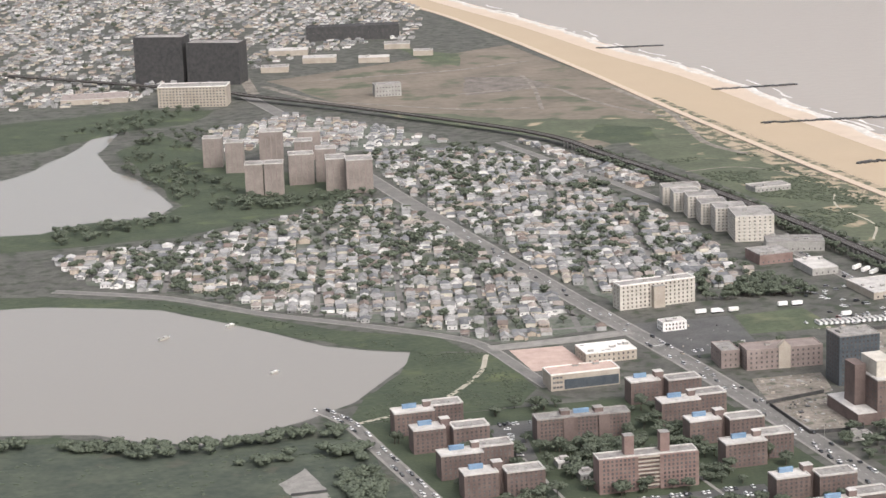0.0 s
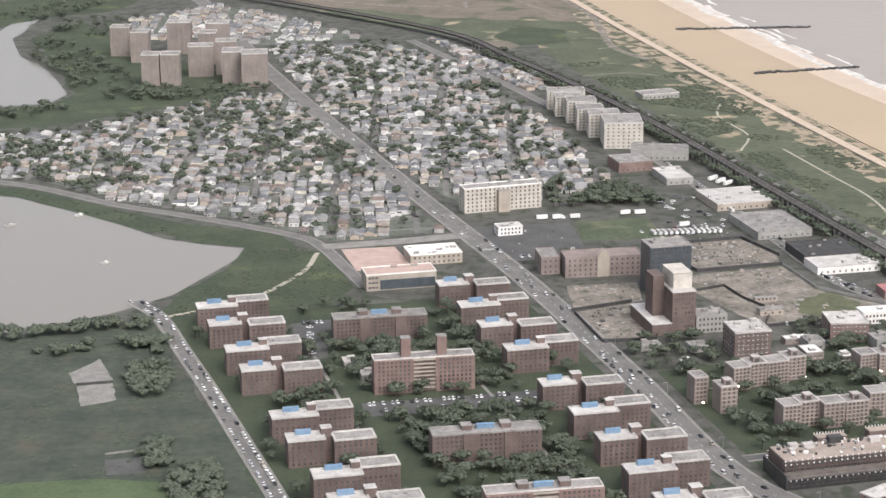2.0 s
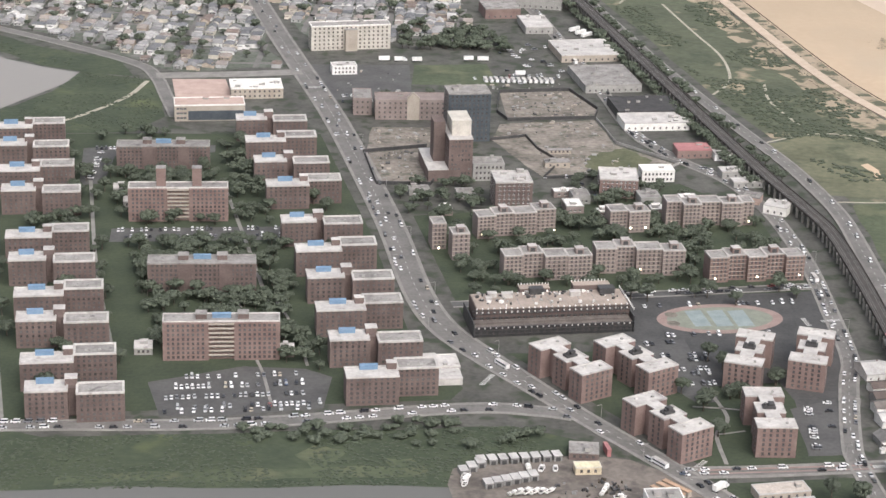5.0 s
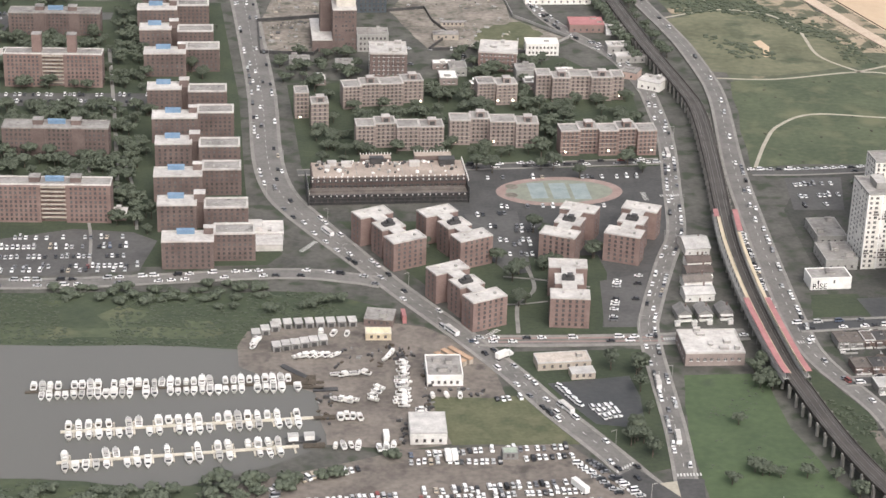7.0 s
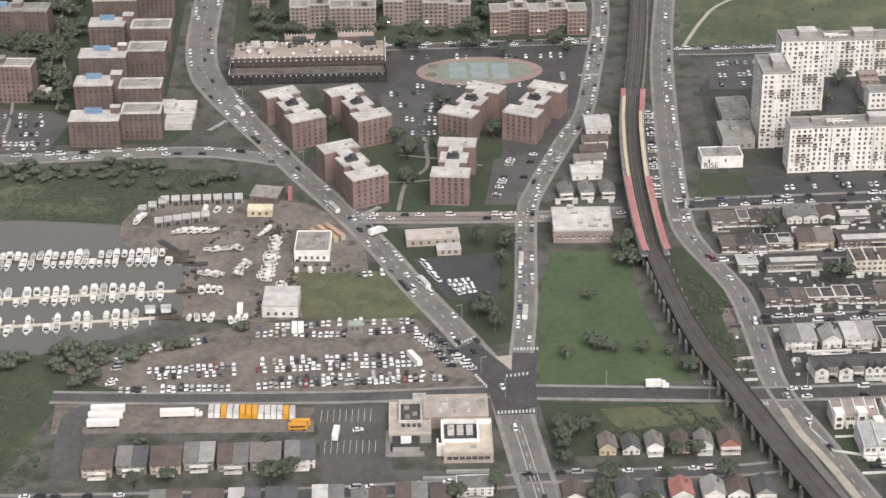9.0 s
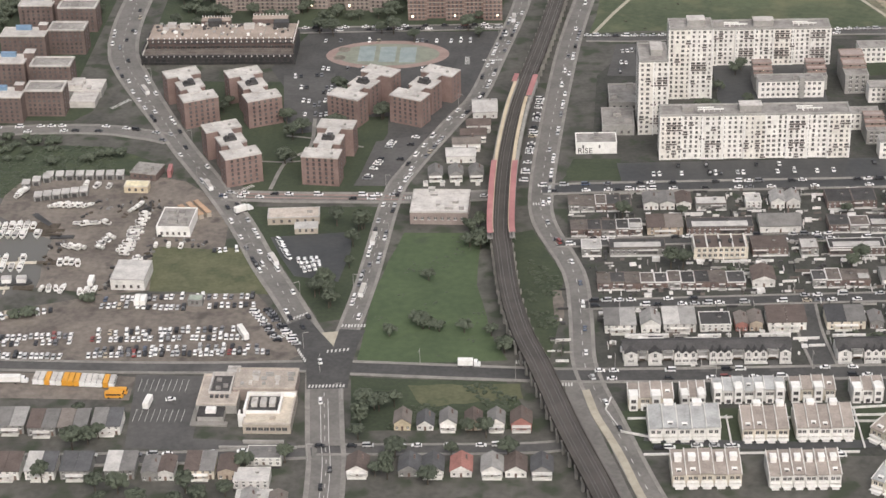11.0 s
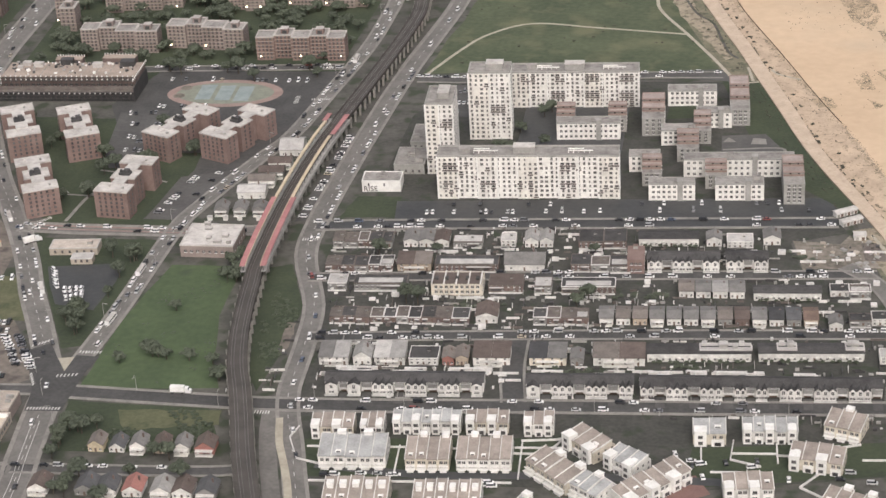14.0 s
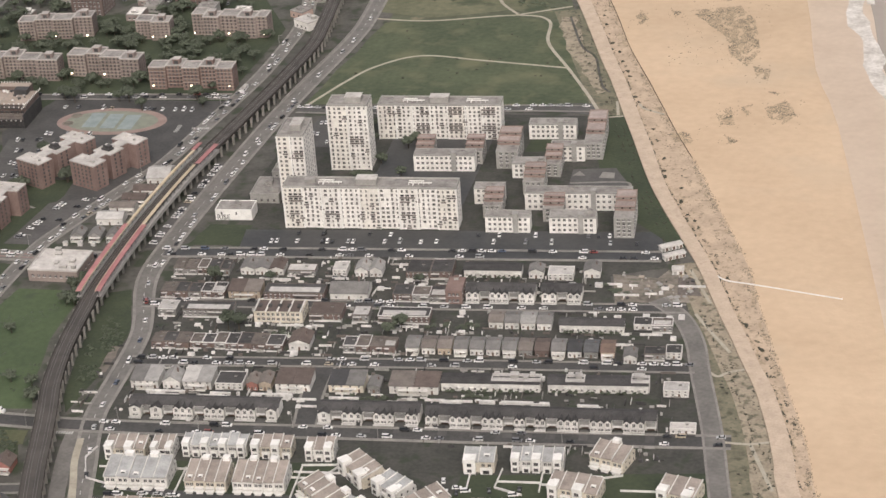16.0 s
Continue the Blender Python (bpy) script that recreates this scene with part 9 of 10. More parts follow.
for x, y, a in along(WALK2, 7.0):
    if 600 < y < 2600:
        s2, c2 = math.sin(radians(a)), math.cos(radians(a))
        edge = 4.4 + STRIPW(y)
        # the row at 5.2 is scrub that also darkens the deck's shaded edge
        for o, p, n in ((5.2, 0.75, 12), ((edge + 6) / 2, 0.25, 5), (edge - 1.8, 0.6, 7), (-6, 0.35, 7), (-9, 0.5, 8), (-13, 0.6, 10)):
            if rt.random() < p:
                o2 = o + rt.uniform(-1.0, 1.0)
                drift(x - s2 * o2, y + c2 * o2, a + rt.uniform(-12, 12), rt.uniform(2, 6), 0.7, n - 2, rt.uniform(0.15, 0.32) if o > edge - 2 else rt.uniform(0.25, 0.5))
for x, y, a in along(WALK2, 9.0):
    if 820 < y < 1420 and rt.random() < 0.5:
        o = rt.uniform(6.0, 7.5 + 0.2 * STRIPW(y))
        drift(x - math.sin(radians(a)) * o, y + math.cos(radians(a)) * o, a + rt.uniform(-15, 15), rt.uniform(1.5, 3.2), 1.2, 9, rt.uniform(0.35, 0.85))
thicket(shrubs, [(448, 1000), (462, 975), (494, 889), (514, 785), (505, 775), (494, 831), (477, 892), (460, 948)], 420, 0.9, 0.7, 10)
setting("dune_shrubs", shrubs.data("dune_shrubs", SHRUB), None, "low grey-green dune shrubs in drifts", "shrubs", "stuff")


# ---- odds and ends in the yards of the rows ----
clutter, ro = Solid(), random.Random(71)
for _ in range(2100):
    x, y = ro.uniform(164, 470), ro.uniform(800, 990)
    if y > 954 + 0.125 * (x - 160) + 24 or x > np.interp(y, [800, 826, 890, 955, 990], [486, 474, 458, 403, 400]) or not clear_of(x, y, 0.6) or on_way(x, y, -0.6):
        continue
    kind, mi = ro.random(), ro.choice((0, 0, 1, 2, 3, 3, 4))
    if kind < 0.45:
        w, d, h = ro.uniform(0.6, 2.4), ro.uniform(0.6, 1.8), ro.uniform(0.4, 1.8)
    elif kind < 0.75:
        w, d, h = ro.uniform(2.5, 8), 0.2, ro.uniform(0.9, 1.7)
    else:
        w, d, h = 0.3, ro.uniform(2.5, 7), ro.uniform(0.9, 1.7)
    clutter.box(x, y, 0, x + w, y + d, h, mi, spin=TILT + ro.uniform(-3, 3))
setting("yard_clutter", clutter, (FENCE, GREYWALL, GREYWALL, DARKMETAL, FELT), "sheds, fences, bins and garden things in cramped yards", "yard things", "stuff")

# ---- cars, vans, trucks, buses ----
def paint(name, c, rough=0.35):
    return surface(name, tuple(v * 0.9 for v in c), tuple(v * 1.08 for v in c), 3, 0.6, rough, 0.0)


PAINTS = [("white", paint("white_car_paint", (0.72, 0.71, 0.70))), ("silver", paint("silver_car_paint", (0.42, 0.42, 0.42))), ("black", paint("black_car_paint", (0.025, 0.025, 0.028))), ("grey", paint("grey_car_paint", (0.15, 0.15, 0.16))),
          ("red", paint("red_car_paint", (0.22, 0.055, 0.048))), ("blue", paint("blue_car_paint", (0.07, 0.09, 0.135))), ("beige", paint("beige_car_paint", (0.42, 0.36, 0.28)))]
TYRE = surface("tyre_rubber", (0.015, 0.015, 0.016), (0.035, 0.034, 0.034), 2, 0.3, 0.9)
CARGLASS = surface("car_glass", (0.02, 0.022, 0.026), (0.045, 0.048, 0.055), 3, 0.5, 0.15, 0)


def hull(profile, half, inset=0.0, mi=0, s=None):
    """A side profile (length, height) drawn out to a width; inset narrows the upper points."""
    s = s or Solid()
    top = max(z for _, z in profile)
    low = min(z for _, z in profile)
    q = lambda p, sg: (p[0], sg * (half - inset * (p[1] - low) / (top - low)), p[1])
    n = len(profile)
    s.face([q(p, -1) for p in profile], mi)
    s.face([q(p, 1) for p in reversed(profile)], mi)
    for i in range(n):
        a, b = profile[i], profile[(i + 1) % n]
        s.face([q(a, 1), q(b, 1), q(b, -1), q(a, -1)], mi)
    return s


def wheel_data():
    s = Solid()
    n, r, w = 10, 0.33, 0.22
    a = [(r * math.cos(i * math.tau / n), r * math.sin(i * math.tau / n)) for i in range(n)]
    s.face([(x, -w / 2, z) for x, z in a]).face([(x, w / 2, z) for x, z in reversed(a)])
    for i in range(n):
        (x0, z0), (x1, z1) = a[i], a[(i + 1) % n]
        s.face([(x0, w / 2, z0), (x1, w / 2, z1), (x1, -w / 2, z1), (x0, -w / 2, z0)])
    return s.data("wheel", TYRE)


WHEEL = wheel_data()
AXLE = Solid()
for sg in (-0.84, 0.84):
    ring = [(0.33 * math.cos(i * math.tau / 10), 0.33 * math.sin(i * math.tau / 10)) for i in range(10)]
    AXLE.face([(x, sg - 0.11, z) for x, z in ring]).face([(x, sg + 0.11, z) for x, z in reversed(ring)])
    for i in range(10):
        (x0, z0), (x1, z1) = ring[i], ring[(i + 1) % 10]
        AXLE.face([(x0, sg + 0.11, z0), (x1, sg + 0.11, z1), (x1, sg - 0.11, z1), (x0, sg - 0.11, z0)])
AXLE.box(-0.08, -0.84, -0.08, 0.08, 0.84, 0.08)
AXLE = AXLE.data("axle", TYRE)
BODY = ((-2.3, 0.3), (2.25, 0.3), (2.3, 0.7), (1.3, 0.93), (-1.9, 0.98), (-2.3, 0.85))
CABIN = ((-1.9, 0.95), (1.2, 0.92), (0.45, 1.45), (-1.35, 1.45))
VANB = ((-2.5, 0.3), (2.4, 0.3), (2.5, 0.9), (1.7, 1.2), (-2.5, 1.25))
VANC = ((-2.5, 1.2), (1.75, 1.15), (1.0, 2.0), (-2.45, 2.0))


def car_parts(van, mat):
    if van:
        return hull(VANB, 0.95, 0, 0, Solid().box(-2.4, -0.8, 1.98, 0.9, 0.8, 2.08)).data("body", mat), hull(VANC, 0.93, 0.12).data("cabin", CARGLASS)
    return hull(BODY, 0.9, 0, 0, Solid().box(-1.45, -0.72, 1.42, 0.55, 0.72, 1.52)).data("body", mat), hull(CABIN, 0.86, 0.16).data("cabin", CARGLASS)


CARKITS = [(n + (" van" if v else " car"), car_parts(v, m)) for n, m in PAINTS for v in (False, True)]
rc = random.Random(77)
def pick():
    k = rc.choices(range(7), (50, 16, 21, 9, 1, 1, 2))[0]
    return k * 2 + (1 if rc.random() < 0.3 else 0)


parked = []
def kerbside(line, offset, step, chance, y0=0, y1=1e9, x0=-1e9, x1=1e9):
    for x, y, a in along(line, step, rc.uniform(0, step)):
        if y0 < y < y1 and x0 < x < x1 and rc.random() < chance:
            c, s = math.cos(radians(a)), math.sin(radians(a))
            off = offset * avenue_width(y) / 15 if line is AV else offset
            parked.append((x - s * off, y + c * off, a + rc.choice((0, 180)) + rc.uniform(-2, 2), 0.18))


def bay_row(x0, y0, x1, y1, gap, chance, turn=90, jitter=0.25):
    n = int(math.hypot(x1 - x0, y1 - y0) / gap)
    base = math.degrees(math.atan2(y1 - y0, x1 - x0))
    for i in range(n):
        if rc.random() < chance:
            t = (i + 0.5) / n
            parked.append((x0 + (x1 - x0) * t + rc.uniform(-jitter, jitter), y0 + (y1 - y0) * t + rc.uniform(-jitter, jitter) * 2, base + turn + rc.choice((0, 180)) + rc.uniform(-4, 4), 0.13))


# the packed car lot, then streets and lots nearest the flight, then the rest
for x0, y0, x1, y1, g in ((-56, 841, 18, 850, 2.6), (-56, 834.5, -10, 836, 2.8), (-4, 838, 20, 842, 2.8), (-118, 808, -100, 820, 2.7), (-100, 820.5, -72, 829.5, 2.7), (-101, 799.5, -58, 805.5, 2.6), (-53.5, 808, 15, 817.5, 2.6), (-99, 794, -60, 799, 2.9), (-52, 802, 22, 811, 2.7),
                          (-111, 782.5, -61, 786, 2.6), (-50, 788, 36, 798.5, 2.6), (-48, 793, 30, 803, 3.6)):
    bay_row(x0, y0, x1, y1, g, 0.88, 90, 0.35)
for x0, y0, x1, y1 in ((-120, 804, -111, 804.3), (-120, 799.5, -112, 800), (-119, 787, -112, 788), (-118, 791, -113, 792)):
    bay_row(x0, y0, x1, y1, 5.0, 1.0, 12, 0.4)
bay_row(26, 838, 47, 806, 2.7, 0.85, 70)
bay_row(20, 836, 38, 808, 3.2, 0.7, 60)
kerbside(ST_D, -3.4, 6.4, 0.38, x0=190)
kerbside(ST_D, 3.4, 6.4, 0.36, x0=190)
kerbside(ST_C, 2.6, 6.0, 0.5)
kerbside(ST_C, -2.6, 6.0, 0.34)
kerbside(ST_F, 2.6, 6.5, 0.5)
kerbside(ST_G, 2.2, 7, 0.5)
kerbside(ST_B, 2.6, 6.0, 0.45)
kerbside(ST_B, -2.6, 6.0, 0.28)
kerbside(ST_A, -3.6, 5.8, 0.5)
kerbside(ST_A, 3.6, 5.8, 0.45)
bay_row(205, 999, 425, 1026, 3, 0.22)
bay_row(215, 1010, 420, 1034, 3, 0.22)
bay_row(137.2, 985, 137.2, 1095, 3, 0.6)
kerbside(RR, -4.4, 6, 0.5, 960, 1200)
kerbside(RR, -1.5, 22, 0.6, 700, 1700)
kerbside(AV, 6.6, 6.4, 0.26, 830, 1650)
kerbside(AV, -6.6, 6.4, 0.3, 830, 1650)
for lane in (-4.6, -1.9, 1.9, 4.6):
    kerbside(AV, lane, 34, 0.4, 620 if abs(lane) < 3 else 1090, 2100)
kerbside(BE, 3.0, 6.2, 0.38, 830, 1900)
kerbside(BE, -3.0, 6.2, 0.38, 830, 1900)
for lane in (-1.0, 1.0):
    kerbside(BE, lane, 44, 0.5, 830, 1900)
kerbside(RS, 2.6, 8, 0.6)
kerbside(RS, -1.6, 10, 0.6)
kerbside(WR, 3.1, 5.8, 0.5)
kerbside(WR, -3.1, 5.8, 0.42)
kerbside(CR, 3.4, 6.2, 0.55)
kerbside(CR, -3.4, 7, 0.4)
for k in range(4):
    bay_row(-284 + k * 2, 1036 + k * 13, -198 - k * 3, 1042 + k * 12.5, 2.9, 0.62)
bay_row(-282, 1032, -204, 1036, 2.9, 0.5)
bay_row(-322, 1302, -216, 1306, 2.9, 0.6)
bay_row(-322, 1290, -216, 1294, 2.9, 0.45)
bay_row(-350, 1468, -270, 1474, 3, 0.6)
bay_row(-346, 1400, -342, 1460, 3, 0.5)
bay_row(-14, 1116, 8, 1120, 2.9, 0.6)
for y in (1062, 1075, 1081, 1094, 1100):
    bay_row(2 - (y - 1062) * 0.25, y, 20, y + 1.5, 2.9, 0.6)
for y in (1128, 1172):
    bay_row(-8, y, 88, y + 6, 3.0, 0.22)
bay_row(52, 980, 60, 1034, 3.2, 0.5)
bay_row(62, 980, 72, 1038, 3.2, 0.45)
bay_row(180, 1136, 202, 1140, 2.8, 0.5)
bay_row(180, 1150, 206, 1154, 2.8, 0.5)
bay_row(180, 1168, 208, 1172, 2.8, 0.6)
kerbside(ST_N, 3.2, 5.8, 0.8)
kerbside(ST_N, -3.2, 7, 0.4)
kerbside(ST_L, 2.6, 6.3, 0.6)
kerbside(ST_L, -2.6, 6.3, 0.5)
bay_row(-170, 1600, -118, 1606, 3, 0.5)
bay_row(-168, 1585, -130, 1590, 3, 0.6)
bay_row(-60, 1650, 5, 1660, 3.2, 0.6)
bay_row(30, 908, 52, 912, 3, 0.2)
for k in range(3):
    bay_row(31 + k * 2.4, 887 - k * 4.6, 43 + k * 1.5, 890 - k * 4.6, 2.5, 0.9)
bay_row(18, 909, 27, 889, 2.8, 0.95, 20)
bay_row(-20, 893, 0, 897, 2.6, 0.8)
bay_row(-2, 757, 6, 728, 6, 0.3)
for _ in range(26):
    parked.append((rc.uniform(-70, 40), rc.uniform(1360, 1410), rc.uniform(0, 360), 0.15))
for _ in range(30):
    parked.append((rc.uniform(-30, 20), rc.uniform(1630, 1760), rc.choice((5, 95)), 0.15))
for _ in range(26):
    parked.append((rc.uniform(370, 500), rc.uniform(742, 772), rc.choice((10, 100)) + rc.uniform(-8, 8), 0.2))
for _ in range(12):
    parked.append((rc.uniform(215, 300), rc.uniform(731, 738), 7, 0.2))
parked = [p for p in parked if clear_of(p[0], p[1], 1.2)]

things = parked[:185]
for x, y, a, z in things:
    k = pick()
    name, (body, cabin) = CARKITS[k]
    th = thing("van" if "van" in name else "car", x, y, a, f"parked {name} with dark windows", "van" if "van" in name else "car", "parked cars", z)
    hang("body", body, th)
    hang("cabin", cabin, th)
    for wx in (-1.4, 1.4):
        hang("axle", AXLE, th, place(wx, 0, 0.33))
crowd = Solid()
for x, y, a, z in parked[185:]:
    k = 1 if 12 < x < 48 and 872 < y < 913 else pick()
    src = Solid()
    hull(VANB if k % 2 else BODY, 0.92, 0, k // 2, src)
    hull(VANC if k % 2 else CABIN, 0.88, 0.14, 7, src)
    top = (-2.4, 0.9, 2.0) if k % 2 else (-1.3, 0.4, 1.44)
    src.box(top[0], -0.68, top[2], top[1], 0.68, top[2] + 0.07, k // 2)
    for wx in (-1.4, 1.4):
        for wy in (-0.86, 0.86):
            src.box(wx - 0.32, wy - 0.1, 0, wx + 0.32, wy + 0.1, 0.6, 8)
    c, q, n0 = math.cos(radians(a)), math.sin(radians(a)), len(crowd.v)
    crowd.v += [(x + u * c - v * q, y + u * q + v * c, w + z) for u, v, w in src.v]
    crowd.f += [tuple(n0 + i for i in f) for f in src.f]
    crowd.m += src.m
setting("traffic_cars", crowd, (*[m for _, m in PAINTS], CARGLASS, TYRE), "many parked and driving cars along the streets", "cars", "stuff")

BUSY, BUSW = paint("school_bus_yellow", (0.62, 0.30, 0.04)), PAINTS[0][1]
def bus(x, y, turn, mat, label, length=10.0, group="parked buses"):
    th = thing("bus", x, y, turn, label, "bus", group, 0.12)
    shell = part("body", hull(((-length / 2, 0.5), (length / 2 - 0.2, 0.5), (length / 2, 1.4), (length / 2 - 0.5, 2.9), (-length / 2, 2.9)), 1.25, 0.06), mat, th)
    part("roof", Solid().box(-length / 2 + 0.1, -1.15, 2.88, length / 2 - 0.7, 1.15, 3.05), WHITEROOF if mat is BUSW else mat, th)
    for sg in (-1, 1):
        part("window_band", Solid().box(-length / 2 + 0.6, sg * 1.22 - 0.04, 1.7, length / 2 - 1.2, sg * 1.22 + 0.04, 2.45), CARGLASS, shell)
    part("windscreen", Solid().box(length / 2 - 0.45, -1.05, 1.6, length / 2 - 0.12, 1.05, 2.6), CARGLASS, shell)
    for wx in (-length * 0.3, length * 0.3):
        for sg in (-1, 1):
            hang("wheel", WHEEL, th, place(wx, sg * 1.15, 0.4) @ Matrix.Scale(1.4, 4))
    return th


for k in range(14):
    yel = k in (2, 5, 6, 7, 12)
    bus(-66.5 + k * 2.75, 765, 95 + rc.uniform(-1, 1), BUSY if yel else BUSW, "yellow school bus parked in the yard" if yel else "white bus parked in the yard", 8.5)
for k in range(2):
    bus(-26 - k, 757 - k * 3.2, 5, BUSY, "yellow school bus parked in the yard", 8.5)
for x, y, a in ((20, 886, 117), (-32, 966, 121), (69.8, 858, 88), (67, 912, 90), (-98, 1088, 120), (110, 1215, 92), (30, 1700, 98), (43, 1560, 96)):
    bus(x, y, a, BUSW, "white city bus driving on the street", 11.0, "city buses")
for k in range(13):
    bus(-50 + k * 4.4, 1644 - k * 0.2, 95, BUSW, "white bus parked at the depot", 9.5, "depot buses")


def trailer(x, y, turn, length, cab, label="white box trailer parked on gravel"):
    th = thing("trailer" if not cab else "truck", x, y, turn, label, "truck", "trailers", 0.12)
    part("box", Solid().box(-length / 2, -1.3, 1.0, length / 2, 1.3, 3.9), WHITEPAINT, th)
    part("chassis", Solid().box(-length / 2, -0.9, 0.6, length / 2 + (2 if cab else 0), 0.9, 1.0), DARKMETAL, th)
    if cab:
        part("cab", hull(((length / 2 + 0.4, 0.6), (length / 2 + 3.4, 0.6), (length / 2 + 3.4, 1.8), (length / 2 + 2.4, 2.1), (length / 2 + 2.0, 3.2), (length / 2 + 0.4, 3.3)), 1.2, 0.1), BUSW, th)
        part("windscreen", Solid().box(length / 2 + 2.0, -1.0, 2.2, length / 2 + 2.35, 1.0, 3.0), CARGLASS, th)
    for wx in (-length * 0.4, -length * 0.3, length * 0.35):
        for sg in (-1, 1):
            hang("wheel", WHEEL, th, place(wx, sg * 1.1, 0.45) @ Matrix.Scale(1.5, 4))


for x, y, a, L, cab in ((-112, 764, 5, 15, False), (-112, 758.5, 5, 15, False), (-112, 752.5, 5, 14, False), (-81, 762, 5, 15, True), (-10, 748, 88, 8, False), (20, 812, 120, 11, False), (128, 794, 4, 7, True), (-38, 838, 95, 7, False), (-35, 838, 95, 7, False), (-66, 855, 95, 7, False),
                        (-8, 938, 40, 7, True), (-128, 1702, 3, 9, False), (-116, 1701, 3, 7, True), (-101, 1700, 3, 8, False), (-58, 1704, 3, 8, False), (-46, 1703, 2, 9, False), (-20, 1661, 3, 8, False), (44, 1800, 40, 12, False), (48, 1790, 40, 12, False), (52, 1781, 40, 12, False)):
    trailer(x, y, a, L, cab, "white truck with a box body" if cab else "white box trailer parked on gravel")

# ---- marina ----
def boat_kit(k):
    r = random.Random(300 + k)
    L, w = r.uniform(6, 9), r.uniform(2.4, 3.0)
    plan = [(-L / 2, -w * 0.45), (L * 0.1, -w / 2), (L * 0.34, -w * 0.34), (L / 2, 0), (L * 0.34, w * 0.34), (L * 0.1, w / 2), (-L / 2, w * 0.45)]
    h = Solid()
    low = [(x * 0.92 - 0.1, y * 0.62) for x, y in plan]
    n = len(plan)
    for i in range(n):
        a, b, c, d = low[i], low[(i + 1) % n], plan[(i + 1) % n], plan[i]
        h.face([(*a, 0.0), (*b, 0.0), (*c, 1.15), (*d, 1.15)])
    h.face([(*p, 0.0) for p in reversed(low)])
    h.face([(*p, 0.95) for p in plan])
    rim = h
    for i in range(n):
        a, b = plan[i], plan[(i + 1) % n]
        e, f = (a[0] * 0.9, a[1] * 0.86), (b[0] * 0.9, b[1] * 0.86)
        rim.face([(*a, 1.17), (*b, 1.17), (*f, 1.17), (*e, 1.17)])
    cab = Solid().box(-L * 0.05, -w * 0.3, 0.95, L * 0.26, w * 0.3, 1.75)
    top = Solid().box(-L * 0.22, -w * 0.34, 2.2, L * 0.16, w * 0.34, 2.3)
    for px in (-L * 0.2, L * 0.13):
        for py in (-w * 0.3, w * 0.3):
            top.box(px - 0.05, py - 0.05, 1.0, px + 0.05, py + 0.05, 2.2)
    cab.box(-L * 0.44, -w * 0.3, 0.9, -L * 0.08, w * 0.3, 1.0, 1).box(-L * 0.36, -w * 0.28, 1.0, -L * 0.28, w * 0.28, 1.45, 1 if k % 2 else 0)
    glass = Solid().box(L * 0.26, -w * 0.28, 1.2, L * 0.3, w * 0.28, 1.7)
    return (h.data("hull", WHITEPAINT if k % 4 else paint("cream_hull", (0.52, 0.50, 0.46))), cab.data("cabin", WHITEPAINT if k % 3 else PALEROOF, (DARKMETAL, GREYWALL, BARK)[k % 3]), (top.data("hardtop", WHITEPAINT) if k % 2 else None), glass.data("windscreen", CARGLASS))


BOATS = [boat_kit(k) for k in range(7)]
cradle = Solid().box(-1.6, -1.0, -0.6, -1.3, 1.0, 0.15).box(1.2, -0.9, -0.6, 1.5, 0.9, 0.15).box(-1.6, -0.12, -0.5, 1.5, 0.12, -0.2).data("cradle", DARKMETAL)
def boat(x, y, turn, z=0.1, ashore=False):
    th = thing("boat", x, y, turn, "white motorboat propped up in the boatyard" if ashore else "white motorboat moored at the marina dock", "boat", "boats ashore" if ashore else "moored boats", z + (0.7 if ashore else -0.15))
    sc = rc.uniform(0.85, 1.15) if ashore else rc.uniform(1.0, 1.4)
    th.scale = (sc, sc, sc)
    up = {}
    for nm, d in zip(("hull", "cabin", "hardtop", "windscreen"), rc.choice(BOATS)):
        if d:
            up[nm] = hang(nm, d, up["cabin"] if nm == "windscreen" else th)
    if ashore:
        hang("cradle", cradle, th)


def dock(name, x0, y0, x1, y1, mat, label, fingers, boats_from, boats_to, skip):
    th = thing(name, 0, 0, 0, label, "dock", "marina docks")
    a = math.atan2(y1 - y0, x1 - x0)
    c, s, L = math.cos(a), math.sin(a), math.hypot(x1 - x0, y1 - y0)
    q = lambda u, v: (x0 + c * u - s * v, y0 + s * u + c * v)
    part("walkway", Solid().prism([q(0, -1.0), q(L, -1.0), q(L, 1.0), q(0, 1.0)], 0.2, 0.75), mat, th)
    u = 6.0
    while u < L - 2:
        if fingers:
            part("finger", Solid().prism([q(u - 0.45, -6), q(u + 0.45, -6), q(u + 0.45, 6), q(u - 0.45, 6)], 0.25, 0.7), mat, th)
        part("piling", Solid().tube(*q(u, 1.4), -0.5, 2.4, 0.2, 0.18, 6), BARK, th)
        for off in ((-2.3, 2.3) if fingers else (-2.0, 2.0)):
            for side in (1, -1):
                if boats_from <= u <= boats_to and rc.random() > skip:
                    bx, by = q(u + off, side * 5.2)
                    boat(bx, by, math.degrees(a) + (90 if side > 0 else -90) + rc.uniform(-4, 4))
        u += 9.2 if fingers else 7.6


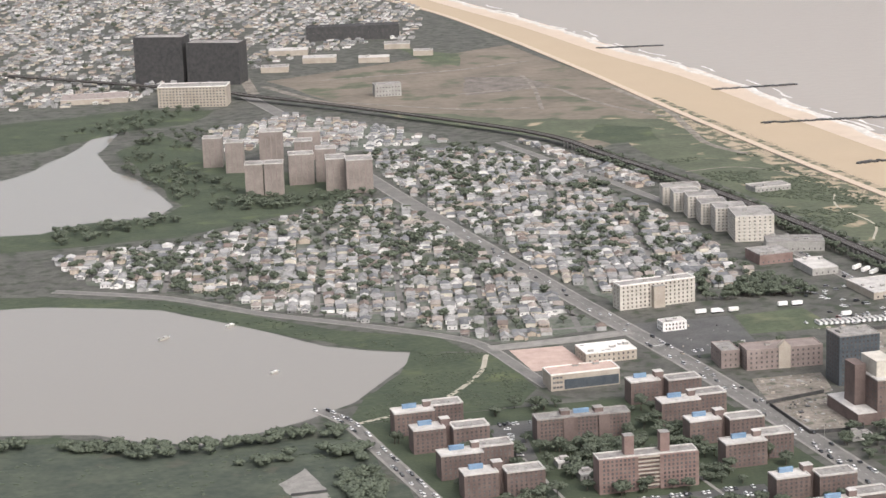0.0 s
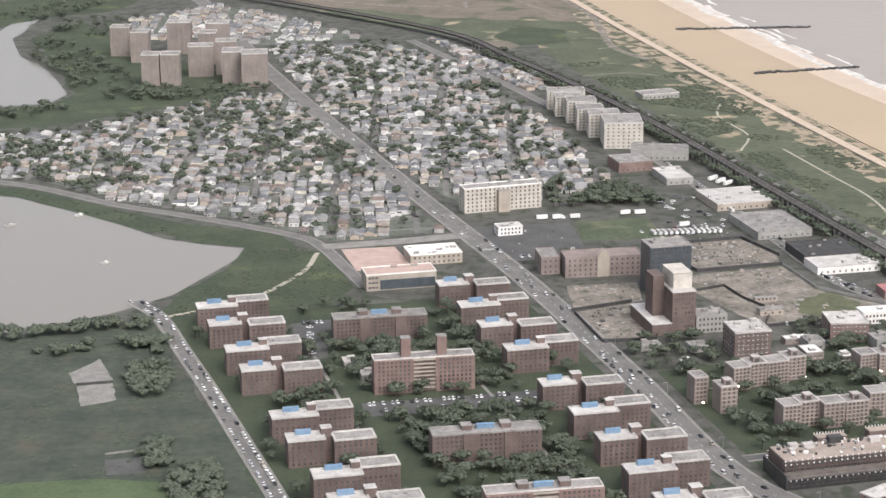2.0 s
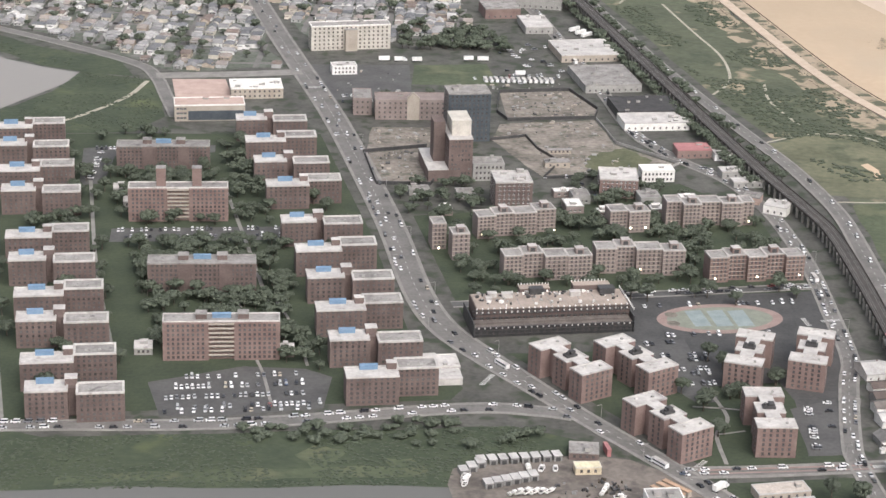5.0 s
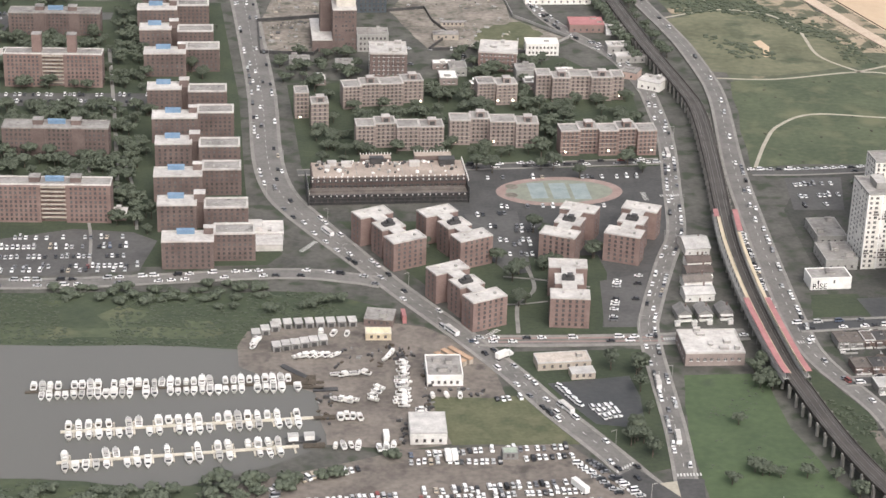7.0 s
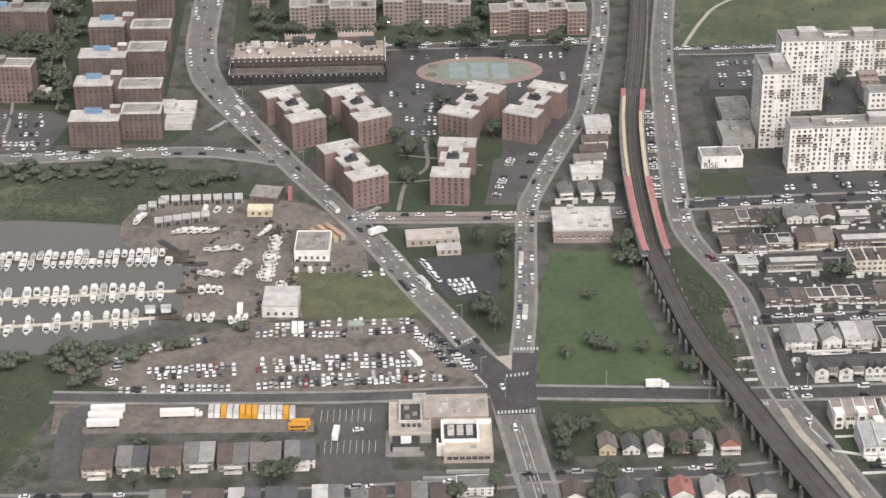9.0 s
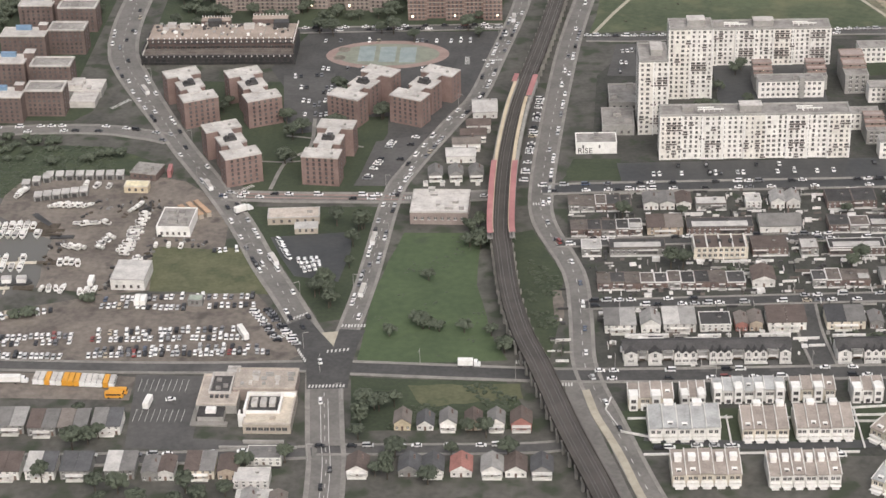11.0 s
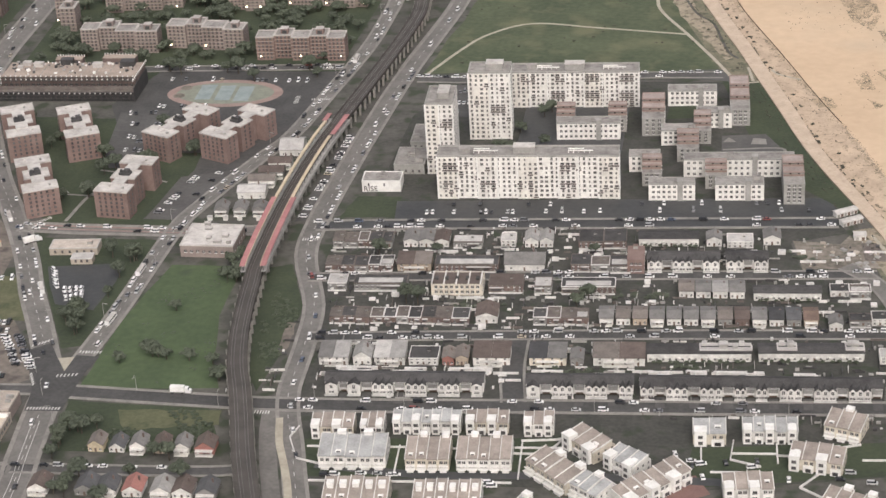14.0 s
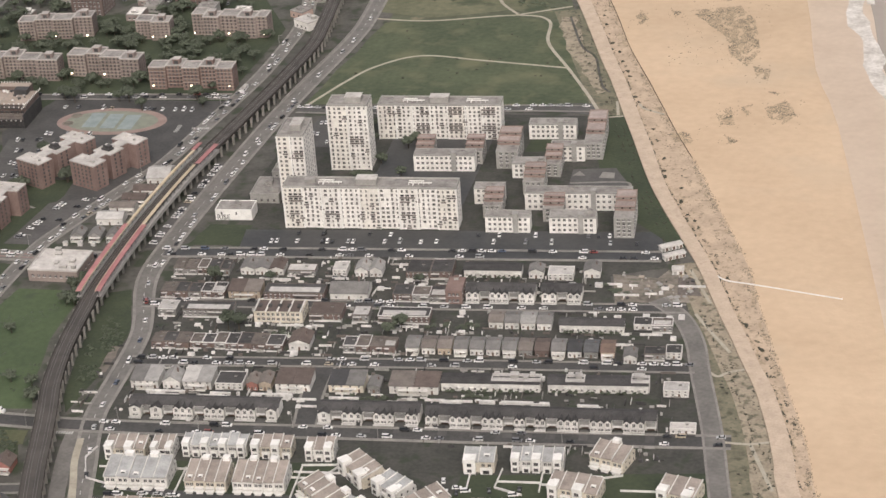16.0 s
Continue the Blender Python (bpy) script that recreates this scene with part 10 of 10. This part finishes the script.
dock("dock", -238, 897, -96, 910.5, BARK, "long dark timber dock lined with boats", False, 0, 128, 0.08)
dock("dock", -216, 859, -100, 875, WALLS[1], "pale timber dock with side fingers", True, 0, 112, 0.12)
dock("dock", -214, 831, -106, 848, WALLS[1], "pale timber dock with short fingers", True, 0, 104, 0.35)
for pts in (((-104, 847), (-94, 850)), ((-110, 906), (-96, 904)), ((-112, 917), (-100, 908)), ((-100, 874), (-90, 876))):
    (x0, y0), (x1, y1) = pts
    th = thing("gangway", 0, 0, 0, "short timber gangway to the yard", "dock", "gangways")
    part("planks", ribbon(pts, 3.2, 0.8), BARK, th)
    part("beam", Solid().box(min(x0, x1), min(y0, y1) - 0.3, 0.3, max(x0, x1), max(y0, y1) + 0.3, 0.7), BARK, th)
for cx, cy, n, a, sx, sy in ((-57, 908, 12, 6, 2, 24), (-50, 872, 6, 6, 2, 12), (-100, 937, 6, 32, 11, 4), (-86, 917, 3, 10, 6, 3), (-86, 890, 4, 160, 5, 4), (-71, 898, 4, 150, 4, 8), (-76, 919, 1, 160, 1, 1), (-83, 875, 4, 100, 6, 2), (-84, 848, 4, 95, 7, 2), (-66, 848, 3, 95, 5, 4),
                             (-130, 950, 5, 70, 5, 5), (-92, 962, 3, 80, 10, 2), (-64, 938, 3, 70, 4, 5), (-37, 897, 3, 92, 10, 1)):
    for k in range(n):
        t = (k + 0.5) / n - 0.5
        wide = sx > sy
        boat(cx + (2 * sx * t if wide else rc.uniform(-0.5, 0.5) * sx), cy + (rc.uniform(-0.5, 0.5) * sy if wide else 2 * sy * t), a + rc.uniform(-12, 12), 0.1, True)
scrap = Solid()
for x0, y0, x1, y1, n in ((-69, 935, -53, 950, 26), (-49, 880, -45, 930, 34), (-92, 925, -70, 948, 16), (-100, 868, -92, 900, 16), (-62, 848, -58, 876, 12), (-45, 898, -20, 905, 12)):
    for _ in range(n):
        x, y, w, d = rc.uniform(x0, x1), rc.uniform(y0, y1), rc.uniform(0.6, 3.2), rc.uniform(0.5, 1.4)
        scrap.box(x, y, 0, x + w, y + d, rc.uniform(0.4, 1.6), rc.choice((0, 0, 1, 2)), spin=rc.uniform(0, 180))
setting("boatyard_scrap", scrap, (DARKMETAL, BARK, WALLS[2]), "dark timber, tarps and scrap lying about the boatyard", "scrap", "stuff")
for x0, y0, x1, y1 in ((-117, 927, -105, 915), (-101, 902, -89, 903.5)):
    th = thing("pontoon", 0, 0, 0, "short black pontoon moored at the yard", "pontoon", "pontoons")
    part("deck", ribbon([(x0, y0), (x1, y1)], 3.4, 0.8), DARKMETAL, th)
    part("float", Solid().prism([(x0, y0 - 1.5), (x1, y1 - 1.5), (x1, y1 + 1.5), (x0, y0 + 1.5)], 0.0, 0.78), DARKMETAL, th)

# ---- hoardings and rubble of the building sites ----
def hoarding(pts, label, mat=DARKMETAL, h=2.6):
    th = thing("site_hoarding", 0, 0, 0, label, "hoarding", "site hoardings")
    for (x0, y0), (x1, y1) in zip(pts, pts[1:]):
        n = Vector((y0 - y1, x1 - x0)).normalized() * 0.2
        part("panel", Solid().prism([(x0 - n.x, y0 - n.y), (x1 - n.x, y1 - n.y), (x1 + n.x, y1 + n.y), (x0 + n.x, y0 + n.y)], 0, h), mat, th)


hoarding([(-42, 1613), (14, 1619), (29, 1567), (23, 1545), (-44, 1539), (-50, 1560), (-42, 1613)], "dark timber hoarding round a concrete yard")
hoarding([(-156, 1458), (-151, 1393), (-114, 1391), (-107, 1411)], "dark hoarding along a bare building site")
hoarding([(-157, 1462), (-110, 1475)], "dark hoarding along a bare building site")
hoarding([(-62, 1491), (-35, 1500), (-30, 1470), (-18, 1440), (-34, 1405), (5, 1410), (36, 1402)], "dark hoarding along a bare building site", DARKMETAL, 2.2)
hoarding([(24, 1544), (30, 1484), (68, 1438), (40, 1402)], "dark hoarding along a bare building site", GREYWALL, 2.0)
rubble, rz = Solid(), random.Random(61)
for x0, y0, x1, y1, n in ((-38, 1545, 20, 1610, 120), (-50, 1500, 22, 1538, 50), (-30, 1415, 30, 1480, 50), (-150, 1398, -112, 1465, 60), (-148, 1478, -100, 1520, 36), (412, 958, 455, 990, 46), (-170, 1595, -115, 1690, 20), (-60, 1620, 10, 1640, 20)):
    for _ in range(n):
        x, y, w = rz.uniform(x0, x1), rz.uniform(y0, y1), rz.choice((0.6, 0.9, 1.4, 2.6)) * rz.uniform(0.7, 1.4)
        rubble.box(x, y, -0.1, x + w, y + w * rz.uniform(0.4, 1.0), rz.uniform(0.3, 1.3), rz.choice((0, 0, 1, 2)), spin=rz.uniform(0, 180))
setting("site_rubble", rubble, (GREYWALL, DARKMETAL, TANBRICK), "heaps of rubble and material on the building sites", "rubble", "stuff")
block("site_cabin", -24, 1459, 2, 17, 5, 3, TANBRICK, GREYROOF, "long site cabin on bare ground", "cabin", 1, 5, 0, 0.2, GREYROOF, 0)
hb = thing("houseboat", -112, 852, 8, "dark houseboat with two white cabins at the dock", "houseboat", "", 0.1)
part("hull", Solid().prism([(0, -2), (14, -2), (16, 0), (14, 3), (0, 3)], -0.2, 1.0), DARKMETAL, hb)
for hx in (1, 8.5):
    part("cabin", Solid().box(hx, -1.2, 1.0, hx + 4.6, 2.2, 3.4, 0).box(hx - 0.2, -1.5, 3.4, hx + 4.8, 2.5, 3.6, 1), (WHITEPAINT, PALEROOF), hb)
for x, y in ((-555, 1760), (-480, 1640), (-500, 1782)):
    boat(x, y, 30)

# ---- street lamps ----
lampdata = (Solid().tube(0, 0, -0.2, 8.5, 0.14, 0.09, 6).data("pole", GREYWALL), Solid().box(0, -0.1, 8.3, 2.4, 0.1, 8.5).data("arm", GREYWALL), Solid().box(2.0, -0.2, 8.15, 2.9, 0.2, 8.35).data("head", GREYROOF))
for line, off, step, lo, hi in ((AV, 9.4, 48, 640, 1500), (BE, 5.0, 55, 830, 1300), (ST_D, 5.2, 45, 700, 900)):
    for i, (x, y, a) in enumerate(along(line, step)):
        if lo < y < hi:
            sg = 1 if i % 2 else -1
            off = avenue_width(y) / 2 + 1.5 if line is AV else off
            c, s = math.cos(radians(a)), math.sin(radians(a))
            th = thing("street_lamp", x - s * off * sg, y + c * off * sg, a - 90 * sg, "grey steel street lamp at the kerb", "street lamp", "street lamps", 0.25)
            for nm, d in zip(("pole", "arm", "head"), lampdata):
                hang(nm, d, th)
